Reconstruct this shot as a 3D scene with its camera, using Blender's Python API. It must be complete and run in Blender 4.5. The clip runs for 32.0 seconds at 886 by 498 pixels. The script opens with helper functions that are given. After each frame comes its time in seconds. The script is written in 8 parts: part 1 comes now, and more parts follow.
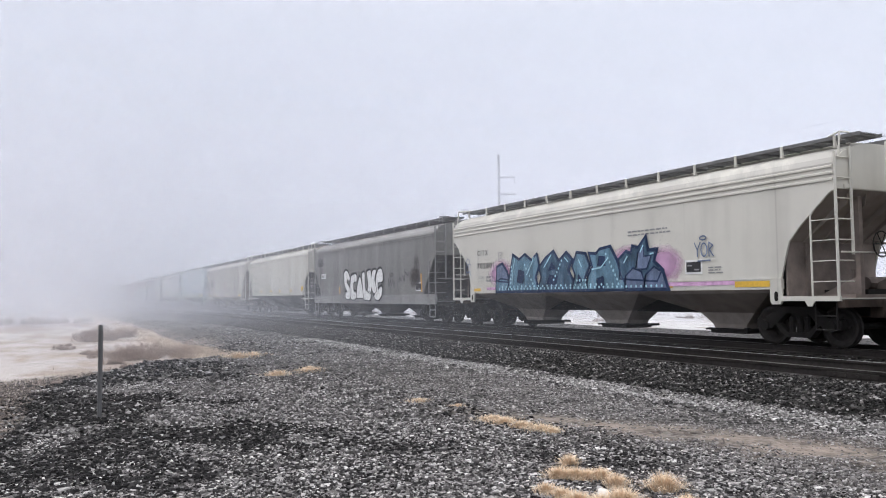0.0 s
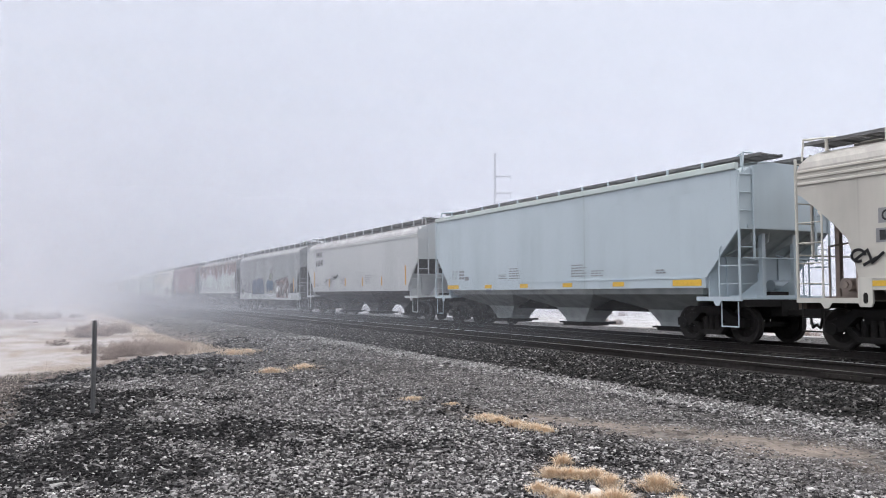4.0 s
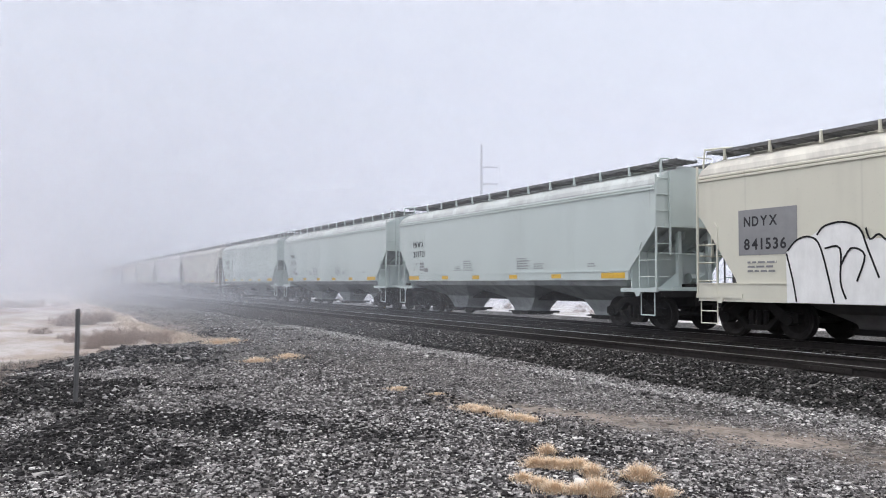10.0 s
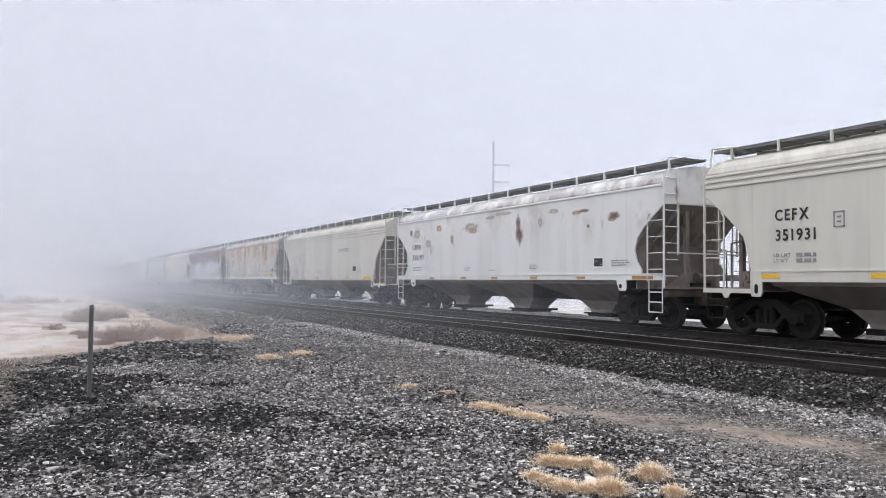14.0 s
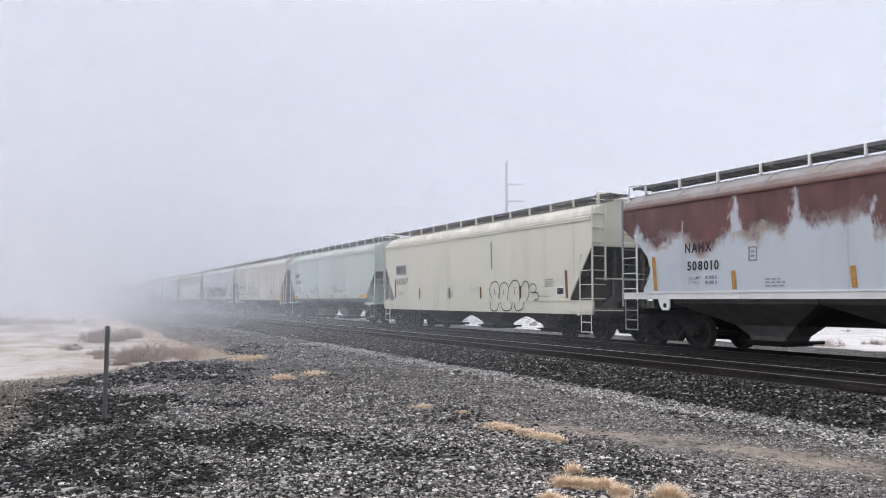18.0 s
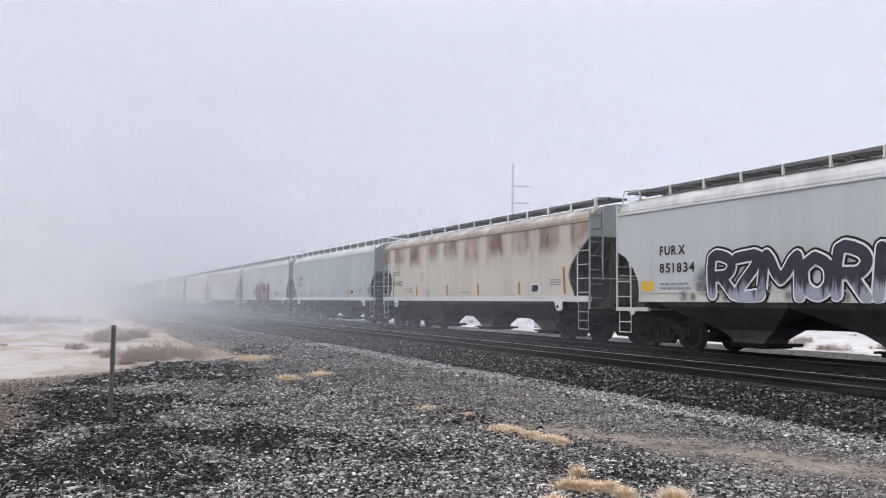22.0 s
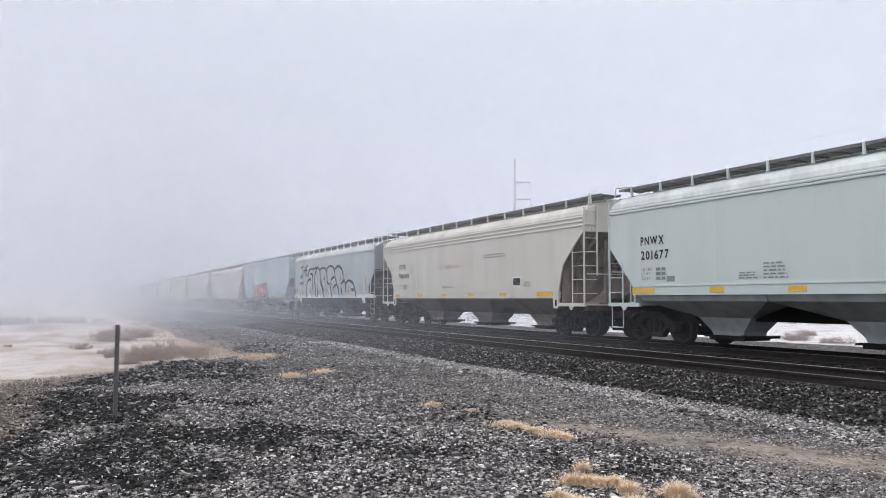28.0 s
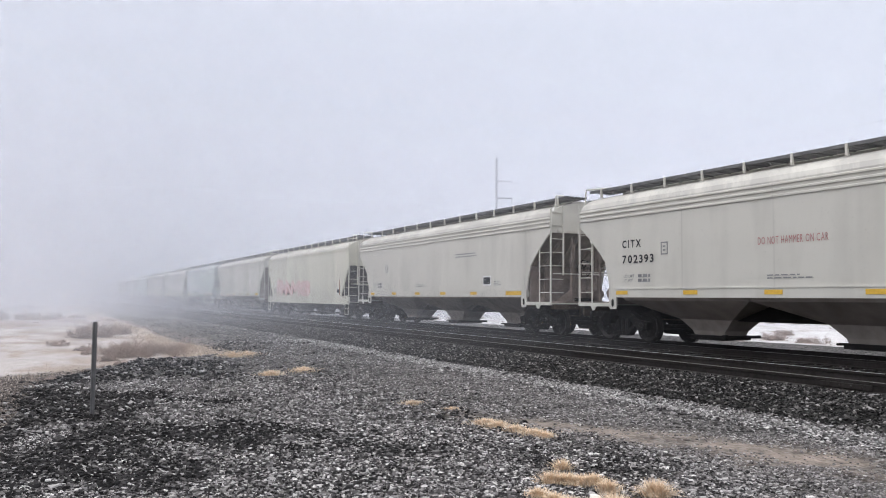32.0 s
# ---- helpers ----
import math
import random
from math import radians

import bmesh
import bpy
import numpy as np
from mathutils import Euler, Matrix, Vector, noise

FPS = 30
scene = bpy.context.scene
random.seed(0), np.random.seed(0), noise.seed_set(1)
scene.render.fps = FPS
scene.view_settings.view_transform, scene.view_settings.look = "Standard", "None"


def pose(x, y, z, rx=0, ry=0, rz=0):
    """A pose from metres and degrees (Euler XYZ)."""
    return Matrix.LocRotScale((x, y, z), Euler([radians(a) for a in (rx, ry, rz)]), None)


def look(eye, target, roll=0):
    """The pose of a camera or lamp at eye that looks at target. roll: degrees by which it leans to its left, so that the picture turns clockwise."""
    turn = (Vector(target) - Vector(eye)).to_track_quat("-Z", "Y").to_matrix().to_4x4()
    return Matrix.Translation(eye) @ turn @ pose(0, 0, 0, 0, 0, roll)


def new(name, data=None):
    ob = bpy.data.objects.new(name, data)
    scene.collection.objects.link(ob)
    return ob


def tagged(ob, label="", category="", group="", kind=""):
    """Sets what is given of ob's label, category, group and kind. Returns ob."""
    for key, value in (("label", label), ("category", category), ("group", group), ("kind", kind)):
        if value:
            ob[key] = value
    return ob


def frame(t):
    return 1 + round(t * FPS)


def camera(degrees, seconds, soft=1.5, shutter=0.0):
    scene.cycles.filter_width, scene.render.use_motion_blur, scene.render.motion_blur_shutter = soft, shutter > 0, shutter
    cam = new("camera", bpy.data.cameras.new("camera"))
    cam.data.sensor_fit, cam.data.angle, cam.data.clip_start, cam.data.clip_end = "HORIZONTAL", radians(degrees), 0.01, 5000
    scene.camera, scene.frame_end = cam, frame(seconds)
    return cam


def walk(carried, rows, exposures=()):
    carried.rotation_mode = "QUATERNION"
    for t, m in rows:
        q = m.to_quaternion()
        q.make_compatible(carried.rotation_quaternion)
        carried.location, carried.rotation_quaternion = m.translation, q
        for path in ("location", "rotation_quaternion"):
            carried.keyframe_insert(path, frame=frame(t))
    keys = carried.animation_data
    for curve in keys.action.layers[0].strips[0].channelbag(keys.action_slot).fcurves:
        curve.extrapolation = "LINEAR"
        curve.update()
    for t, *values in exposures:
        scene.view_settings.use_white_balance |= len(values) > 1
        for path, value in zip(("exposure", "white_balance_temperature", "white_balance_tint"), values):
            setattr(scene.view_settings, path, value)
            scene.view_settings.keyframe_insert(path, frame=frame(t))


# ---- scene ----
# World: the tracks run along x, the train rolls towards +x; y points across the tracks; gravel beside the track is z = 0.
EYE = (0.0, 0.0, 1.63)
RAIL = 0.41           # top of rail
TRACK_NEAR = 12.15    # centre lines of the two tracks
TRACK_FAR = 16.40
HALF = 1.60           # half width of a car
SPEED = 17.99         # metres a second

cam = camera(58.5, 32.0, soft=1.0)


def aim(turn, tilt, lean):
    a, b = radians(turn), radians(tilt)
    way = (-math.cos(a) * math.cos(b), math.sin(a) * math.cos(b), math.sin(b))
    return look(EYE, (EYE[0] + way[0], EYE[1] + way[1], EYE[2] + way[2]), lean)


# turn to the right of the tracks, tilt up, lean: a hand-held camera on one spot
walk(cam, [
    (0, aim(26.59, 3.39, -0.52)), (0.5, aim(25.95, 3.47, -0.56)), (1, aim(25.58, 3.58, -0.55)), (1.5, aim(25.59, 3.71, -0.50)),
    (2, aim(25.76, 3.81, -0.43)), (2.5, aim(26.08, 3.78, -0.33)), (3, aim(26.40, 3.67, -0.22)), (3.5, aim(26.64, 3.46, -0.09)),
    (5.5, aim(27.78, 3.03, 0.08)), (6, aim(27.96, 3.01, 0.22)), (6.5, aim(28.05, 2.96, 0.32)), (7, aim(28.08, 2.87, 0.38)),
    (7.5, aim(28.12, 2.79, 0.36)), (8, aim(28.08, 2.72, 0.31)), (8.5, aim(27.99, 2.68, 0.23)), (9, aim(27.89, 2.65, 0.25)),
    (9.5, aim(27.85, 2.64, 0.29)), (10, aim(27.93, 2.59, 0.31)), (10.5, aim(28.12, 2.56, 0.39)), (11, aim(28.31, 2.56, 0.46)),
    (11.5, aim(28.32, 2.58, 0.55)), (12, aim(28.09, 2.58, 0.61)), (12.5, aim(27.78, 2.55, 0.63)), (13, aim(27.51, 2.51, 0.57)),
    (13.5, aim(27.31, 2.46, 0.56)), (14, aim(27.10, 2.42, 0.55)), (14.5, aim(26.77, 2.39, 0.58)), (16.5, aim(25.81, 2.84, 0.57)),
    (17, aim(26.02, 3.19, 0.53)), (17.5, aim(26.18, 3.51, 0.42)), (18, aim(26.09, 3.83, 0.36)), (18.5, aim(25.68, 4.04, 0.31)),
    (19, aim(25.07, 4.12, 0.33)), (19.5, aim(24.64, 4.08, 0.36)), (20, aim(24.49, 4.02, 0.40)), (20.5, aim(24.68, 3.98, 0.43)),
    (21, aim(24.98, 3.96, 0.52)), (21.5, aim(25.32, 3.96, 0.63)), (22, aim(25.67, 3.94, 0.73)), (22.5, aim(26.03, 3.92, 0.84)),
    (23, aim(26.37, 3.86, 0.97)), (23.5, aim(26.59, 3.82, 1.05)), (24, aim(26.57, 3.82, 1.00)), (24.5, aim(26.38, 3.85, 0.82)),
    (25, aim(26.11, 3.92, 0.57)), (25.5, aim(25.81, 3.99, 0.35)), (27.5, aim(25.34, 3.83, 0.18)), (28, aim(25.49, 3.70, 0.20)),
    (28.5, aim(25.74, 3.58, 0.31)), (29, aim(26.05, 3.57, 0.43)), (29.5, aim(26.23, 3.65, 0.57)), (30, aim(26.28, 3.79, 0.61)),
    (30.5, aim(26.25, 3.86, 0.57)), (31, aim(26.13, 3.87, 0.50)), (31.5, aim(26.31, 3.74, 0.47)), (32, aim(26.84, 3.59, 0.50)),
], ((0.0, 0.04), (3.0, 0.04), (7.0, 0.06), (16.0, 0.06), (20.0, 0.0), (32.0, 0.0)))

# ---- light: bright freezing fog under an overcast sky ----
scene.cycles.transparent_max_bounces = 56
world = bpy.data.worlds.new("overcast")
scene.world = world
world.use_nodes = True
wt = world.node_tree
wt.nodes.clear()


def wn(kind, **kw):
    n = wt.nodes.new(kind)
    for k, val in kw.items():
        n.inputs[k].default_value = val
    return n


coord = wn("ShaderNodeTexCoord")
axis = wn("ShaderNodeSeparateXYZ")
wt.links.new(coord.outputs["Generated"], axis.inputs[0])
height = wt.nodes.new("ShaderNodeMapRange")
height.inputs["From Min"].default_value, height.inputs["From Max"].default_value = 0.0, 1.0
wt.links.new(axis.outputs["Z"], height.inputs["Value"])
ramp = wt.nodes.new("ShaderNodeValToRGB")
ramp.color_ramp.elements[0].color = (0.66, 0.70, 0.80, 1)
ramp.color_ramp.elements[1].color = (2.35, 2.33, 2.32, 1)
e = ramp.color_ramp.elements.new(0.14)
e.color = (0.72, 0.755, 0.865, 1)
e = ramp.color_ramp.elements.new(0.33)
e.color = (0.742, 0.778, 0.892, 1)
wt.links.new(height.outputs[0], ramp.inputs[0])
sky = wt.nodes.new("ShaderNodeTexSky")
sky.sky_type, sky.sun_disc, sky.sun_elevation, sky.sun_rotation = "NISHITA", False, radians(50), radians(200)
skybg = wn("ShaderNodeBackground", Strength=0.012)
wt.links.new(sky.outputs[0], skybg.inputs[0])
cloud = wn("ShaderNodeBackground", Strength=1.0)
wt.links.new(ramp.outputs[0], cloud.inputs[0])
both = wt.nodes.new("ShaderNodeAddShader")
wt.links.new(skybg.outputs[0], both.inputs[0])
wt.links.new(cloud.outputs[0], both.inputs[1])
wout = wt.nodes.new("ShaderNodeOutputWorld")
wt.links.new(both.outputs[0], wout.inputs[0])

sun = new("sun", bpy.data.lights.new("sun", "SUN"))
sun.data.energy, sun.data.angle, sun.data.color = 0.9, radians(50), (1.0, 0.98, 0.95)
sun.matrix_world = look((0, 0, 50), (26, 22, 0))


# ---- materials ----
class Nodes:
    """Short hand for building a node material."""

    def __init__(self, name):
        self.m = bpy.data.materials.new(name)
        self.m.use_nodes = True
        self.t = self.m.node_tree
        self.t.nodes.clear()
        self.out = self.t.nodes.new("ShaderNodeOutputMaterial")
        self.bsdf = None

    def add(self, kind, **kw):
        n = self.t.nodes.new(kind)
        for k, val in kw.items():
            n.inputs[k].default_value = val
        return n

    def link(self, a, b):
        self.t.links.new(a, b)

    def shader(self, rough=0.6, metal=0.0):
        self.bsdf = self.add("ShaderNodeBsdfPrincipled", Roughness=rough, Metallic=metal)
        self.link(self.bsdf.outputs[0], self.out.inputs[0])
        return self.bsdf

    def coords(self, which="Object", scale=(1, 1, 1)):
        c = self.add("ShaderNodeTexCoord")
        mp = self.add("ShaderNodeMapping")
        mp.inputs["Scale"].default_value = scale
        self.link(c.outputs[which], mp.inputs["Vector"])
        return mp.outputs[0]

    def noise(self, vec, scale, detail=4.0, rough=0.6):
        n = self.add("ShaderNodeTexNoise", Scale=scale, Detail=detail, Roughness=rough)
        self.link(vec, n.inputs["Vector"])
        return n.outputs[0]

    def math(self, op, a, b=None, c=None, clamp=False):
        n = self.t.nodes.new("ShaderNodeMath")
        n.operation, n.use_clamp = op, clamp
        for i, val in enumerate((a, b, c)):
            if val is None:
                continue
            if isinstance(val, (int, float)):
                n.inputs[i].default_value = val
            else:
                self.link(val, n.inputs[i])
        return n.outputs[0]

    def range(self, val, lo, hi, a=0.0, b=1.0):
        n = self.add("ShaderNodeMapRange")
        self.link(val, n.inputs["Value"])
        for k, x in (("From Min", lo), ("From Max", hi), ("To Min", a), ("To Max", b)):
            n.inputs[k].default_value = x
        return n.outputs[0]

    def mix(self, fac, a, b, blend="MIX"):
        n = self.t.nodes.new("ShaderNodeMix")
        n.data_type, n.blend_type = "RGBA", blend
        for i, val in ((0, fac), (6, a), (7, b)):
            if isinstance(val, (int, float)):
                n.inputs[i].default_value = val
            elif isinstance(val, tuple):
                n.inputs[i].default_value = (*val[:3], 1)
            else:
                self.link(val, n.inputs[i])
        return n.outputs[2]

    def bump(self, val, dist, strength=1.0):
        n = self.add("ShaderNodeBump", Distance=dist, Strength=strength)
        self.link(val, n.inputs["Height"])
        self.link(n.outputs[0], self.bsdf.inputs["Normal"])

    def base(self, col):
        if isinstance(col, tuple):
            self.bsdf.inputs["Base Color"].default_value = (*col, 1)
        else:
            self.link(col, self.bsdf.inputs["Base Color"])
        return self.m


def shade(c, k):
    return tuple(x * k for x in c)


def plain(name, col, rough=0.6, metal=0.0, grain=9.0, vary=0.25, relief=0.0):
    n = Nodes(name)
    n.shader(rough, metal).inputs["Specular IOR Level"].default_value = 0.5 if metal else 0.2
    v = n.coords()
    a = n.noise(v, grain)
    b = n.noise(v, grain * 0.13)
    f = n.math("MULTIPLY_ADD", a, 0.6, n.math("MULTIPLY", b, 0.4))
    if relief:
        n.bump(a, relief, 0.6)
    return n.base(n.mix(n.range(f, 0.3, 0.7), shade(col, 1 - vary), shade(col, 1 + vary * 0.6)))


EAVE = 3.97           # height of the eave over the rail


def car_paint(name, col, grime=0.35, rust=None, patch=0.0, seed=0.0):
    """Weathered enamel on ribbed steel sheet. rust: (colour, height, ragged, panel, lag) for rust that eats down from the eave."""
    n = Nodes(name)
    n.shader(0.55)
    c = n.add("ShaderNodeTexCoord")
    sep = n.add("ShaderNodeSeparateXYZ")
    n.link(c.outputs["Object"], sep.inputs[0])
    shift = n.add("ShaderNodeVectorMath")
    shift.inputs[1].default_value = (seed * 7.3, seed * 3.1, seed * 5.7)
    n.link(c.outputs["Object"], shift.inputs[0])
    vec = shift.outputs[0]

    def stretched(sx, sy, sz):
        mp = n.add("ShaderNodeMapping")
        mp.inputs["Scale"].default_value = (sx, sy, sz)
        n.link(vec, mp.inputs["Vector"])
        return mp.outputs[0]

    streak = n.noise(stretched(1.3, 1.0, 0.16), 1.1, 3.0, 0.5)
    cloud_ = n.noise(vec, 0.7, 3.0)
    fine = n.noise(vec, 14.0, 4.0, 0.7)
    dirt = n.math("MULTIPLY_ADD", streak, 0.65, n.math("MULTIPLY", cloud_, 0.35))
    colr = n.mix(n.math("MULTIPLY", n.range(dirt, 0.47, 0.68), grime), shade(col, 1.03), tuple(0.45 * x + 0.03 for x in col))
    colr = n.mix(n.math("MULTIPLY", n.range(fine, 0.60, 0.75), 0.25), colr, tuple(0.6 * x for x in col))
    # welded seams between the side sheets, darkened by dirt
    seam = n.math("ABSOLUTE", n.math("SUBTRACT", n.math("FRACT", n.math("MULTIPLY", sep.outputs["X"], 1 / 2.9)), 0.5))
    seam = n.math("MULTIPLY", n.range(seam, 0.012, 0.0), n.range(streak, 0.4, 0.65))
    colr = n.mix(n.math("MULTIPLY", seam, 0.26), colr, (0.14, 0.12, 0.11))
    if patch:
        high = n.range(sep.outputs["Z"], 2.3, 3.2)
        smudge = n.math("MULTIPLY", n.range(n.noise(stretched(1.0, 1, 0.7), 1.0, 4.0, 0.65), 0.54, 0.70), high)
        colr = n.mix(n.math("MULTIPLY", smudge, 0.55), colr, (0.36, 0.31, 0.28))
        spot = n.math("MULTIPLY", n.range(n.noise(stretched(1.1, 1, 0.5), 0.8, 4.0, 0.7), 0.66 - patch, 0.72 - patch), high)
        colr = n.mix(n.math("MULTIPLY", spot, 0.8), colr, (0.26, 0.13, 0.08))
    if rust:
        rcol, low, ragged, panel, lag = rust
        # the rust hangs in one patch on each side sheet, its depth different from sheet to sheet
        at = n.math("MULTIPLY_ADD", sep.outputs["X"], 1 / abs(panel), lag)
        at = n.math("ADD", at, n.math("MULTIPLY_ADD", n.noise(stretched(1.0, 1, 0.5), 1.3, 3.0, 0.6), 0.20, -0.10))
        p = n.math("FRACT", at)
        rnd = n.add("ShaderNodeTexWhiteNoise")
        rnd.noise_dimensions = "1D"
        n.link(n.math("FLOOR", at), rnd.inputs["W"])
        foot = n.math("MULTIPLY_ADD", rnd.outputs["Value"], ragged, low - ragged / 2)
        top_ = n.range(sep.outputs["Z"], 4.03, 3.97, 0.35, 1.0)
        if panel > 0:
            # tongues with tan, smeared rims; the joints between the sheets stay pale lower down
            bow = n.math("MULTIPLY", n.math("POWER", n.math("ABSOLUTE", n.math("SUBTRACT", p, 0.5)), 3.0), 1.8)
            drip = n.math("MULTIPLY_ADD", n.noise(stretched(1.5, 1, 1.1), 1.3, 4.0, 0.62), 1.3, -0.65)
            f = n.math("ADD", n.math("SUBTRACT", n.math("SUBTRACT", sep.outputs["Z"], foot), bow), drip)
            edge_ = n.math("ABSOLUTE", n.math("SUBTRACT", p, 0.5))
            curl = n.math("MULTIPLY_ADD", n.noise(stretched(2.2, 1, 0.9), 1.6, 4.0, 0.62), 0.50, -0.25)
            # some joints are bare far up, others hardly at all
            each = n.add("ShaderNodeTexWhiteNoise")
            each.noise_dimensions = "1D"
            n.link(n.math("FLOOR", n.math("ADD", at, 0.5)), each.inputs["W"])
            deep = n.math("SUBTRACT", n.math("MULTIPLY", each.outputs["Value"], 0.13), n.range(sep.outputs["Z"], low + 0.2, 3.9, 0.0, 0.13))
            joint_ = n.range(n.math("ADD", n.math("ADD", edge_, curl), deep), 0.44, 0.52, 1.0, 0.10)
            mask = n.math("MULTIPLY", n.math("MULTIPLY", n.range(f, -0.05, 0.22), joint_), top_)
            rim_ = n.math("MULTIPLY", n.math("MULTIPLY", n.range(f, -0.22, 0.05), n.range(f, 0.45, 0.10)), n.range(n.noise(stretched(0.7, 1, 2.2), 1.5, 3.0, 0.6), 0.42, 0.60))
            colr = n.mix(n.math("MULTIPLY", rim_, 0.75), colr, (0.33, 0.25, 0.195))
            mask = n.math("MULTIPLY", mask, n.math("SUBTRACT", 1.0, n.math("MULTIPLY", rim_, 0.5)))
        else:
            drip = n.math("MULTIPLY_ADD", n.noise(stretched(1.2, 1, 0.6), 1.2, 3.0, 0.6), 1.0, -0.5)
            side = n.math("MULTIPLY", n.range(p, 0.0, 0.12), n.range(p, 0.88, 0.64))
            f = n.math("ADD", n.math("SUBTRACT", sep.outputs["Z"], foot), drip)
            mask = n.math("MULTIPLY", n.range(f, -0.15, 0.40), n.range(sep.outputs["Z"], 4.0, 3.75, 0.55, 1.0))
            mask = n.math("MULTIPLY", n.math("MULTIPLY", mask, side), n.range(n.noise(stretched(0.8, 1, 0.9), 1.1, 3.0, 0.55), 0.25, 0.52, 0.60, 0.97))
            # a thin wash of the same stain lies over the whole upper side
            wash = n.math("MULTIPLY", n.range(sep.outputs["Z"], low - 0.6, 3.7, 0.0, 0.40), n.range(n.noise(stretched(0.6, 1, 0.4), 0.9, 3.0, 0.6), 0.33, 0.60))
            mask = n.math("MAXIMUM", mask, wash)
        light_rust = shade(rcol, 1.45) if panel > 0 else tuple(0.5 * x + 0.5 * y for x, y in zip(shade(rcol, 1.6), col))
        tone = n.mix(n.range(n.noise(stretched(1.1, 1, 0.45), 1.3, 3.0, 0.6), 0.35, 0.65), shade(rcol, 0.66), light_rust)
        colr = n.mix(n.math("MINIMUM", mask, 0.97), colr, tone)
        if panel > 0:
            # the roof has weathered to a streaked grey brown
            worn = n.math("MULTIPLY", n.range(sep.outputs["Z"], 3.98, 4.04), n.range(n.noise(stretched(1.3, 0.5, 0.5), 1.6, 5.0, 0.7), 0.35, 0.62, 0.25, 0.95))
            colr = n.mix(worn, colr, (0.33, 0.31, 0.305))
    rel = n.math("MULTIPLY_ADD", fine, 0.3, n.math("MULTIPLY", cloud_, 1.0))
    n.bump(rel, 0.012, 0.5)
    n.link(n.range(dirt, 0.3, 0.7, 0.42, 0.75), n.bsdf.inputs["Roughness"])
    return n.base(colr)


def roof_paint(name, col, streaky, brown=None):
    """Weathered roof sheet: grime washed down in short streaks across the car, brown with rust towards the eave."""
    n = Nodes(name)
    n.shader(0.7).inputs["Specular IOR Level"].default_value = 0.2
    v = n.coords("Object", (1.0, 0.35, 0.35))
    warp = n.add("ShaderNodeVectorMath")
    sep = n.add("ShaderNodeSeparateXYZ")
    c = n.add("ShaderNodeTexCoord")
    n.link(c.outputs["Object"], sep.inputs[0])
    skew = n.add("ShaderNodeCombineXYZ")
    n.link(n.math("MULTIPLY", sep.outputs["Y"], 0.8), skew.inputs[0])
    n.link(v, warp.inputs[0])
    n.link(skew.outputs[0], warp.inputs[1])
    streak = n.noise(warp.outputs[0], 1.5, 5.0, 0.65)
    wide = n.noise(n.coords(), 0.5, 3.0)
    f = n.math("MULTIPLY_ADD", streak, 0.75, n.math("MULTIPLY", wide, 0.25))
    n.bump(streak, 0.02, 0.4)
    dull = tuple(0.35 * x + 0.65 * g for x, g in zip(shade(col, 0.8), (0.22, 0.205, 0.21)))
    out = n.mix(n.math("MULTIPLY", n.range(f, 0.42, 0.54), streaky), shade(col, 0.86), dull)
    if brown:
        low = n.math("ADD", sep.outputs["Z"], n.math("MULTIPLY_ADD", n.noise(n.coords("Object", (0.8, 1, 1)), 1.3, 4.0, 0.7), 1.0, -0.5))
        out = n.mix(n.range(low, EAVE + (0.0 if col[0] > 0.6 else 0.22), EAVE - (0.1 if col[0] > 0.6 else -0.02), 0.0, 0.80), out, brown)
    return n.base(out)
DULL_STEEL = plain("dull_steel", (0.30, 0.30, 0.31), 0.5, 0.5)
DARK_STEEL = plain("sooty_steel", (0.020, 0.0185, 0.018), 0.8, 0.0, 6.0, 0.4)
WHEEL_STEEL = plain("wheel_steel", (0.030, 0.027, 0.026), 0.7, 0.0, 8.0, 0.4)
RAIL_SIDE = plain("rusty_rail", (0.030, 0.026, 0.025), 0.8, 0.0, 12.0, 0.5)
RAIL_TOP = plain("polished_rail_head", (0.66, 0.67, 0.69), 0.36, 0.9, 20.0, 0.15)
RAIL_DULL = plain("dull_rail_head", (0.085, 0.08, 0.078), 0.55, 0.3, 20.0, 0.3)
TIE_WOOD = plain("oiled_timber", (0.027, 0.0245, 0.024), 0.85, 0.0, 18.0, 0.5, 0.01)
GRATE = plain("walkway_grating", (0.15, 0.15, 0.152), 0.7, 0.2, 25.0, 0.3)
WHITE = plain("white_stencil", (0.75, 0.75, 0.74), 0.7, 0.0, 20.0, 0.12)
BLACK = plain("black_stencil", (0.045, 0.045, 0.05), 0.7, 0.0, 20.0, 0.3)
FADED = plain("faded_stencil", (0.26, 0.26, 0.27), 0.7, 0.0, 20.0, 0.2)
REDTEXT = plain("red_stencil", (0.46, 0.22, 0.22), 0.7, 0.0, 20.0, 0.15)
YELLOW = plain("yellow_reflector", (0.72, 0.45, 0.07), 0.5, 0.0, 14.0, 0.2)
OCHRE = plain("ochre_stripe", (0.60, 0.33, 0.10), 0.6, 0.0, 14.0, 0.25)
STRAP = plain("faded_orange_strip", (0.44, 0.24, 0.07), 0.75, 0.0, 9.0, 0.45)
RUSTBAR = plain("rust_stripe", (0.20, 0.10, 0.06), 0.8, 0.0, 14.0, 0.3)


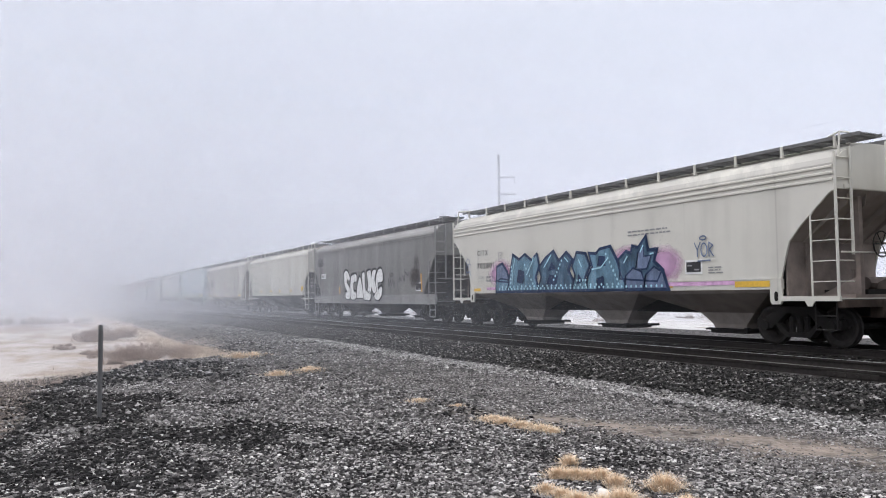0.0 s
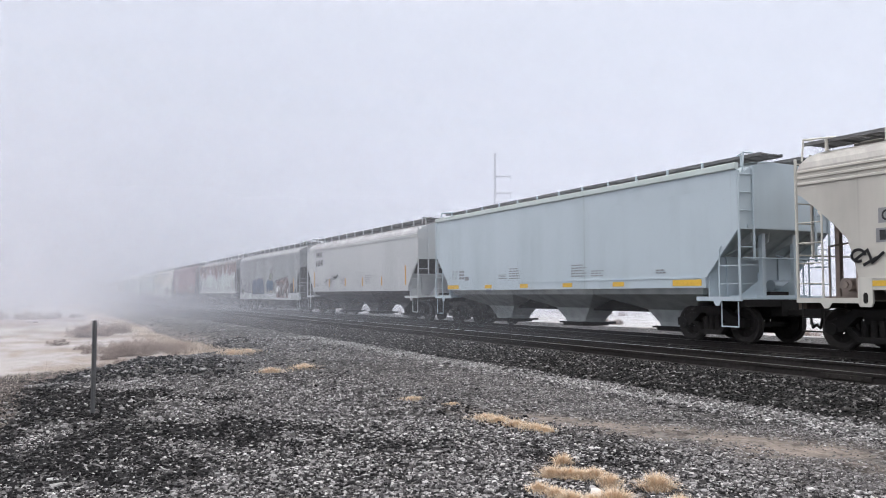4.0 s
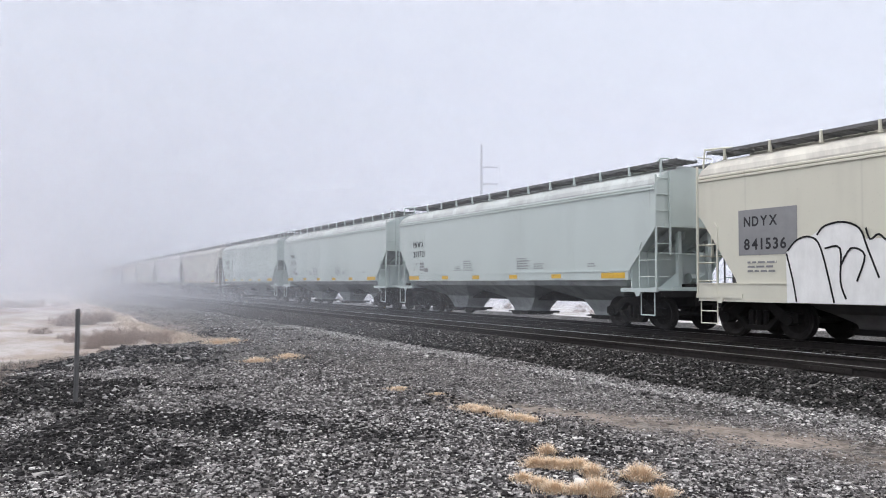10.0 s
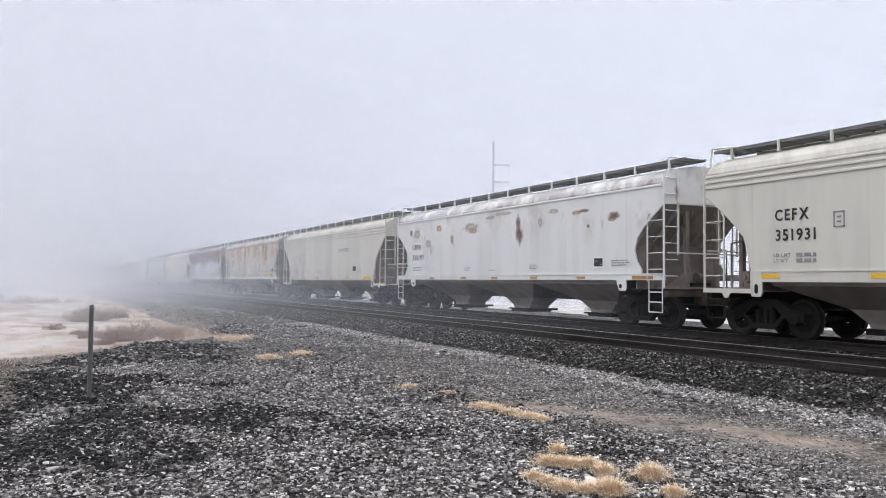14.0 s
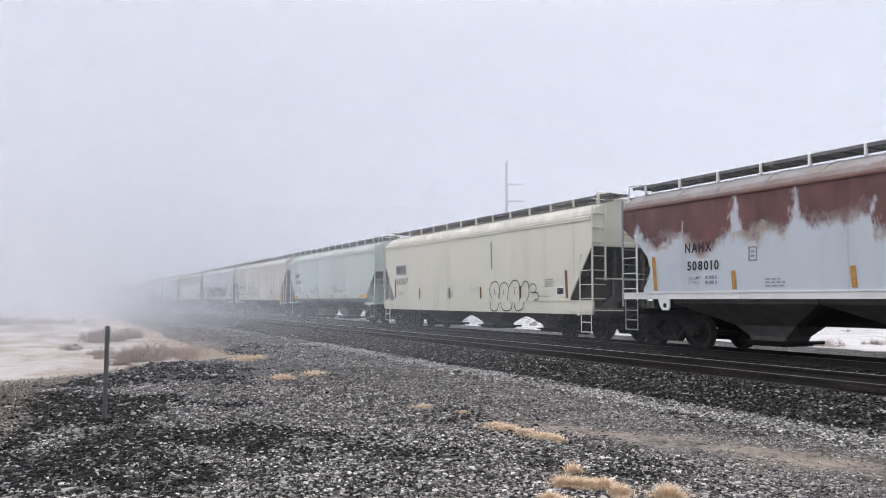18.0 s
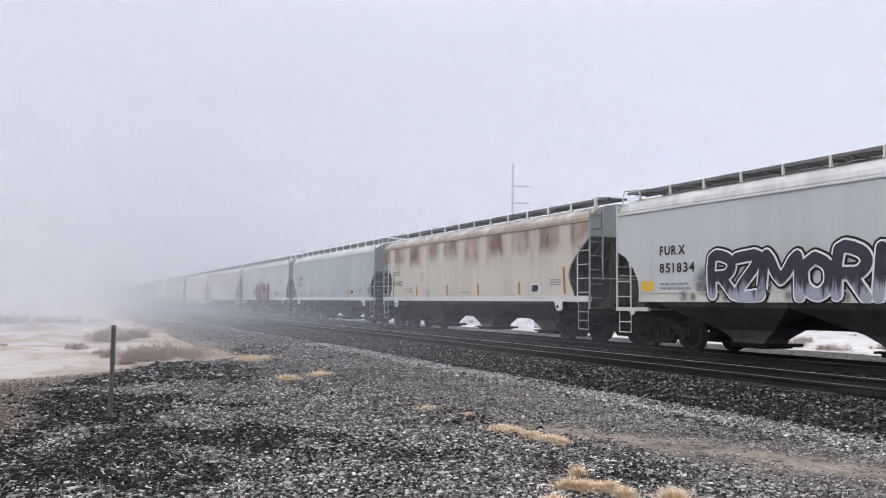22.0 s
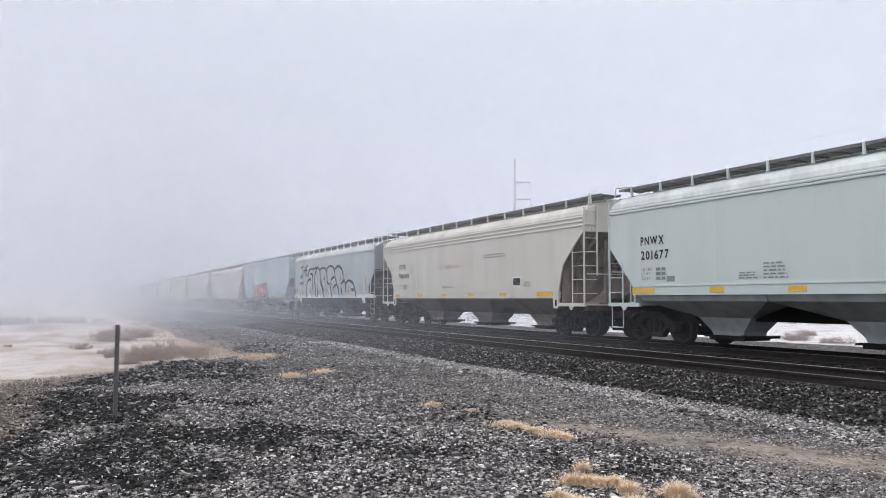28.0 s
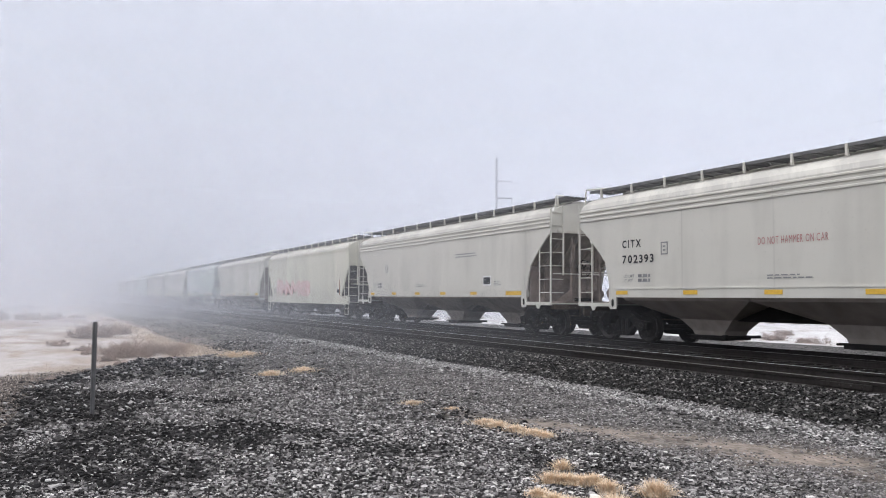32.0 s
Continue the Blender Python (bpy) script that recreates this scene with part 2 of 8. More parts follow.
class Mesh:
    """Collects vertices and faces of one mesh."""

    def __init__(self):
        self.v, self.f = [], []

    def poly(self, pts, flip=False):
        k = len(self.v)
        self.v += [tuple(p) for p in pts]
        idx = list(range(k, k + len(pts)))
        self.f.append(idx[::-1] if flip else idx)
        return self

    def prism(self, a, b):
        """Closes two equal rings of points into a solid."""
        k, n = len(self.v), len(a)
        self.v += [tuple(p) for p in a] + [tuple(p) for p in b]
        self.f.append(list(range(k, k + n)))
        self.f.append(list(range(k + 2 * n - 1, k + n - 1, -1)))
        for i in range(n):
            j = (i + 1) % n
            self.f.append([k + j, k + i, k + n + i, k + n + j])
        return self

    def box(self, x0, x1, y0, y1, z0, z1, c=0.0):
        """A box, its edges along x chamfered by c."""
        if c:
            ring = [(y0 + c, z0), (y1 - c, z0), (y1, z0 + c), (y1, z1 - c), (y1 - c, z1), (y0 + c, z1), (y0, z1 - c), (y0, z0 + c)]
        else:
            ring = [(y0, z0), (y1, z0), (y1, z1), (y0, z1)]
        return self.prism([(x0, y, z) for y, z in ring], [(x1, y, z) for y, z in ring])

    def side(self, outline, y0, y1):
        """A plate cut to an outline in x and z."""
        return self.prism([(x, y0, z) for x, z in outline], [(x, y1, z) for x, z in outline])

    def tube(self, p, q, r, n=6, r2=None):
        p, q = Vector(p), Vector(q)
        d = (q - p).normalized()
        s = d.cross(Vector((0, 0, 1)) if abs(d.z) < 0.9 else Vector((1, 0, 0))).normalized()
        u = d.cross(s)
        a = [tuple(p + (s * math.cos(i * math.tau / n) + u * math.sin(i * math.tau / n)) * r) for i in range(n)]
        b = [tuple(q + (s * math.cos(i * math.tau / n) + u * math.sin(i * math.tau / n)) * (r2 if r2 is not None else r)) for i in range(n)]
        return self.prism(a, b)

    def data(self, name, mat=None, smooth=False):
        m = bpy.data.meshes.new(name)
        m.from_pydata(self.v, [], self.f)
        bm = bmesh.new()
        bm.from_mesh(m)
        bmesh.ops.recalc_face_normals(bm, faces=bm.faces)
        bm.to_mesh(m)
        bm.free()
        if smooth:
            for p in m.polygons:
                p.use_smooth = True
        if mat:
            m.materials.append(mat)
        return m


def part(name, mesh, mat, parent, label="", at=None):
    """Links one mesh object under a thing or part; the material sits on the object, so that meshes can be shared."""
    if isinstance(mesh, Mesh):
        mesh = mesh.data(name)
    if not mesh.materials:
        mesh.materials.append(mat)
    ob = new(name, mesh)
    ob.parent = parent
    if mat is not mesh.materials[0]:
        ob.material_slots[0].link = "OBJECT"
        ob.material_slots[0].material = mat
    if at is not None:
        ob.matrix_basis = at
    if label:
        ob["label"] = label
    return ob


def root(name, m, label, category, group="", kind=""):
    ob = new(name)
    ob.empty_display_size = 0.3
    ob.matrix_basis = m
    return tagged(ob, label, category, group, kind)


# ---- covered hopper cars ----
# kind: (body length, points of the end cut as (distance from the end, height), sill low, sill high, sill inset, platform height, ladder top, eave ribs, hopper depth)
KINDS = {
    "round": dict(side=3.0, L=17.45, cut=((0, 3.40), (0.12, 3.34), (0.50, 3.02), (0.90, 2.66), (1.18, 2.36), (1.28, 2.05), (1.42, 1.52)), sill=(1.30, 1.53), inset=1.42, deck=1.12, ribs=3, tab=True, curve=True),
    "oval": dict(side=3.15, L=17.42, cut=((0, 3.36), (0.35, 3.10), (0.72, 2.82), (1.02, 2.50), (1.14, 2.16), (1.05, 1.86), (0.86, 1.62)), sill=(1.335, 1.49), inset=0.0, deck=1.12, ribs=1, tab=False, curve=True),
    "oval_short": dict(side=2.35, L=16.25, cut=((0, 2.84), (0.30, 2.52), (0.60, 2.26), (0.92, 1.98), (1.02, 1.80), (0.94, 1.66), (0.80, 1.58)), sill=(1.335, 1.49), inset=0.0, deck=1.12, ribs=1, tab=False, curve=True),
    "straight": dict(side=2.4, L=16.15, cut=((0, 2.78), (0.95, 1.74), (1.08, 1.55)), sill=(1.38, 1.62), inset=1.05, deck=1.14, ribs=2, tab=False, curve=False),
    "deep": dict(side=2.75, L=16.90, cut=((0, 2.95), (0.10, 2.85), (1.15, 1.38), (1.18, 1.27)), sill=(0.86, 1.27), inset=0.0, deck=1.02, ribs=2, tab=False, curve=False),
    "square": dict(side=2.45, L=16.22, cut=((0, 2.80), (0.35, 2.62), (0.70, 2.28), (0.90, 1.95), (0.96, 1.55)), sill=(1.34, 1.58), inset=0.95, deck=1.16, ribs=1, tab=False, curve=False),
}
BOARD = 4.62
TRUCK_IN = 1.45       # truck centre from the end of the body
cache = {}


def shared(key, make):
    if key not in cache:
        m = make()
        cache[key] = m.data("_".join(str(k) for k in key)) if isinstance(m, Mesh) else m
    return cache[key]


def roof_ring(k=1.0):
    """Cross-section of the roof from eave to eave."""
    half = [(HALF, EAVE - 0.10), (HALF - 0.01, EAVE), (HALF - 0.10, EAVE + 0.13), (HALF - 0.32, EAVE + 0.28), (0.85, EAVE + 0.43), (0.42, EAVE + 0.50)]
    return half + [(-y, z) for y, z in half[::-1]]


def shell_mesh(kind, s):
    """The side sheet of one side (s = -1 towards the camera), cut at both ends, with its thickness."""
    K = KINDS[kind]
    L, low = K["L"], K["sill"][1]
    pts = [(0, EAVE - 0.1)] + [(e, z) for e, z in K["cut"]] + [(K["cut"][-1][0], low)]
    pts += [(L - e, z) for e, z in pts[::-1]]
    return Mesh().side(pts, s * HALF, s * (HALF - 0.05))


def roof_mesh(kind):
    ring = roof_ring()
    L = KINDS[kind]["L"]
    return Mesh().prism([(0.03, y, z) for y, z in ring], [(L - 0.03, y, z) for y, z in ring])


def end_mesh(kind):
    """Upper end wall, bent into the roof line."""
    K = KINDS[kind]
    ring = [(y * 0.992, z - 0.012) for y, z in roof_ring()]
    low = K["cut"][0][1] + 0.02
    ring = ring + [(-HALF + 0.06, low), (HALF - 0.06, low)]
    m = Mesh().prism([(0.0, y, z) for y, z in ring], [(0.06, y, z) for y, z in ring])
    m.box(-0.03, 0.0, -1.3, 1.3, low + 0.01, low + 0.10)
    return m


def slope_mesh(kind):
    """Slope sheet under the upper end wall, running down and inwards to the bulkhead."""
    K = KINDS[kind]
    top, (e, low) = K["cut"][0][1] + 0.02, bulkhead_at(kind)
    y = HALF - 0.07
    m = Mesh().prism([(0.03, -y, top), (0.03, y, top), (e + 0.02, y, low), (e + 0.02, -y, low)], [(0.10, -y, top), (0.10, y, top), (e + 0.08, y, low + 0.05), (e + 0.08, -y, low + 0.05)])
    for yy in (-1.05, -0.45, 0.40, 1.0):
        m.prism([(0.10, yy, top - 0.06), (0.14, yy, top - 0.30), (e, yy, low), (e + 0.04, yy, low + 0.04)], [(0.10, yy + 0.03, top - 0.06), (0.14, yy + 0.03, top - 0.30), (e, yy + 0.03, low), (e + 0.04, yy + 0.03, low + 0.04)])
    return m


def bulkhead_at(kind):
    """Distance from the end and top height of the recessed bulkhead over the platform."""
    K = KINDS[kind]
    e = max(a for a, b in K["cut"])
    return {"round": (1.30, 2.35), "oval": (1.12, 2.30), "oval_short": (1.00, 1.95), "straight": (1.00, 2.15), "deep": (1.15, 2.05), "square": (0.98, 2.05)}[kind]


def bulkhead_mesh(kind):
    K = KINDS[kind]
    e, top = bulkhead_at(kind)
    d, y = K["deck"], HALF - 0.08
    m = Mesh().box(e, e + 0.05, -y, y, d - 0.05, top + 0.02)
    for yy in (-0.95, 0.9):
        m.box(e - 0.04, e, yy, yy + 0.06, d, top)
    return m


def column_mesh(kind):
    """Corner posts, brake cylinder and pipes on the platform."""
    d, (e, top) = KINDS[kind]["deck"], bulkhead_at(kind)
    high = KINDS[kind]["cut"][0][1]
    m = Mesh()
    for y in (-0.62, 0.50):
        m.box(0.16, 0.27, y, y + 0.12, d, high - 0.05, 0.01)
        m.prism([(0.27, y + 0.04, d), (0.27, y + 0.04, d + 0.45), (e, y + 0.04, d)], [(0.27, y + 0.08, d), (0.27, y + 0.08, d + 0.45), (e, y + 0.08, d)])
    m.box(0.1, 1.1, -0.9, 0.9, d - 0.02, d + 0.05)
    m.tube((0.72, -1.05, d + 0.30), (0.72, -0.30, d + 0.30), 0.15, 10)
    m.tube((0.72, -1.10, d + 0.30), (0.72, -1.05, d + 0.30), 0.08, 8)
    m.tube((0.45, -1.20, d), (0.45, -1.20, top - 0.1), 0.022, 5).tube((0.45, -1.20, top - 0.1), (0.45, -0.2, top + 0.05), 0.022, 5)
    m.tube((0.60, 0.15, d + 0.05), (0.60, 0.15, d + 0.62), 0.10, 8)
    return m


def hopper_mesh(pitch, kind, side):
    """One discharge hopper: side sheets taper to a narrow outlet; side = -1 or 1 slopes the outer end sheet of the first and last one."""
    m = Mesh()
    if kind == "deep":
        rings = ((pitch * 0.998, HALF - 0.10, 1.40), (pitch * 0.995, 1.34, 0.98), (pitch - 1.0, 0.80, 0.86), (2.2, 0.50, 0.62), (1.15, 0.42, 0.42), (1.0, 0.40, 0.26))
    else:
        top = {"oval": 0.74, "oval_short": 0.74, "square": 0.70, "round": 0.78, "straight": 0.84}[kind]
        rings = ((pitch * 0.998, HALF - 0.05, 1.44), (pitch * 0.995, 1.45, 1.22), (1.85, 0.54, top - 0.06), (1.15, 0.42, 0.42), (1.0, 0.40, 0.26))
    for w, y, z in rings:
        outer = pitch / 2 - (1.40 - z) * 0.75
        x0 = max(-w / 2, -outer) if side < 0 else -w / 2
        x1 = min(w / 2, outer) if side > 0 else w / 2
        m.v += [(x0, -y, z), (x1, -y, z), (x1, y, z), (x0, y, z)]
    for k in range(len(rings) - 1):
        for i in range(4):
            j = (i + 1) % 4
            m.f.append([4 * k + i, 4 * k + j, 4 * k + 4 + j, 4 * k + 4 + i])
    e = 4 * (len(rings) - 1)
    m.f += [[3, 2, 1, 0], [e, e + 1, e + 2, e + 3]]
    return m


def gate_mesh(w_low, low):
    """Outlet gate: its frame, the rack and the capstan shaft with square drive ends."""
    m = Mesh().box(-w_low / 2 - 0.06, w_low / 2 + 0.06, -0.50, 0.50, low, low + 0.13, 0.02)
    m.box(-w_low / 2 - 0.22, w_low / 2 + 0.28, -0.42, -0.36, low + 0.07, low + 0.13)
    m.box(-w_low / 2 - 0.22, w_low / 2 + 0.28, 0.36, 0.42, low + 0.07, low + 0.13)
    m.tube((w_low / 2 + 0.25, -0.62, low + 0.10), (w_low / 2 + 0.25, 0.62, low + 0.10), 0.045)
    m.tube((w_low / 2 + 0.25, -0.70, low + 0.10), (w_low / 2 + 0.25, -0.58, low + 0.10), 0.075)
    m.tube((-w_low / 2 - 0.18, -0.55, low + 0.10), (-w_low / 2 - 0.18, 0.55, low + 0.10), 0.03)
    return m


def sill_mesh(kind, s):
    K = KINDS[kind]
    L, (lo, hi), e = K["L"], K["sill"], K["inset"]
    y0, y1 = s * (HALF + 0.012), s * (HALF - 0.10)
    m = Mesh().side([(e, lo), (L - e, lo), (L - e, hi), (e, hi)], y0, y1)
    m.side([(e, hi), (L - e, hi), (L - e, hi + 0.03), (e, hi + 0.03)], s * (HALF + 0.027), s * (HALF - 0.02))
    if kind in ("oval", "oval_short"):
        # pulling plates under both ends, rounded off below
        for u in (1.46, L - 1.90):
            m.side([(u, lo), (u, lo - 0.04), (u + 0.10, lo - 0.26), (u + 0.16, lo - 0.30), (u + 0.38, lo - 0.30), (u + 0.44, lo - 0.22), (u + 0.44, lo)], s * (HALF + 0.010), s * (HALF - 0.03))
    if K["tab"]:
        for u in (e - 0.02, L - e - 0.30):
            m.side([(u + 0.04, lo - 0.34), (u + 0.28, lo - 0.34), (u + 0.32, lo - 0.26), (u + 0.32, hi), (u, hi), (u, lo - 0.26)], s * (HALF + 0.022), s * (HALF - 0.03))
    return m


def deck_mesh(kind):
    """End platform: its edge strips along both sides and the tread."""
    K = KINDS[kind]
    d, w = K["deck"], max(K["inset"], 1.35)
    m = Mesh()
    for s in (() if kind in ("oval", "oval_short") else (-1, 1)):
        m.side([(-0.06, d - 0.085), (w, d - 0.085), (w, d + 0.02), (-0.06, d + 0.02)], s * (HALF + 0.03), s * (HALF - 0.05))
        m.side([(0.54, d - 0.085), (0.62, d - 0.20), (0.72, d - 0.20), (0.80, d - 0.085)], s * (HALF + 0.025), s * (HALF - 0.0))
    m.box(0.0, w, -HALF + 0.06, HALF - 0.06, d - 0.05, d - 0.02)
    return m


def beam_mesh(kind):
    """End beam and draught gear under the platform."""
    d = KINDS[kind]["deck"]
    return Mesh().box(-0.10, 0.10, -HALF + 0.08, HALF - 0.08, d - 0.22, d - 0.06).box(-0.12, 2.8, -0.30, 0.30, d - 0.46, d - 0.08)


def ladder_mesh(stiles, rungs, r=0.013, thick=0.024):
    """stiles: (foot, head) pairs; rungs: (start, end) pairs."""
    m = Mesh()
    for p, q in stiles:
        m.tube(p, q, thick, 5)
    for p, q in rungs:
        m.tube(p, q, r, 5)
    return m


def end_ladder(kind, s):
    d = KINDS[kind]["deck"]
    y0, y1 = s * (HALF - 0.0), s * (HALF - 0.50)
    zs = [d + 0.33 + i * 0.44 for i in range(8) if d + 0.33 + i * 0.44 < EAVE + 0.5]
    return ladder_mesh((((-0.03, y0, d), (-0.03, y0, EAVE + 0.22)), ((-0.03, y1, d + 0.9), (-0.03, y1, EAVE + 0.36))), [((-0.03, y0, z), (-0.03, y1, z)) for z in zs], 0.015, 0.034)


def side_ladder(kind, s):
    d, top = 1.30 if kind in ("oval", "oval_short") else KINDS[kind]["deck"], KINDS[kind]["side"]
    y = s * (HALF + 0.01)
    n = int((top - d) / 0.44)
    stiles = [((0.60, y, d), (0.60, y, top - 0.12)), ((0.60, y, top - 0.12), (0.52, y, top))]
    return ladder_mesh(stiles, [((0.0, y, d + 0.33 + i * 0.44), (0.60, y, d + 0.33 + i * 0.44)) for i in range(n)])


def step_mesh(wide, drop, rungs=2, gap=0.30):
    m = Mesh()
    for u in (0, wide):
        m.tube((u, 0, 0), (u, 0, -drop), 0.016, 5)
    for k in range(rungs):
        m.tube((0, 0, k * gap - drop), (wide, 0, k * gap - drop), 0.018, 5)
    return m


def frame_mesh():
    """Cast side frame of a truck: arch over both axle boxes with a spring window."""
    m = Mesh()
    y0, y1 = -0.10, 0.10
    m.side([(-1.12, 0.40), (-0.70, 0.40), (-0.52, 0.54), (-0.30, 0.74), (0.30, 0.74), (0.52, 0.54), (0.70, 0.40), (1.12, 0.40), (1.14, 0.60), (0.80, 0.66), (0.40, 0.90), (-0.40, 0.90), (-0.80, 0.66), (-1.14, 0.60)], y0, y1)
    m.side([(-0.62, 0.50), (-0.34, 0.20), (0.34, 0.20), (0.62, 0.50), (0.50, 0.52), (0.28, 0.32), (-0.28, 0.32), (-0.50, 0.52)], y0, y1)
    for u in (-0.20, 0.0, 0.20):
        m.tube((u, 0, 0.30), (u, 0, 0.66), 0.075, 8)
    for u in (-0.89, 0.89):
        m.tube((u, -0.16, 0.46), (u, 0.12, 0.46), 0.13, 10)
    return m


def wheels_mesh():
    """An axle with its two wheels, flanges inwards."""
    m = Mesh()
    m.tube((0, -0.95, 0), (0, 0.95, 0), 0.075, 8)
    for s in (-1, 1):
        rings = [(0.14, 0.70), (0.12, 0.83), (0.30, 0.80), (0.40, 0.85), (0.457, 0.84), (0.457, 0.73), (0.482, 0.715), (0.48, 0.69), (0.40, 0.69), (0.30, 0.76), (0.12, 0.70)]
        n = 22
        k = len(m.v)
        for rr, y in rings:
            m.v += [(rr * math.cos(i * math.tau / n), s * y, rr * math.sin(i * math.tau / n)) for i in range(n)]
        for a in range(len(rings) - 1):
            for i in range(n):
                j = (i + 1) % n
                m.f.append([k + a * n + i, k + a * n + j, k + (a + 1) * n + j, k + (a + 1) * n + i])
        # lightening holes show the wheel turn
        for i in range(5):
            a = i * math.tau / 5
            m.tube((0.22 * math.cos(a), s * 0.812, 0.22 * math.sin(a)), (0.22 * math.cos(a), s * 0.84, 0.22 * math.sin(a)), 0.035, 6)
    return m


def coupler_mesh():
    m = Mesh().box(-0.62, 0.4, -0.09, 0.09, 0.70, 0.86, 0.02)
    m.side([(-0.92, 0.66), (-0.58, 0.66), (-0.58, 0.92), (-0.92, 0.92)], -0.16, 0.13)
    m.tube((-0.3, -0.45, 0.80), (-0.66, -0.10, 0.42), 0.03, 6).tube((-0.66, -0.10, 0.42), (-0.85, 0.0, 0.5), 0.03, 6)
    return m


def board_mesh(L):
    """Running board: slatted walkway with a toe edge, overhanging both ends a little."""
    m = Mesh()
    for i in range(5):
        y = -0.30 + i * 0.145
        m.box(-0.25, L + 0.25, y, y + 0.09, -0.03, 0.0)
    for y in (-0.32, 0.40):
        m.box(-0.25, L + 0.25, y, y + 0.02, -0.06, 0.02)
    for i in range(int(L / 0.6) + 1):
        m.box(i * 0.6, i * 0.6 + 0.04, -0.30, 0.40, -0.06, -0.03)
    return m


def bracket_mesh(high):
    """Upright that holds the running board off the roof."""
    return Mesh().prism([(-0.026, -0.02, -high), (0.026, -0.02, -high), (0.026, 0.05, -high), (-0.026, 0.05, -high)], [(-0.026, -0.02, 0.02), (0.026, -0.02, 0.02), (0.026, 0.02, 0.02), (-0.026, 0.02, 0.02)]).box(-0.035, 0.035, -0.03, 0.08, -high - 0.010, -high + 0.006)


def text_mesh(words, high, bold=0.0, wide=1.0, shear=0.0, space=1.0):
    c = bpy.data.curves.new("words", "FONT")
    c.body, c.size, c.offset, c.shear, c.space_character = words, 1.0, bold, shear, space
    c.extrude, c.resolution_u = 0.0, 4
    ob = bpy.data.objects.new("words", c)
    m = bpy.data.meshes.new_from_object(ob)
    bpy.data.objects.remove(ob)
    co = np.empty(len(m.vertices) * 3)
    m.vertices.foreach_get("co", co)
    co = co.reshape(-1, 3)
    k = high / 0.70
    out = np.stack([co[:, 0] * k * wide, np.zeros(len(co)), co[:, 1] * k], 1)
    m.vertices.foreach_set("co", out.ravel())
    m.update()
    return m


def fitted(m, w, h, u0=0.0, z0=0.0):
    """Scales a flat mesh in x and z into a box."""
    co = np.empty(len(m.vertices) * 3)
    m.vertices.foreach_get("co", co)
    co = co.reshape(-1, 3)
    lo, hi = co.min(0), co.max(0)
    co[:, 0] = u0 + (co[:, 0] - lo[0]) / max(hi[0] - lo[0], 1e-6) * w
    co[:, 2] = z0 + (co[:, 2] - lo[2]) / max(hi[2] - lo[2], 1e-6) * h
    m.vertices.foreach_set("co", co.ravel())
    m.update()
    return m


def words_on(n, words, u, z, w, h, mat, proud=0.012):
    """Stencilled letters on the near side of car n, each a part of its own."""
    glyphs = []
    for ch in words:
        if ch == " ":
            glyphs.append((None, 0.30 * h, 0.30 * h))
            continue
        m = text_mesh(ch, h, 0.0 if len(words) > 8 else 0.026)
        co = np.empty(len(m.vertices) * 3)
        m.vertices.foreach_get("co", co)
        gw = co[0::3].max() - co[0::3].min()
        glyphs.append((m, gw, max(gw, 0.45 * h)))
    gap = 0.24 * h
    k = w / (sum(g[2] for g in glyphs) + gap * (len(glyphs) - 1))
    x = u
    for m, gw, cell in glyphs:
        if m:
            part("digit" if words.isdigit() else "letter", fitted(m, gw * k, h), mat, cars[n], "", pose(x + (cell - gw) / 2 * k, -HALF - proud, z))
        x += (cell + gap) * k


def bar(car, name, u, z, w, h, mat, proud=0.006, label="", lean=0.0):
    m = shared(("bar", w, h), lambda: Mesh().box(0, w, -0.004, 0.0, 0, h))
    return part(name, m, mat, car, label, pose(u, -HALF - proud, z, 0, lean, 0))


def text_block(car, u, z, w, h, rows, mat, gap=0.55):
    """Small stencilled lines that cannot be read, as notched bars."""
    rng = random.Random(int(u * 100) + rows)
    step = h / rows
    for i in range(rows):
        end, x = w * rng.uniform(0.7, 1.0), 0.0
        hi, lo = step * (1 - gap), step * (1 - gap) * 0.12
        top = []
        while x < end:
            l = rng.uniform(0.07, 0.22)
            top += [(x, hi), (min(x + l, end), hi), (min(x + l, end), lo), (min(x + l + 0.05, end + 0.01), lo)]
            x += l + 0.05
        m = Mesh().side([(0, 0)] + top + [(top[-1][0], 0)], -0.004, 0.0)
        part("stencil_line", m, mat, car, "", pose(u, -HALF - 0.005, z + h - (i + 1) * step))


def placard(car, u, z, w=0.62, h=0.42):
    """Black inspection stencil with a white frame and boxes."""
    p = bar(car, "placard", u, z, w, h, WHITE, 0.006, "white-framed black inspection stencil")
    q = bar(p, "field", 0, 0, w - 0.10, h - 0.10, BLACK, 0)
    q.matrix_basis = pose(0.05, -0.006, 0.05)
    for i, hh in ((0, 0.55), (1, 0.25)):
        b = bar(p, "entry", 0, 0, (w - 0.2) * 0.42, h * 0.10, FADED, 0)
        b.matrix_basis = pose(0.09 + i * 0.24, -0.011, h * hh)


def rack_code(car, u, z):
    """Small framed letter box beside the number."""
    m = Mesh()
    for a in ((0, 0.26, 0, 0.03), (0, 0.26, 0.31, 0.34), (0, 0.03, 0, 0.34), (0.23, 0.26, 0, 0.34), (0.08, 0.18, 0.10, 0.14), (0.08, 0.18, 0.20, 0.24)):
        m.box(a[0], a[1], -0.004, 0, a[2], a[3])
    part("code_box", m, FADED, car, "", pose(u, -HALF - 0.006, z))


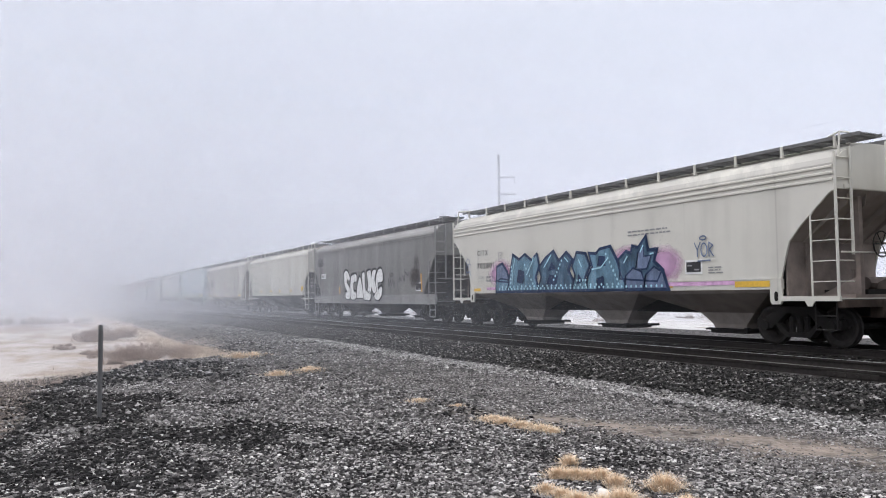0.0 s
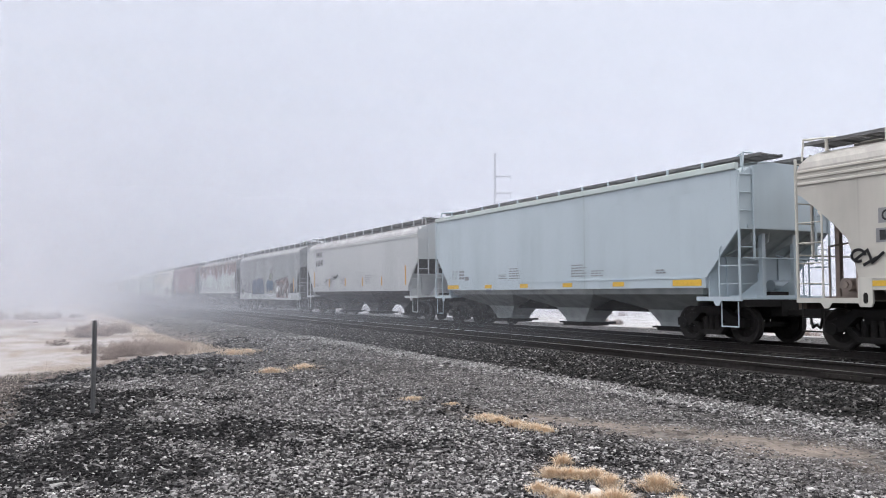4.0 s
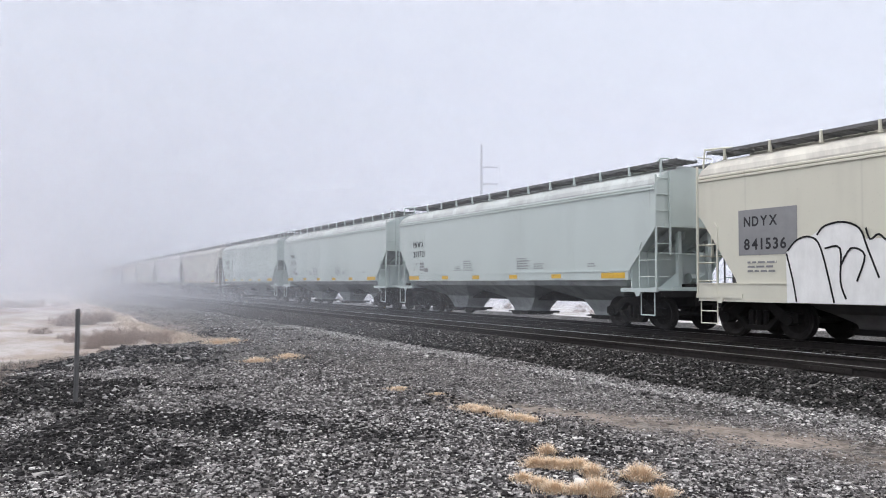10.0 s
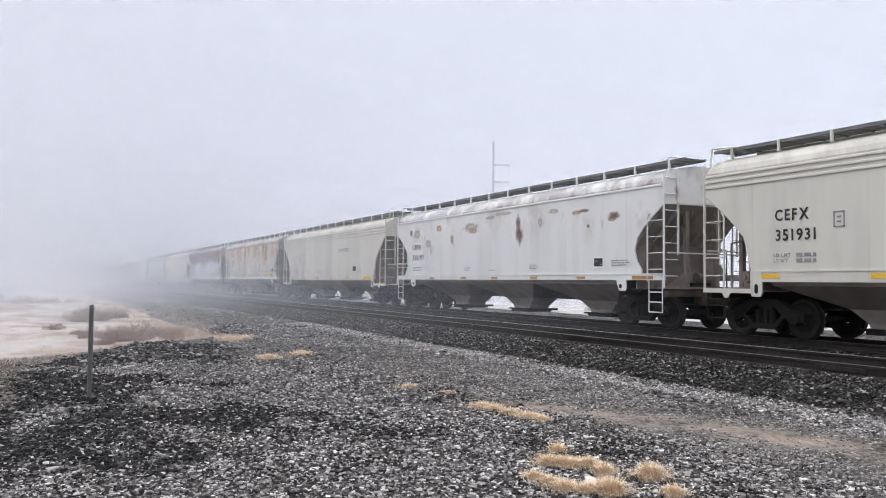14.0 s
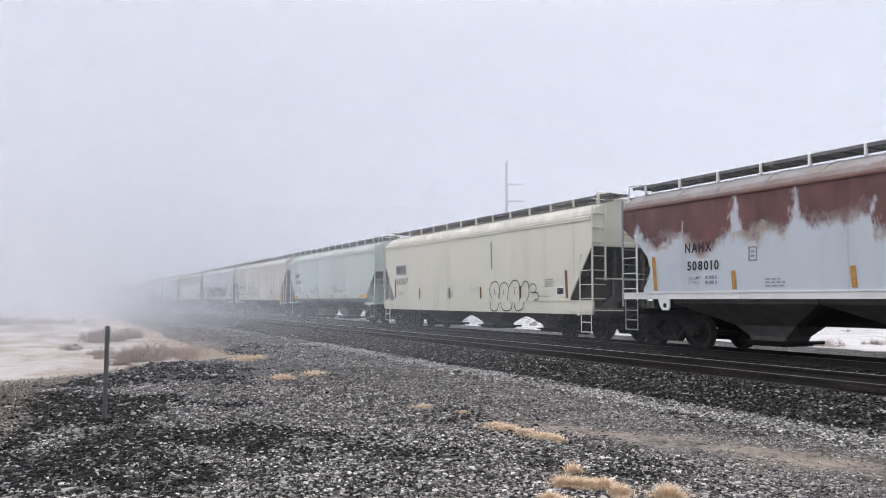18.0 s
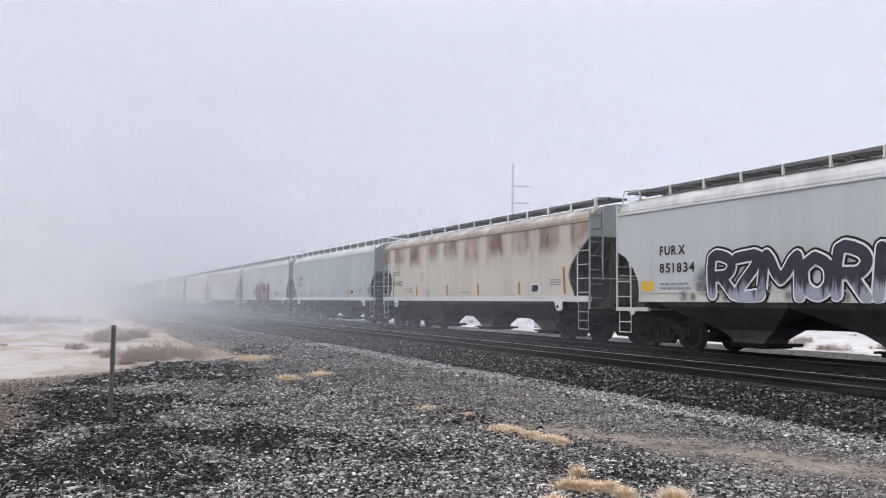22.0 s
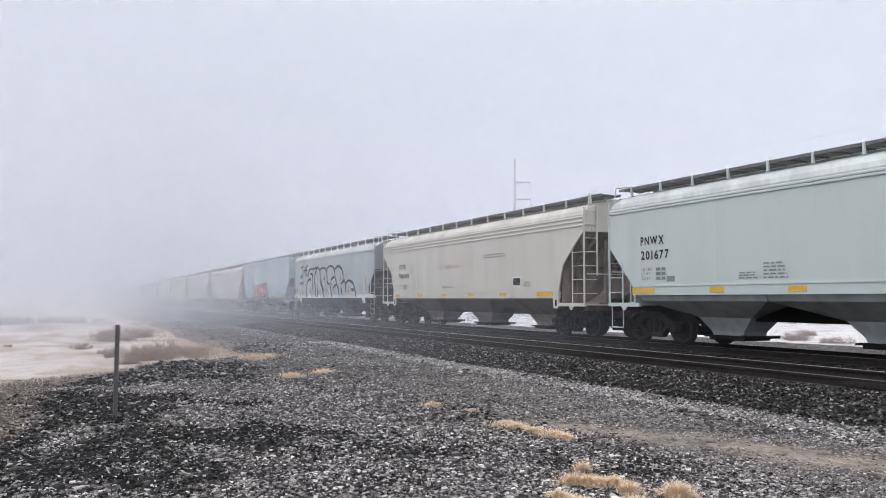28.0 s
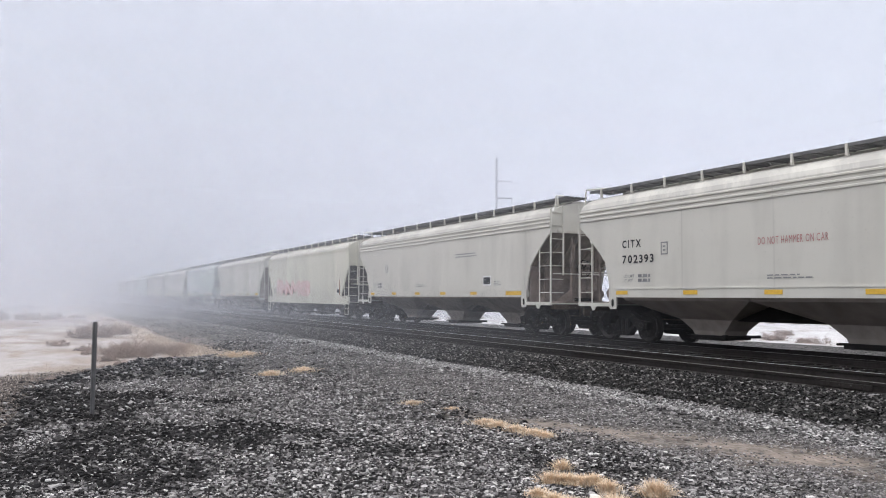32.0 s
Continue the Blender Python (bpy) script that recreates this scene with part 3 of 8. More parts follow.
def build_car(n, kind, x, paint, under, trim, iron, label, roof, group="hopper cars of the train", inner=None, brown=False):
    """One covered hopper car; its origin is the left end at rail height, on the track's centre line."""
    K = KINDS[kind]
    L = K["L"]
    car = root("hopper_car", pose(x, TRACK_FAR, RAIL), label, "railcar", group)
    inner = inner or under
    oval = kind in ("oval", "oval_short")
    grey = SHADED_GRIMY_END if oval and n != 14 or n == 6 else iron
    for s, nm in ((-1, "side_sheet"), (1, "side_sheet")):
        part(nm, shared(("side_sheet", kind, s), lambda: shell_mesh(kind, s)), paint, car)
        part("side_sill", shared(("side_sill", kind, s), lambda: sill_mesh(kind, s)), trim, car)
    part("roof", shared(("roof", kind), lambda: roof_mesh(kind)), roof, car, "weathered roof sheet streaked with grime")
    for i in range(0 if n in (4, 30) else K["ribs"]):
        z = EAVE - 0.08 - i * (0.135 if kind == "round" else 0.075)
        part("eave_rib", shared(("eave_rib", kind), lambda: Mesh().box(0.02, L - 0.02, -0.03, 0.0, -0.035, 0.03, 0.012)), RIBS.get(n, paint), car, "", pose(0, -HALF, z))
    part("eave_rib", shared(("eave_rib", kind, "far"), lambda: Mesh().box(0.02, L - 0.02, 0.0, 0.03, -0.035, 0.03, 0.012)), paint, car, "", pose(0, HALF, EAVE - 0.06))
    part("hatch_cover", shared(("hatch_cover", kind), lambda: Mesh().box(0.5, L - 0.5, -0.34, 0.34, EAVE + 0.46, EAVE + (0.53 if kind in ("oval", "oval_short") else 0.62), 0.03)), roof, car)
    for end in (0, 1):
        flip = pose(0, 0, 0) if end == 0 else Matrix.Translation((L, 0, 0)) @ Matrix.Rotation(math.pi, 4, "Z")
        part("end_wall", shared(("end_wall", kind), lambda: end_mesh(kind)), SHADED_GRIMY_END if oval and n != 14 or n == 6 else SHADED_RED if n == 8 else paint, car, "", flip)
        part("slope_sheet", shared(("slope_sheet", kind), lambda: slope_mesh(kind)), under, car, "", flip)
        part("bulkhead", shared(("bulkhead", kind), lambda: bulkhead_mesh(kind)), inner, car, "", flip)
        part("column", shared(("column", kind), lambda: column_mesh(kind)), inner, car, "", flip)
        part("end_platform", shared(("end_platform", kind), lambda: deck_mesh(kind)), DARK_STEEL if oval else iron, car, "", flip)
        part("end_beam", shared(("end_beam", kind), lambda: beam_mesh(kind)), BEAM_BROWN if brown else DARK_STEEL, car, "", flip)
        part("coupler", shared(("coupler",), coupler_mesh), DARK_STEEL, car, "", flip)
        d = K["deck"]
        for s in (-1, 1):
            part("end_ladder", shared(("end_ladder", kind, s), lambda: end_ladder(kind, s)), grey, car, "", flip)
            part("side_ladder", shared(("side_ladder", kind, s), lambda: side_ladder(kind, s)), iron, car, "", flip)
            part("step", shared(("step", kind), lambda: step_mesh(0.52, 0.86, 3, 0.27) if oval else step_mesh(0.52, 0.60, 1 if kind == "straight" else 2)), DARK_STEEL if brown and not oval else grey, car, "", flip @ pose(0.05, s * (HALF - 0.02), K["sill"][0] if oval else d - 0.1))
        rail_ = Mesh().tube((-0.05, -1.5, d + 0.95), (-0.05, 1.5, d + 0.95), 0.02, 5)
        part("handrail", shared(("handrail", d), lambda: rail_), grey, car, "", flip)
        truck = new("truck")
        truck.parent = car
        truck.matrix_basis = pose(TRUCK_IN - 0.15 if end == 0 else L - TRUCK_IN, 0, 0)
        for s in (-1, 1):
            part("side_frame", shared(("side_frame",), frame_mesh), DARK_STEEL, truck, "", pose(0, s * 1.0, 0))
        part("bolster", shared(("bolster",), lambda: Mesh().box(-0.22, 0.22, -1.0, 1.0, 0.55, 0.82, 0.03)), DARK_STEEL, truck)
        for a in (-0.89, 0.89):
            w = part("wheelset", shared(("wheelset",), wheels_mesh), WHEEL_STEEL, truck)
            w.matrix_parent_inverse = Matrix.Translation((a, 0, 0.457))
            wheelsets.append(w)
    if oval:
        for u in (1.72, L - 1.72):
            for s in (-1, 1):
                # a dark disc on the plate stands in for the shade inside the hole
                part("pull_hole", shared(("pull_hole",), lambda: Mesh().side([(0.065 * math.cos(i * math.tau / 12), 0.065 * math.sin(i * math.tau / 12)) for i in range(12)], -0.003, 0.003)), DARK_STEEL, car, "dark disc standing in for a round hole", pose(u, s * (HALF + 0.013), K["sill"][0] - 0.17))
    if K["tab"]:
        for u in (K["inset"] + 0.10, L - K["inset"] - 0.18):
            for s in (-1, 1):
                # a dark plate on the tab stands in for the shade inside the slot
                part("slot", shared(("slot",), lambda: Mesh().side([(0, 0.04), (0.03, 0), (0.07, 0), (0.10, 0.04), (0.10, 0.18), (0.07, 0.22), (0.03, 0.22), (0, 0.18)], -0.003, 0.003)), DARK_STEEL, car, "dark plate standing in for a jacking slot", pose(u, s * (HALF + 0.025), K["sill"][0] - 0.27))
    res = Mesh().tube((0.9, -0.2, 1.35), (0.9, 0.5, 1.35), 0.2, 10)
    part("air_reservoir", shared(("air_reservoir",), lambda: res), DARK_STEEL, car)
    wheel = Mesh()
    for i in range(14):
        a, b = i * math.tau / 14, (i + 1) * math.tau / 14
        wheel.tube((0, 0.28 * math.cos(a), 0.28 * math.sin(a)), (0, 0.28 * math.cos(b), 0.28 * math.sin(b)), 0.018, 4)
    for i in range(3):
        a = i * math.pi / 3
        wheel.tube((0, 0.28 * math.cos(a), 0.28 * math.sin(a)), (0, -0.28 * math.cos(a), -0.28 * math.sin(a)), 0.014, 4)
    if kind == "round":
        part("brake_wheel", shared(("brake_wheel",), lambda: wheel), DARK_STEEL, car, "", pose(L + 0.16, -0.35, 2.25))
    part("centre_sill", shared(("centre_sill", kind), lambda: Mesh().box(0.2, L - 0.2, -0.33, 0.33, 0.82 if kind == "deep" else 0.70, 1.28)), DARK_STEEL, car)
    pitch = (0.285 if kind == "straight" else 0.266) * L
    for i in (-1, 0, 1):
        u = L / 2 + i * pitch
        low = 1.05
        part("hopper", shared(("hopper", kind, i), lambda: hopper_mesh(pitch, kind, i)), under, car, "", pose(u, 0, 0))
        part("outlet_gate", shared(("outlet_gate", kind), lambda: gate_mesh(low, 0.18)), DARK_STEEL, car, "", pose(u, 0, 0))
    # running boards and what holds them
    for s in (-1, 1):
        part("running_board", shared(("running_board", L), lambda: board_mesh(L)), GRATE, car, "dark slatted running board", pose(0, s * 0.72, BOARD - (0.15 if s > 0 and kind in ("oval", "oval_short") else 0.0)))
    nb = 13
    for i in range(12 if kind == "oval" else 0):
        rib = shared(("roof_rib",), lambda: Mesh().prism(*[[(e, -y, z) for y, z in ((HALF - 0.01, EAVE + 0.012), (HALF - 0.105, EAVE + 0.142), (HALF - 0.325, EAVE + 0.294), (0.85, EAVE + 0.444), (0.85, EAVE + 0.42), (HALF - 0.32, EAVE + 0.27), (HALF - 0.10, EAVE + 0.12), (HALF - 0.03, EAVE))] for e in (-0.035, 0.035)]))
        part("roof_rib", rib, roof, car, "", pose(0.7 + i * (L - 1.4) / 11, 0, 0))
    for i in range(nb):
        u = 0.35 + i * (L - 0.7) / (nb - 1)
        part("bracket", shared(("bracket",), lambda: bracket_mesh(0.24)), trim, car, "", pose(u, -1.06, BOARD))
    for end in (0, L):
        q = Mesh()
        sg = 1 if end == 0 else -1
        q.tube((0, -1.42, EAVE + 0.18), (0, -1.36, BOARD + 0.02), 0.022, 5).tube((0, -1.36, BOARD + 0.02), (sg * 0.55, -1.0, BOARD + 0.03), 0.022, 5).tube((0, -1.36, BOARD + 0.02), (0, -1.05, BOARD + 0.03), 0.022, 5)
        part("roof_grab", shared(("roof_grab", sg), lambda: q), iron, car, "", pose(end, 0, 0))
    return car


wheelsets = []


LETTERS = {
    "S": (((0.92, 0.85), (0.5, 1.0), (0.1, 0.8), (0.3, 0.55), (0.75, 0.45), (0.9, 0.2), (0.5, 0.0), (0.08, 0.15)),),
    "C": (((0.92, 0.8), (0.5, 1.0), (0.1, 0.7), (0.1, 0.3), (0.5, 0.0), (0.92, 0.2)),),
    "A": (((0.0, 0.0), (0.35, 1.0), (0.65, 1.0), (1.0, 0.0)), ((0.2, 0.35), (0.8, 0.35))),
    "L": (((0.15, 1.0), (0.15, 0.05), (0.95, 0.05)),),
    "V": (((0.0, 1.0), (0.5, 0.0), (1.0, 1.0)),),
    "M": (((0.0, 0.0), (0.1, 1.0), (0.5, 0.4), (0.9, 1.0), (1.0, 0.0)),),
    "I": (((0.5, 0.0), (0.5, 1.0)),),
    "N": (((0.05, 0.0), (0.05, 1.0), (0.95, 0.0), (0.95, 1.0)),),
    "K": (((0.1, 0.0), (0.1, 1.0)), ((0.95, 1.0), (0.2, 0.5), (0.95, 0.0))),
    "R": (((0.1, 0.0), (0.1, 1.0), (0.7, 1.0), (0.92, 0.78), (0.7, 0.52), (0.15, 0.48)), ((0.45, 0.5), (0.98, 0.0))),
    "G": (((0.9, 0.8), (0.5, 1.0), (0.1, 0.7), (0.1, 0.3), (0.5, 0.0), (0.92, 0.2), (0.92, 0.45), (0.55, 0.45)),),
    "E": (((0.95, 1.0), (0.12, 1.0), (0.12, 0.0), (0.95, 0.0)), ((0.12, 0.5), (0.8, 0.5))),
    "T": (((0.0, 1.0), (1.0, 1.0)), ((0.5, 1.0), (0.5, 0.0))),
    "Z": (((0.05, 1.0), (0.95, 1.0), (0.05, 0.0), (0.95, 0.0)),),
    "O": (((0.5, 1.0), (0.12, 0.75), (0.12, 0.25), (0.5, 0.0), (0.88, 0.25), (0.88, 0.75), (0.5, 1.0)),),
    "D": (((0.12, 0.0), (0.12, 1.0), (0.6, 1.0), (0.92, 0.7), (0.92, 0.3), (0.6, 0.0), (0.12, 0.0)),),
    "U": (((0.08, 1.0), (0.08, 0.2), (0.5, 0.0), (0.92, 0.2), (0.92, 1.0)),),
    "H": (((0.08, 1.0), (0.08, 0.0)), ((0.92, 1.0), (0.92, 0.0)), ((0.08, 0.5), (0.92, 0.5))),
}


def bent_line(pts, n=4):
    """A smooth line through points."""
    out = []
    for i in range(len(pts) - 1):
        p0, p1, p2, p3 = pts[max(i - 1, 0)], pts[i], pts[i + 1], pts[min(i + 2, len(pts) - 1)]
        for s in range(n):
            t = s / n
            out.append(tuple(0.5 * (2 * b + (c - a) * t + (2 * a - 5 * b + 4 * c - d) * t * t + (3 * b - a - 3 * c + d) * t ** 3) for a, b, c, d in zip(p0, p1, p2, p3)))
    return out + [pts[-1]]


def fat_line(m, pts, wide, y, step=0.0005):
    """A thick painted line with round ends and joints; every piece lies a hair in front of the last."""
    for k, ((x0, z0), (x1, z1)) in enumerate(zip(pts, pts[1:])):
        a = math.degrees(math.atan2(z1 - z0, x1 - x0))
        r = wide / 2
        ring = arc(x0, z0, r, r, a + 90, a + 270, 5) + arc(x1, z1, r, r, a - 90, a + 90, 5)
        n0 = len(m.v)
        m.poly([(p, y - k * step, max(q, 0.0)) for p, q in ring])
        if n0:
            m.f.append([n0, n0 + 1, n0 - 12])


def throw_up(n, words, u, z, w, h, fill, line, seed=1, edge=None, fat=0.22, rim=0.055, turn=7.0, shine=None):
    """A graffiti piece in layers: outer edge, outline, fill."""
    layers = [(line, rim, 0.004), (fill, 0.0, 0.010)]
    if edge:
        layers.insert(0, (edge, rim * 2.2, 0.0))
    share = [{"I": 0.55, "M": 1.25, "N": 1.1, "L": 0.9}.get(ch, 1.0) for ch in words]
    cells = [w * s / sum(share) for s in share]
    body = min(fat * h, w / len(words) * 0.46)
    for mat, grow, proud in layers:
        rng = random.Random(seed)
        for i, ch in enumerate(words):
            m, cell = Mesh(), cells[i]
            a, k = radians(rng.uniform(-turn, turn)), rng.uniform(0.84, 1.0)
            dz = rng.uniform(0, 1 - k) * h
            for j, path in enumerate(LETTERS[ch]):
                pts = []
                for x, y in path:
                    px, pz = (x - 0.5) * max(cell * 1.26 - body, 0.02), body / 2 + y * (h * k - body) + dz
                    pts.append((px - (pz - h / 2) * math.sin(a), pz + px * math.sin(a)))
                pts = bent_line(pts, 3)
                fat_line(m, pts, body + 2 * grow, -(j * 24) * 0.0002 - (i % 2) * 0.007, 0.0002)
            part("graffiti_fill" if mat is fill else "graffiti_outline", m, mat, cars[n], "", pose(u + sum(cells[:i]) + cell / 2, -HALF - 0.026 - proud * 2.0, z))
    if shine:
        m = Mesh()
        rng = random.Random(seed + 9)
        for i in range(len(words) * 3):
            x, y = rng.uniform(0.02, 0.95) * w, rng.uniform(0.1, 0.75) * h
            m.box(x, x + rng.uniform(0.03, 0.07), -0.002, 0, y, y + rng.uniform(0.05, 0.25))
        tagged(part("graffiti_shine", m, shine, cars[n], "", pose(u, -HALF - 0.060, z)), kind="stuff")


def piece(n, u, z, letters, fill, line, edge=None, rim=0.05, thick=0.10, drop=None, hole=None, bend=0):
    """A graffiti piece of block letters: (outline, holes) each; behind them a dropped shade and a dark edge."""
    base, shown = -HALF - 0.031, cars[n]

    def flat(name, ring, mat, y):
        part(name, Mesh().poly([(a, 0, b) for a, b in ring]), mat, shown, "", pose(u, y, z))

    def rimmed(name, ring, wide, mat, y):
        part(name, stroke(Mesh(), ring + ring[:2], wide), mat, shown, "", pose(u, y, z))

    for i, (ring, holes) in enumerate(letters):
        ring = bent_line(list(ring) + [ring[0]], bend)[:-1] if bend else list(ring)
        y = base - i * 0.0008
        if drop:
            back = [(a + drop[0], max(b + drop[1], 0.0)) for a, b in ring]
            flat("graffiti_shade", back, drop[2], y - 0.003)
            if edge:
                rimmed("graffiti_edge", back, thick, edge, y)
        if edge:
            rimmed("graffiti_edge", ring, thick, edge, y - 0.0065)
        flat("graffiti_fill", ring, fill[i % len(fill)] if isinstance(fill, tuple) else fill, y - 0.013)
        rimmed("graffiti_outline", ring, rim, line, y - 0.020)
        for gap in holes:
            flat("graffiti_fill", gap, hole or line, y - 0.026)
            rimmed("graffiti_outline", list(gap), rim * 0.8, line, y - 0.031)


def dots(n, u, z, runs, r, mat):
    """Rows of small round paint dots: (from, to, how many)."""
    m = Mesh()
    for (x0, z0), (x1, z1), count in runs:
        for k in range(count):
            f = k / max(count - 1, 1)
            m.poly([(p, 0, q) for p, q in arc(x0 + (x1 - x0) * f, z0 + (z1 - z0) * f, r, r, 0, 315, 7)])
    tagged(part("graffiti_shine", m, mat, cars[n], "", pose(u, -HALF - 0.072, z)), kind="stuff")


def stroke(m, pts, wide, y=0.0):
    """A painted line through points in x and z, one ribbon with mitred bends."""
    k, n = len(m.v), len(pts)
    for i, (x, z) in enumerate(pts):
        (x0, z0), (x1, z1) = pts[max(i - 1, 0)], pts[min(i + 1, n - 1)]
        a = Vector((x - x0, z - z0))
        b = Vector((x1 - x, z1 - z))
        a = (a if a.length > 1e-6 else b).normalized()
        b = (b if b.length > 1e-6 else a).normalized()
        s = Vector((-a.y - b.y, a.x + b.x))
        s = s.normalized() if s.length > 1e-3 else Vector((-a.y, a.x))
        r = wide / 2 / max(abs(s.dot(Vector((-a.y, a.x)))), 0.55)
        m.v += [(x + s.x * r, y, z + s.y * r), (x - s.x * r, y, z - s.y * r)]
    m.f += [[k + 2 * i, k + 2 * i + 1, k + 2 * i + 3, k + 2 * i + 2] for i in range(n - 1)]
    return m


def arc(cx, cz, rx, rz, a0, a1, n=12):
    return [(cx + rx * math.cos(radians(a0 + (a1 - a0) * i / n)), cz + rz * math.sin(radians(a0 + (a1 - a0) * i / n))) for i in range(n + 1)]


def line_tag(n, u, z, paths, wide, mat, proud=0.028):
    for i, pts in enumerate(paths):
        part("graffiti_line", stroke(Mesh(), pts, wide), mat, cars[n], "", pose(u, -HALF - proud - (i % 7) * 0.0007, z))


def bubbles(n, u, z, w, h, count, wide, mat, seed=1, fill=None):
    """Loose round letters: each a swollen two-lobed shape of its own width and tilt."""
    rng = random.Random(seed)
    shares = [rng.uniform(0.7, 1.4) for _ in range(count)]
    x, paths = 0.0, []
    for i, s in enumerate(shares):
        c = w * s / sum(shares)
        k, tilt = rng.uniform(0.72, 1.0), rng.uniform(-0.25, 0.25)
        low = rng.uniform(0.0, 0.12) * h
        ring = []
        for j in range(26):
            a = j * math.tau / 26
            r = 1 + rng.uniform(0.10, 0.22) * math.cos(2 * a + i) + 0.10 * math.sin(3 * a + 2 * i)
            px, pz = math.cos(a) * r * c * 0.56, math.sin(a) * r * h * 0.46 * k
            ring.append((x + c / 2 + px - pz * tilt, max(low + h * 0.47 * k + pz, 0.0)))
        ring.append(ring[0])
        paths.append(ring)
        cx, cz = x + c / 2, low + h * 0.45 * k
        paths.append([(cx - 0.12 * c, cz + 0.22 * h), (cx - 0.02 * c, cz), (cx - 0.10 * c, cz - 0.2 * h)])
        if rng.random() < 0.7:
            paths.append(arc(cx + 0.14 * c, cz + rng.uniform(-0.1, 0.15) * h, 0.09 * c, 0.09 * h, rng.uniform(0, 90), rng.uniform(200, 330), 7))
        if fill:
            part("graffiti_fill", Mesh().poly([(a, 0, b) for a, b in ring[:-1]]), fill, cars[n], "", pose(u, -HALF - 0.027 - i * 0.0006, z))
        x += c
    line_tag(n, u, z, paths, wide, mat, 0.036)


def haze(n, u, z, w, h, mat, seed):
    """Soft cloud of overspray behind a piece."""
    return part("graffiti_cloud", Mesh().box(0, w, -0.001, 0, 0, h), mat, cars[n], "", pose(u, -HALF - 0.026, z))
# ---- the train: (kind, left end at 9 s, paint, underframe, trim, label) ----
BEIGE, CREAM, PALE, BLUE, DARKC, REDC, WHITEC = (0.57, 0.552, 0.50), (0.61, 0.595, 0.505), (0.505, 0.565, 0.552), (0.45, 0.52, 0.565), (0.175, 0.171, 0.164), (0.165, 0.042, 0.046), (0.66, 0.66, 0.66)
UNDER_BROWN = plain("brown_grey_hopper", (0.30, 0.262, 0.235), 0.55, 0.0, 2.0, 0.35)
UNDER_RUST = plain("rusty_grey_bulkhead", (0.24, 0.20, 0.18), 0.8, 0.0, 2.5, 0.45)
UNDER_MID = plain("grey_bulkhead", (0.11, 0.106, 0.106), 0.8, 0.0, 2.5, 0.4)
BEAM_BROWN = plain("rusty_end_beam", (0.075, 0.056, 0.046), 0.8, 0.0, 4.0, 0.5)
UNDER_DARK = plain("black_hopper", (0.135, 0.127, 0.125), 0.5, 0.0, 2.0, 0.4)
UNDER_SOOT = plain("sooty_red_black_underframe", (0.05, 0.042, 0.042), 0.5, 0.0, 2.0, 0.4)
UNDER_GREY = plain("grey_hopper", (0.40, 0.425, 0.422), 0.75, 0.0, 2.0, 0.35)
PAINTS = {
    "beige": car_paint("beige_enamel", BEIGE, 0.30, seed=1), "beige2": car_paint("light_beige_enamel", shade(BEIGE, 0.98), 0.26, seed=2), "beige3": car_paint("grimy_beige_enamel", (0.49, 0.468, 0.425), 0.45, seed=21), "dull": car_paint("dull_blue_grey_enamel", (0.41, 0.458, 0.460), 0.22, seed=22), "cream": car_paint("cream_enamel", CREAM, 0.22, seed=3),
    "pale": car_paint("pale_blue_grey_enamel", PALE, 0.15, seed=4), "blue": car_paint("light_blue_enamel", BLUE, 0.18, seed=5), "grey": car_paint("grey_enamel", (0.485, 0.50, 0.507), 0.25, seed=6), "slate": car_paint("dirty_grey_enamel", (0.265, 0.277, 0.29), 0.6, seed=16),
    # a grey somewhat lighter than the dark sides
    "dark_sill": car_paint("lighter_grey_enamel", (0.24, 0.235, 0.235), 0.45, seed=17),
    "dark": car_paint("dark_grey_enamel", DARKC, 0.45, seed=7), "red": car_paint("oxide_red_enamel", REDC, 0.25, seed=8), "white": car_paint("chalky_white_enamel", WHITEC, 0.3, patch=0.045, seed=9),
    "rusted": car_paint("white_enamel_with_rust", (0.50, 0.54, 0.53), 0.3, ((0.125, 0.050, 0.040), 2.85, 0.55, 1.95, 0.0), seed=10),
    "rusted2": car_paint("blue_grey_enamel_with_rust", (0.46, 0.50, 0.55), 0.3, ((0.098, 0.034, 0.031), 2.72, 0.35, 1.80, -0.33), seed=11),
    "ochre": car_paint("white_enamel_with_ochre_stain", (0.53, 0.50, 0.45), 0.3, ((0.40, 0.245, 0.13), 2.70, 0.6, -2.7, -0.64), seed=12),
    "ochre2": car_paint("white_enamel_with_brown_stain", (0.56, 0.52, 0.455), 0.25, ((0.19, 0.088, 0.052), 2.88, 0.35, -1.88, -0.66), seed=13),
}
# end walls and ladders: grime, plus shade on the ends put into the grey
SHADED_GRIMY_END = car_paint("shaded_grimy_grey_end_paint", (0.30, 0.315, 0.325), 0.4, seed=31)
# body red dimmed: the end wall's shade is in the colour, under streaks of grime
SHADED_RED = car_paint("shaded_red_end_paint", shade(REDC, 0.42), 0.5, seed=32)
RUSTY = {"white": (0.20, 0.15, 0.14), "rusted": (0.20, 0.155, 0.14), "rusted2": (0.19, 0.13, 0.12), "ochre": (0.34, 0.275, 0.22), "ochre2": (0.25, 0.19, 0.155)}
RIB_RUST = plain("rusty_eave_paint", (0.155, 0.085, 0.072), 0.8, 0.0, 1.6, 0.55)
RIB_TAN = plain("stained_eave_paint", (0.36, 0.28, 0.215), 0.8, 0.0, 1.6, 0.45)
RIBS = {7: RIB_RUST, 17: RIB_RUST, 16: RIB_TAN, 22: RIB_TAN}
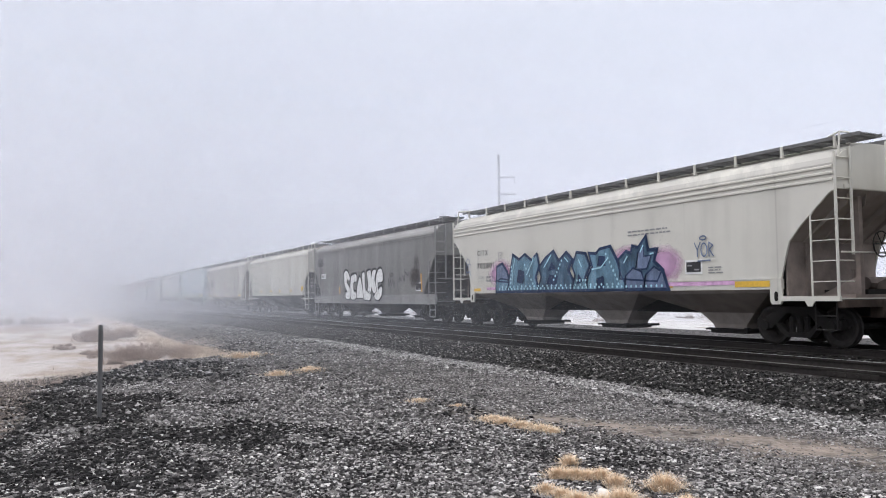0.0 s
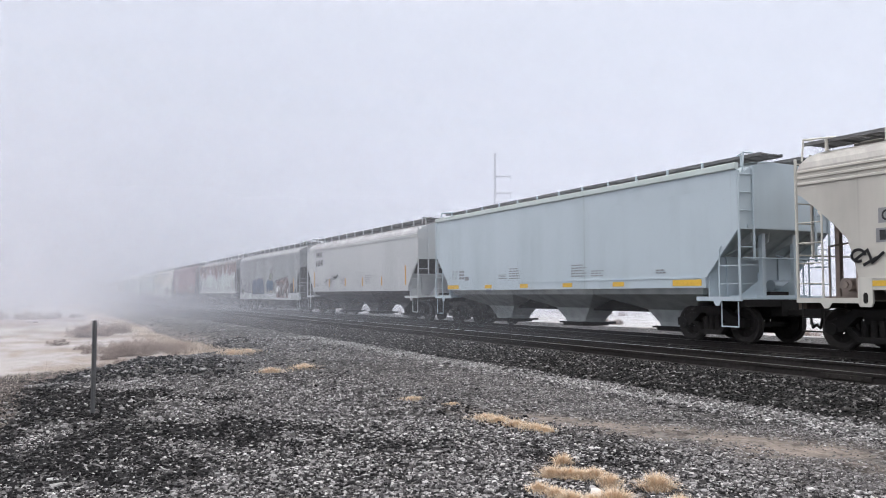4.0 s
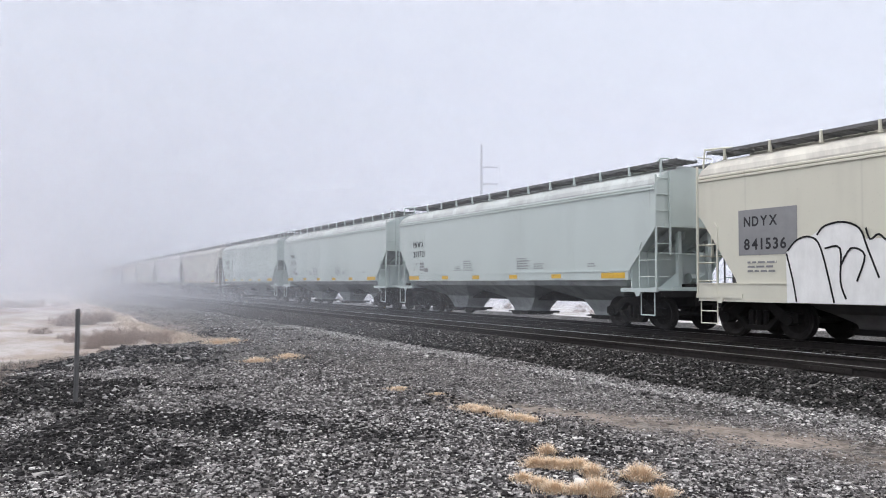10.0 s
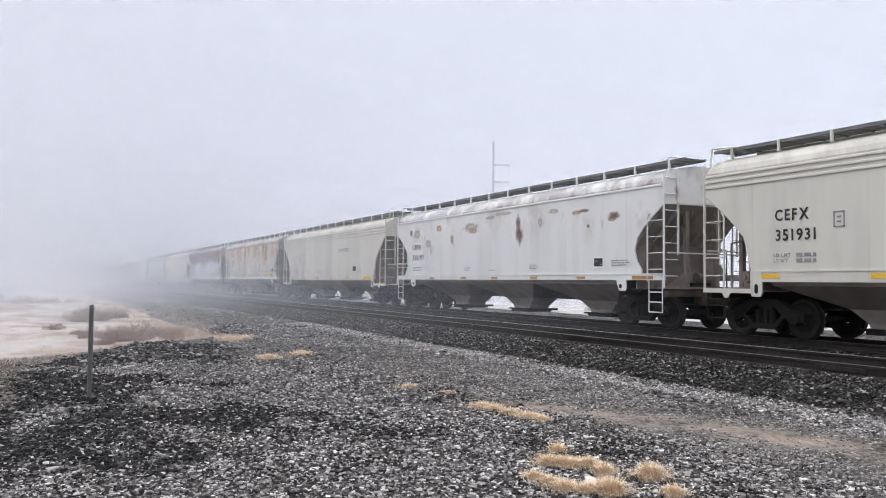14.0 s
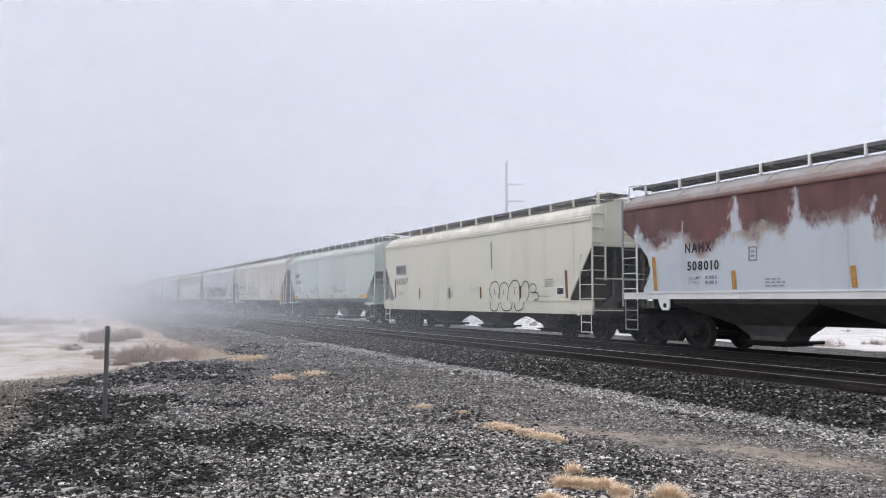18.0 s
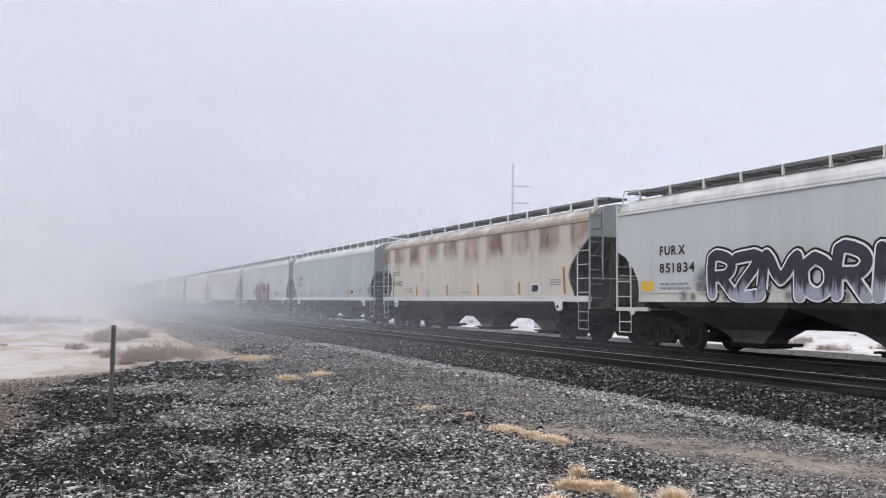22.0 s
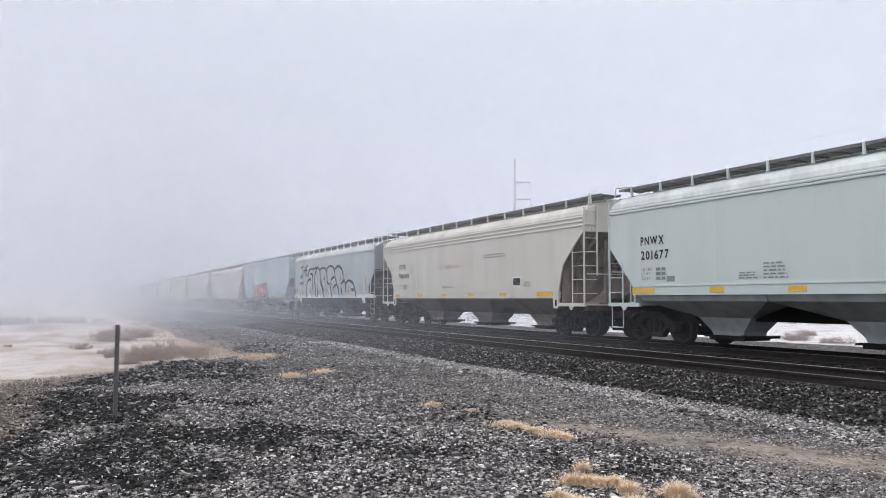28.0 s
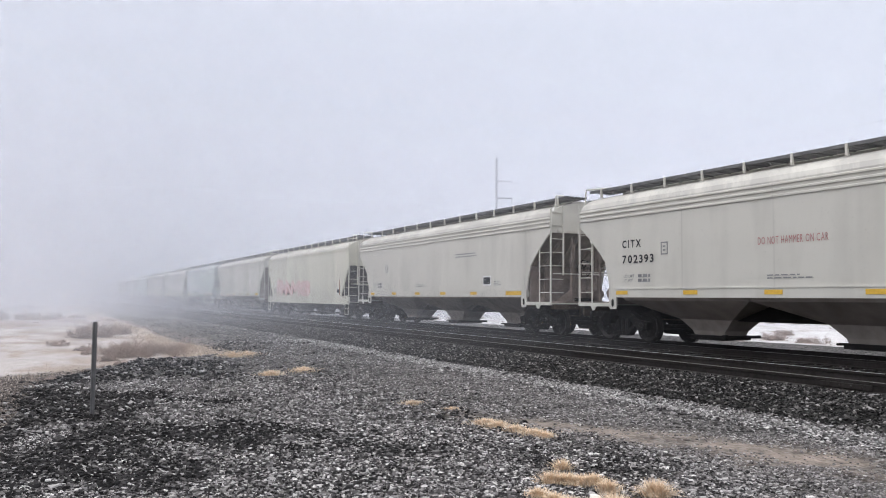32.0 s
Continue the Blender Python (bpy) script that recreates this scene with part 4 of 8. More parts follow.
ROOFS = {k: roof_paint("weathered_roof_of_" + k, c, s, RUSTY.get(k)) for k, c, s in (
    ("beige", (0.58, 0.565, 0.52), 0.5), ("beige2", (0.60, 0.585, 0.54), 0.5), ("beige3", (0.54, 0.52, 0.48), 0.6), ("dull", (0.56, 0.58, 0.59), 0.55), ("cream", (0.64, 0.62, 0.56), 0.5), ("pale", (0.54, 0.58, 0.58), 0.55), ("blue", (0.47, 0.53, 0.57), 0.5), ("grey", (0.53, 0.53, 0.545), 0.6), ("slate", (0.46, 0.47, 0.485), 0.6),
    # the "dark" roof is lighter than its sides: reflected sky put into its colour
    ("dark", (0.30, 0.295, 0.295), 0.6), ("red", (0.15, 0.045, 0.045), 0.3), ("white", (0.70, 0.70, 0.71), 0.9), ("rusted", (0.38, 0.375, 0.37), 1.0), ("rusted2", (0.29, 0.285, 0.29), 1.0), ("ochre", (0.54, 0.51, 0.48), 0.9), ("ochre2", (0.56, 0.52, 0.48), 1.0))}
TRAIN = (
    # number, kind, left end, paint, underframe, trim, words
    (-1, "round", 152.0, "beige2", "brown", "beige2", "light grey covered hopper car"),
    (0, "round", 133.33, "beige", "brown", "beige2", "beige covered hopper car with blue and pink graffiti"),
    (1, "deep", 114.66, "dark", "dark", "dark_sill", "dark grey covered hopper car with white graffiti"),
    (2, "square", 96.95, "beige", "dark", "beige2", "light grey covered hopper car with yellow patches"),
    (3, "round", 78.03, "beige3", "brown", "beige2", "beige covered hopper car with red stencils"),
    (4, "straight", 60.2, "blue", "grey", "blue", "light blue covered hopper car"),
    (5, "straight", 42.2, "grey", "dark", "grey", "grey covered hopper car with ochre stripes"),
    (6, "deep", 23.56, "slate", "dark", "grey", "grey covered hopper car with blue and brown graffiti"),
    (7, "oval", 4.52, "rusted", "dark", "white", "white covered hopper car with rust below the eave"),
    (8, "straight", -13.92, "red", "sooty", "red", "oxide red covered hopper car with white lettering"),
    (9, "deep", -32.35, "cream", "dark", "cream", "cream covered hopper car with black and white graffiti"),
    (10, "straight", -50.03, "pale", "grey", "pale", "pale blue-grey covered hopper car"),
    (11, "straight", -67.69, "pale", "grey", "pale", "pale blue-grey covered hopper car"),
    (12, "straight", -85.46, "pale", "grey", "pale", "pale blue-grey covered hopper car"),
    (13, "round", -104.5, "beige", "brown", "beige2", "beige covered hopper car with rusty end"),
    (14, "oval", -123.43, "white", "brown", "white", "chalky white covered hopper car with rust spots"),
    (15, "round", -142.4, "beige2", "brown", "beige2", "light beige covered hopper car"),
    (16, "oval", -161.29, "ochre", "brown", "white", "white covered hopper car stained ochre"),
    (17, "oval", -180.2, "rusted2", "dark", "white", "blue-grey covered hopper car with red rust along the top"),
    (18, "deep", -198.63, "cream", "dark", "cream", "cream covered hopper car with outlined graffiti"),
    (19, "straight", -216.3, "pale", "grey", "pale", "pale blue-grey covered hopper car"),
    (20, "round", -235.02, "beige", "brown", "beige2", "beige covered hopper car with thin grey-green graffiti"),
    (21, "square", -252.7, "grey", "dark", "beige2", "grey covered hopper car with black and white graffiti"),
    (22, "oval", -271.55, "ochre2", "dark", "white", "white covered hopper car with brown rust stains"),
    (23, "oval_short", -289.2, "dull", "dark", "white", "pale grey covered hopper car with ochre stripes"),
    (24, "oval_short", -306.65, "grey", "dark", "white", "grey covered hopper car with maroon graffiti"),
    (25, "round", -325.5, "beige2", "brown", "beige2", "light beige covered hopper car with a small black tag"),
    (26, "deep", -343.4, "cream", "dark", "cream", "cream covered hopper car with teal graffiti on the sill"),
    (27, "straight", -361.14, "pale", "grey", "pale", "pale blue-grey covered hopper car"),
    (28, "round", -379.95, "beige2", "brown", "beige2", "light beige covered hopper car with red stencils"),
    (29, "oval_short", -397.55, "dull", "dark", "white", "pale grey covered hopper car with large black graffiti"),
    (30, "straight", -415.2, "blue", "grey", "blue", "light blue covered hopper car with pink graffiti"),
    (31, "round", -433.62, "beige2", "brown", "beige2", "light beige covered hopper car with red stencils"),
    (32, "round", -452.7, "beige", "brown", "beige2", "beige covered hopper car"),
    (33, "deep", -471.2, "cream", "dark", "cream", "cream covered hopper car with pink graffiti"),
    (34, "round", -490.0, "beige", "brown", "beige2", "beige covered hopper car"),
    (35, "straight", -507.8, "pale", "grey", "pale", "pale blue-grey covered hopper car"),
    (36, "round", -526.7, "beige", "brown", "beige2", "beige covered hopper car"),
    (37, "round", -545.6, "beige2", "brown", "beige2", "light beige covered hopper car"),
    (38, "straight", -563.4, "pale", "grey", "pale", "pale blue-grey covered hopper car"),
    (39, "oval", -582.3, "white", "dark", "white", "white covered hopper car"),
    (40, "round", -601.2, "beige", "brown", "beige2", "beige covered hopper car"),
)
UNDERS = {"brown": UNDER_BROWN, "dark": UNDER_DARK, "sooty": UNDER_SOOT, "grey": UNDER_GREY}
cars, starts = {}, {}
for n, kind, x9, paint, under, trim, words in TRAIN:
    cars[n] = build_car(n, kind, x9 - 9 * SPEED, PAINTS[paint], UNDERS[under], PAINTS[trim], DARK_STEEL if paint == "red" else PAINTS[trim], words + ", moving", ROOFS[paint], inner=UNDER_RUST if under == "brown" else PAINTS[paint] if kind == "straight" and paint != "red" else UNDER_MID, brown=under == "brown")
    starts[n] = x9 - 9 * SPEED

# the two light blue cars have higher sides that end in a flange under the running board
for n in (4, 30):
    L = KINDS["straight"]["L"]
    for s in (-1, 1):
        part("upper_side", shared(("upper_side", s), lambda: Mesh().box(0.02, L - 0.02, min(s * 0.004, -s * 0.04), max(s * 0.004, -s * 0.04), 3.80, 4.24)), PAINTS["blue"], cars[n], "", pose(0, s * HALF, 0))
        part("top_flange", shared(("top_flange",), lambda: Mesh().box(0.0, L, -0.06, 0.06, 4.22, 4.38, 0.015)), PAINTS["pale"], cars[n], "pale flange along the top edge", pose(0, s * HALF, 0))

# ---- lettering, stencils and reflectors ----
def reflectors(n, places, z, w, h, mat=None):
    for u in places:
        bar(cars[n], "reflector", u, z, w, h, mat or YELLOW, 0.018)


def stripes(n, places, z, h, mat, lean=-6.0):
    """Slim upright reflective strips."""
    for u, k in places:
        bar(cars[n], "stripe", u, z, 0.13, h * k, mat, 0.010, "", lean)


def small_print(n, blocks, mat):
    for u, z, w, h, rows in blocks:
        text_block(cars[n], u, z, w, h, rows, mat)


def capacity(n, u, z, mat, lines=("LD LMT", "LT WT", "CU FT"), high=0.085, step=0.127):
    """Load lines: the words can be read, the figures behind them are bars."""
    for i, words in enumerate(lines):
        zz = z - i * step
        words_on(n, words, u, zz, 0.075 * len(words), high, mat, 0.008)
        text_block(cars[n], u + 0.60, zz, 0.50, high * 1.7, 1, mat, 0.42)


PATCH = plain("grey_paint_patch", (0.27, 0.27, 0.28), 0.7, 0.0, 4.0, 0.15)
for n in (0, 3, 13, 15, 20, 25, 28, 31, 32, 34, 36, 37):
    reflectors(n, (1.72, 4.4, 6.98, 9.48, 12.09), 1.38, 0.50, 0.11)
    bar(cars[n], "reflector", 14.70, 1.36, 1.05, 0.14, YELLOW, 0.018, "long yellow reflector")
    if n < 34:
        rack_code(cars[n], 3.57, 2.45)
        capacity(n, 2.05, 1.86, FADED, ("LD LMT", "LT WT"))
        small_print(n, ((7.05, 1.74, 1.26, 0.13, 2), (10.81, 2.86, 2.1, 0.20, 2), (13.85, 1.72, 0.52, 0.20, 3)), FADED)
        placard(cars[n], 13.05, 1.72, 0.60, 0.36)
for n in (3, 13):
    small_print(n, ((8.82 if n == 3 else 7.0, 1.96, 1.04, 0.34, 5),), REDTEXT)
for n in (10, 11, 12, 19, 27, 30, 35, 38, 4):
    reflectors(n, (4.08, 6.51, 9.03, 11.5), 1.44, 0.50, 0.13)
    bar(cars[n], "reflector", 1.05, 1.43, 0.95, 0.15, YELLOW, 0.018, "long yellow reflector")
    bar(cars[n], "reflector", 13.95, 1.43, 1.02, 0.16, YELLOW, 0.018, "long yellow reflector")
    if n < 35:
        capacity(n, 1.45, 2.06, FADED)
        small_print(n, ((5.06, 1.77, 0.59, 0.19, 3), (5.80, 1.76, 0.79, 0.42, 5), (9.48, 1.76, 0.82, 0.42, 5), (10.49, 1.76, 0.60, 0.21, 3), (4.81, 1.46, 1.2, 0.09, 1), (7.51, 1.46, 1.0, 0.08, 1), (9.79, 1.46, 1.4, 0.09, 1), (13.3, 1.78, 0.5, 0.14, 2)), FADED)
        bar(cars[n], "stencil_box", 2.49, 1.75, 0.31, 0.15, PATCH)
words_on(0, "CITX", 1.98, 2.73, 0.83, 0.20, BLACK)
words_on(0, "702801", 1.96, 2.23, 1.29, 0.22, BLACK)
words_on(2, "FURX", 1.76, 2.65, 0.94, 0.22, BLACK)
words_on(2, "851761", 1.75, 2.21, 1.38, 0.22, BLACK)
bar(cars[3], "paint_patch", 1.88, 2.63, 0.86, 0.30, PATCH, 0.004)
bar(cars[3], "paint_patch", 1.82, 2.25, 1.26, 0.28, PATCH, 0.004)
words_on(3, "CEFX", 1.95, 2.67, 0.73, 0.22, BLACK)
for i in range(6):
    bar(cars[3], "stencil_line", 1.90 + i * 0.19, 2.29, 0.13, 0.20, BLACK, 0.010)
words_on(5, "NAHX", 1.73, 3.40, 1.15, 0.33, BLACK)
words_on(5, "66047", 1.69, 2.89, 1.37, 0.36, BLACK)
words_on(6, "NAHX", 1.30, 2.29, 0.91, 0.21, BLACK)
words_on(6, "61261", 1.45, 1.82, 0.72, 0.20, BLACK)
words_on(7, "NAHX", 2.54, 2.52, 0.90, 0.23, BLACK)
words_on(7, "508426", 2.62, 2.08, 1.06, 0.22, BLACK)
words_on(8, "AOKX", 2.46, 2.85, 1.16, 0.32, WHITE)
words_on(8, "484824", 2.43, 2.34, 1.79, 0.32, WHITE)
bar(cars[9], "paint_patch", 1.25, 1.94, 1.59, 1.05, PATCH, 0.004, "grey patch of repainting under the number")
words_on(9, "NDYX", 1.41, 2.60, 0.92, 0.23, BLACK)
words_on(9, "841536", 1.41, 2.06, 1.15, 0.26, BLACK)
for n, num in ((10, "201721"), (11, "201610"), (12, "201614"), (19, "201630"), (27, "201677")):
    words_on(n, "PNWX", 1.42, 2.79, 0.97, 0.24, BLACK)
    words_on(n, num, 1.43, 2.38, 1.15, 0.25, BLACK)
words_on(13, "CEFX", 2.10, 2.67, 0.88, 0.26, BLACK)
words_on(13, "351931", 2.11, 2.22, 1.06, 0.26, BLACK)
words_on(14, "CEFX", 1.60, 2.63, 0.88, 0.22, BLACK)
words_on(14, "350197", 1.67, 2.17, 1.10, 0.23, BLACK)
words_on(16, "CEFX", 1.28, 2.67, 0.62, 0.26, BLACK)
words_on(16, "350216", 1.31, 2.22, 0.95, 0.25, BLACK)
words_on(17, "NAHX", 2.51, 2.53, 0.93, 0.26, BLACK)
words_on(17, "508010", 2.58, 2.07, 1.09, 0.24, BLACK)
bar(cars[18], "paint_patch", 1.36, 2.49, 1.22, 0.45, PATCH, 0.004, "grey patch of repainting under the letters")
words_on(18, "NDYX", 1.50, 2.57, 0.98, 0.28, BLACK)
words_on(18, "842667", 1.47, 2.02, 1.36, 0.30, BLACK)
words_on(20, "CITX", 2.07, 2.70, 0.79, 0.22, BLACK)
words_on(20, "221832", 2.04, 2.27, 1.19, 0.25, BLACK)
words_on(21, "FURX", 1.83, 2.61, 0.99, 0.25, BLACK)
words_on(21, "851834", 1.82, 2.13, 1.34, 0.26, BLACK)
words_on(22, "SOXX", 1.23, 2.52, 0.85, 0.23, BLACK)
words_on(22, "516812", 1.39, 2.05, 1.07, 0.23, BLACK)
words_on(23, "NAHX", 1.65, 2.66, 0.89, 0.24, BLACK)
words_on(23, "69219", 1.68, 2.21, 0.94, 0.24, BLACK)
words_on(24, "NAHX", 1.61, 2.65, 0.90, 0.24, BLACK)
words_on(24, "69173", 1.65, 2.21, 0.94, 0.24, BLACK)
words_on(25, "CITX", 2.02, 2.75, 0.85, 0.22, BLACK)
words_on(25, "700249", 2.03, 2.25, 1.35, 0.22, BLACK)
words_on(28, "CITX", 2.12, 2.71, 0.82, 0.22, BLACK)
words_on(28, "700042", 2.06, 2.26, 1.28, 0.22, BLACK)
words_on(29, "NAHX", 1.53, 2.66, 0.91, 0.25, BLACK)
words_on(29, "69183", 1.58, 2.20, 0.92, 0.26, BLACK)
words_on(30, "NKLX", 1.74, 2.81, 0.87, 0.24, BLACK)
words_on(30, "201527", 1.76, 2.41, 1.13, 0.27, BLACK)
words_on(31, "CITX", 2.00, 2.70, 0.79, 0.22, BLACK)
words_on(31, "702393", 2.00, 2.26, 1.29, 0.23, BLACK)
words_on(31, "DO NOT HAMMER ON CAR", 6.81, 2.53, 1.85, 0.17, REDTEXT)
words_on(28, "DO NOT HAMMER ON CAR", 6.68, 2.56, 1.93, 0.17, REDTEXT)
words_on(3, "DO NOT HAMMER ON CAR", 8.40, 2.50, 1.89, 0.19, REDTEXT)
# the red car
small_print(8, ((2.56, 3.58, 0.50, 0.18, 3), (11.6, 1.78, 0.47, 0.16, 3), (13.72, 2.17, 0.62, 0.12, 2), (13.78, 1.72, 0.16, 0.28, 4), (7.8, 1.76, 0.26, 0.10, 2)), WHITE)
bar(cars[8], "label", 14.75, 1.78, 0.28, 0.10, WHITE)
for i, (a, b) in enumerate(((0.36, 0.62), (0.34, 0.80), (0.36, 0.84), (0.33, 0.78), (0.40, 0.88))):
    part("small_print", Mesh().box(0.0, 0.004, a, b, -0.022, 0.022), WHITE, cars[8], "", pose(KINDS["straight"]["L"] + 0.004, 0, 3.74 - i * 0.09))
small_print(8, ((5.67, 1.82, 0.85, 0.40, 5), (10.27, 1.79, 0.84, 0.45, 5)), OCHRE)
capacity(8, 2.46, 1.97, WHITE, ("LD LMT", "LT WT"), 0.11, 0.17)
rack_code(cars[8], 5.73, 2.61)
reflectors(8, (4.16, 6.8, 9.47, 12.08), 1.46, 0.47, 0.12)
bar(cars[8], "reflector", 1.13, 1.46, 0.93, 0.13, YELLOW, 0.018, "long yellow reflector")
bar(cars[8], "reflector", 14.6, 1.46, 0.93, 0.13, YELLOW, 0.018, "long yellow reflector")
placard(cars[8], 13.13, 1.79, 0.5, 0.36)
# cars with upright strips
for n, mat, lean in ((5, OCHRE, -3), (17, STRAP, -5), (22, STRAP, -5), (23, OCHRE, -5), (24, OCHRE, -5), (29, OCHRE, -5), (7, RUSTBAR, -5), (18, RUSTBAR, -4), (6, OCHRE, -4)):
    L = KINDS[{5: "straight", 18: "deep", 6: "deep"}.get(n, "oval" if n in (7, 17, 22) else "oval_short")]["L"]
    low = 1.36 if n in (18, 6) else 1.63 if n == 5 else 1.57
    if n not in (7, 6):
        stripes(n, ((1.30, 2.0),), low, 0.46, mat, lean)
    stripes(n, ((4.10, 1.0), (0.42 * L, 1.0), (0.58 * L, 1.0), (L - 4.2, 1.0), (L - 1.36, 2.0)), low, 0.45, mat, lean)
small_print(5, ((6.01, 1.80, 0.78, 0.38, 5), (9.77, 1.77, 0.95, 0.48, 5), (8.54, 1.80, 0.40, 0.13, 2), (1.7, 1.72, 0.9, 0.2, 2), (6.4, 1.46, 1.4, 0.08, 1)), FADED)
for n in (7, 17, 22):
    placard(cars[n], 14.05, 1.62, 0.52, 0.33)
    small_print(n, ((15.25, 1.88, 0.70, 0.24, 3), (5.09, 1.62, 0.6, 0.24, 3), (8.6, 1.66, 0.8, 0.10, 1)), FADED)
    capacity(n, 2.6, 1.84, FADED, ("LD LMT", "LT WT"))
    rack_code(cars[n], 4.61, 2.24)
for n in (23, 24, 29):
    placard(cars[n], 12.50, 1.63, 0.52, 0.32)
    small_print(n, ((13.7, 1.78, 0.66, 0.23, 3), (1.6, 1.66, 1.2, 0.2, 2), (4.3, 1.66, 0.6, 0.2, 3), (6.0, 1.66, 0.5, 0.24, 3)), FADED)
    rack_code(cars[n], 4.0, 2.35)
bar(cars[23], "label", 8.13, 1.65, 0.26, 0.13, WHITE)
for u in (4.36, 6.6, 9.26, 11.4, 13.45):
    bar(cars[16], "reflector", u, 1.545, 0.50, 0.12, OCHRE, 0.010)
bar(cars[16], "reflector", 1.75, 1.545, 0.70, 0.15, OCHRE, 0.010)
bar(cars[16], "reflector", 15.2, 1.545, 0.80, 0.24, OCHRE, 0.010)
placard(cars[16], 15.75, 1.80, 0.5, 0.34)
placard(cars[14], 14.45, 1.69, 0.5, 0.34)
for u in (3.4, 6.15, 8.5, 11.05, 13.65):
    bar(cars[14], "reflector", u, 1.37, 0.42, 0.07, STRAP, 0.018)
bar(cars[14], "reflector", 16.2, 1.36, 0.85, 0.09, STRAP, 0.018, "long faded reflector")
# paint flaked off down to the rust: (along, height, half width, half height)
def stain_paint(name, col):
    """A rust stain that thins out towards a ragged rim."""
    n = Nodes(name)
    n.shader(0.85)
    g = n.add("ShaderNodeTexCoord")
    off = n.add("ShaderNodeVectorMath")
    off.operation = "DISTANCE"
    off.inputs[1].default_value = (0.5, 0.0, 0.5)
    n.link(g.outputs["Generated"], off.inputs[0])
    ragged = n.noise(n.coords("Object", (1.0, 1.0, 0.7)), 5.0, 4.0, 0.65)
    far = n.math("ADD", off.outputs["Value"], n.math("MULTIPLY_ADD", ragged, 0.9, -0.45))
    n.link(n.range(far, 0.52, 0.10, 0.0, 0.88), n.bsdf.inputs["Alpha"])
    return n.base(n.mix(n.range(ragged, 0.35, 0.65), shade(col, 0.85), shade(col, 1.35)))


FLAKE = {0: stain_paint("dark_rust_stain", (0.16, 0.082, 0.066)), 1: stain_paint("orange_rust_stain", (0.44, 0.29, 0.19)), 2: stain_paint("tan_stain", (0.44, 0.395, 0.34))}
for k, (u, z, a, b, tone) in enumerate(((10.28, 3.25, 0.13, 0.30, 0), (10.36, 2.86, 0.22, 0.24, 0), (10.36, 2.62, 0.05, 0.16, 2), (11.62, 3.22, 0.09, 0.16, 2), (13.62, 3.41, 0.22, 0.06, 1), (14.0, 3.45, 0.26, 0.05, 0), (14.2, 2.96, 0.07, 0.05, 0), (15.42, 3.20, 0.24, 0.10, 0), (15.3, 3.10, 0.16, 0.06, 1), (5.35, 2.93, 0.12, 0.20, 1), (6.9, 3.36, 0.52, 0.14, 2), (7.1, 3.20, 0.34, 0.10, 1), (9.2, 3.70, 0.60, 0.05, 2), (8.4, 3.62, 0.3, 0.05, 2), (1.45, 3.38, 0.12, 0.14, 0), (2.1, 3.3, 0.25, 0.16, 2), (3.2, 2.85, 0.22, 0.15, 2), (4.2, 3.45, 0.22, 0.12, 1), (12.4, 3.55, 0.25, 0.07, 2))):
    w, h = a * 2.6, b * 2.6
    part("rust_patch", Mesh().side([(-w / 2, -h / 2), (w / 2, -h / 2), (w / 2, h / 2), (-w / 2, h / 2)], -0.0015 - 0.001 * (k % 2), 0.0), FLAKE[tone], cars[14], "", pose(u, -HALF - 0.003, z))
small_print(16, ((13.6, 1.82, 1.08, 0.22, 3), (1.35, 1.78, 0.9, 0.24, 2), (4.3, 2.05, 0.5, 0.08, 1)), FADED)
small_print(14, ((1.7, 1.72, 1.0, 0.22, 2), (6.4, 1.68, 0.5, 0.2, 3), (11.0, 1.7, 0.5, 0.18, 3), (15.3, 1.75, 0.8, 0.2, 3), (8.3, 1.66, 0.6, 0.06, 1)), FADED)
rack_code(cars[16], 3.3, 2.4)
rack_code(cars[14], 3.4, 2.4)
reflectors(2, (3.82, 6.79, 9.2, 12.1), 1.62, 0.46, 0.11)
bar(cars[2], "reflector", 14.70, 1.64, 0.50, 0.27, YELLOW, 0.012, "square yellow patch")
small_print(2, ((13.06, 1.68, 0.74, 0.31, 3), (1.9, 1.68, 0.9, 0.2, 2), (4.2, 2.3, 0.25, 0.3, 3), (7.9, 1.68, 0.4, 0.2, 3)), FADED)
bar(cars[21], "reflector", 1.04, 1.64, 0.55, 0.27, YELLOW, 0.012, "square yellow patch")
bar(cars[21], "reflector", 14.55, 1.64, 0.48, 0.27, YELLOW, 0.012, "square yellow patch")
small_print(21, ((1.85, 1.68, 1.3, 0.24, 2),), FADED)
placard(cars[1], 14.91, 1.45, 0.66, 0.38)
bar(cars[1], "label", 1.30, 2.28, 0.86, 0.30, WHITE, 0.006, "white label with dark letters")
words_on(1, "MULX", 1.36, 2.33, 0.74, 0.20, BLACK, 0.012)
stripes(1, ((15.5, 1.8), (4.6, 0.8), (7.4, 0.8)), 1.40, 0.45, OCHRE, -4)
placard(cars[18], 15.0, 1.45, 0.46, 0.30)
small_print(18, ((6.9, 1.42, 0.7, 0.3, 4), (14.3, 1.75, 0.7, 0.3, 4), (14.0, 1.42, 0.6, 0.08, 1), (1.7, 1.55, 0.8, 0.2, 2)), FADED)
bar(cars[18], "stripe", 10.66, 2.46, 0.10, 1.05, FADED, 0.006, "", -3)
for n in (9, 26, 33):
    placard(cars[n], 15.0, 1.45, 0.46, 0.30)
    small_print(n, ((14.5, 1.85, 0.7, 0.2, 3), (1.5, 1.55, 0.8, 0.3, 3)), FADED)
    bar(cars[n], "stripe", 15.46, 1.36, 0.12, 0.87, RUSTBAR, 0.010, "", -4)

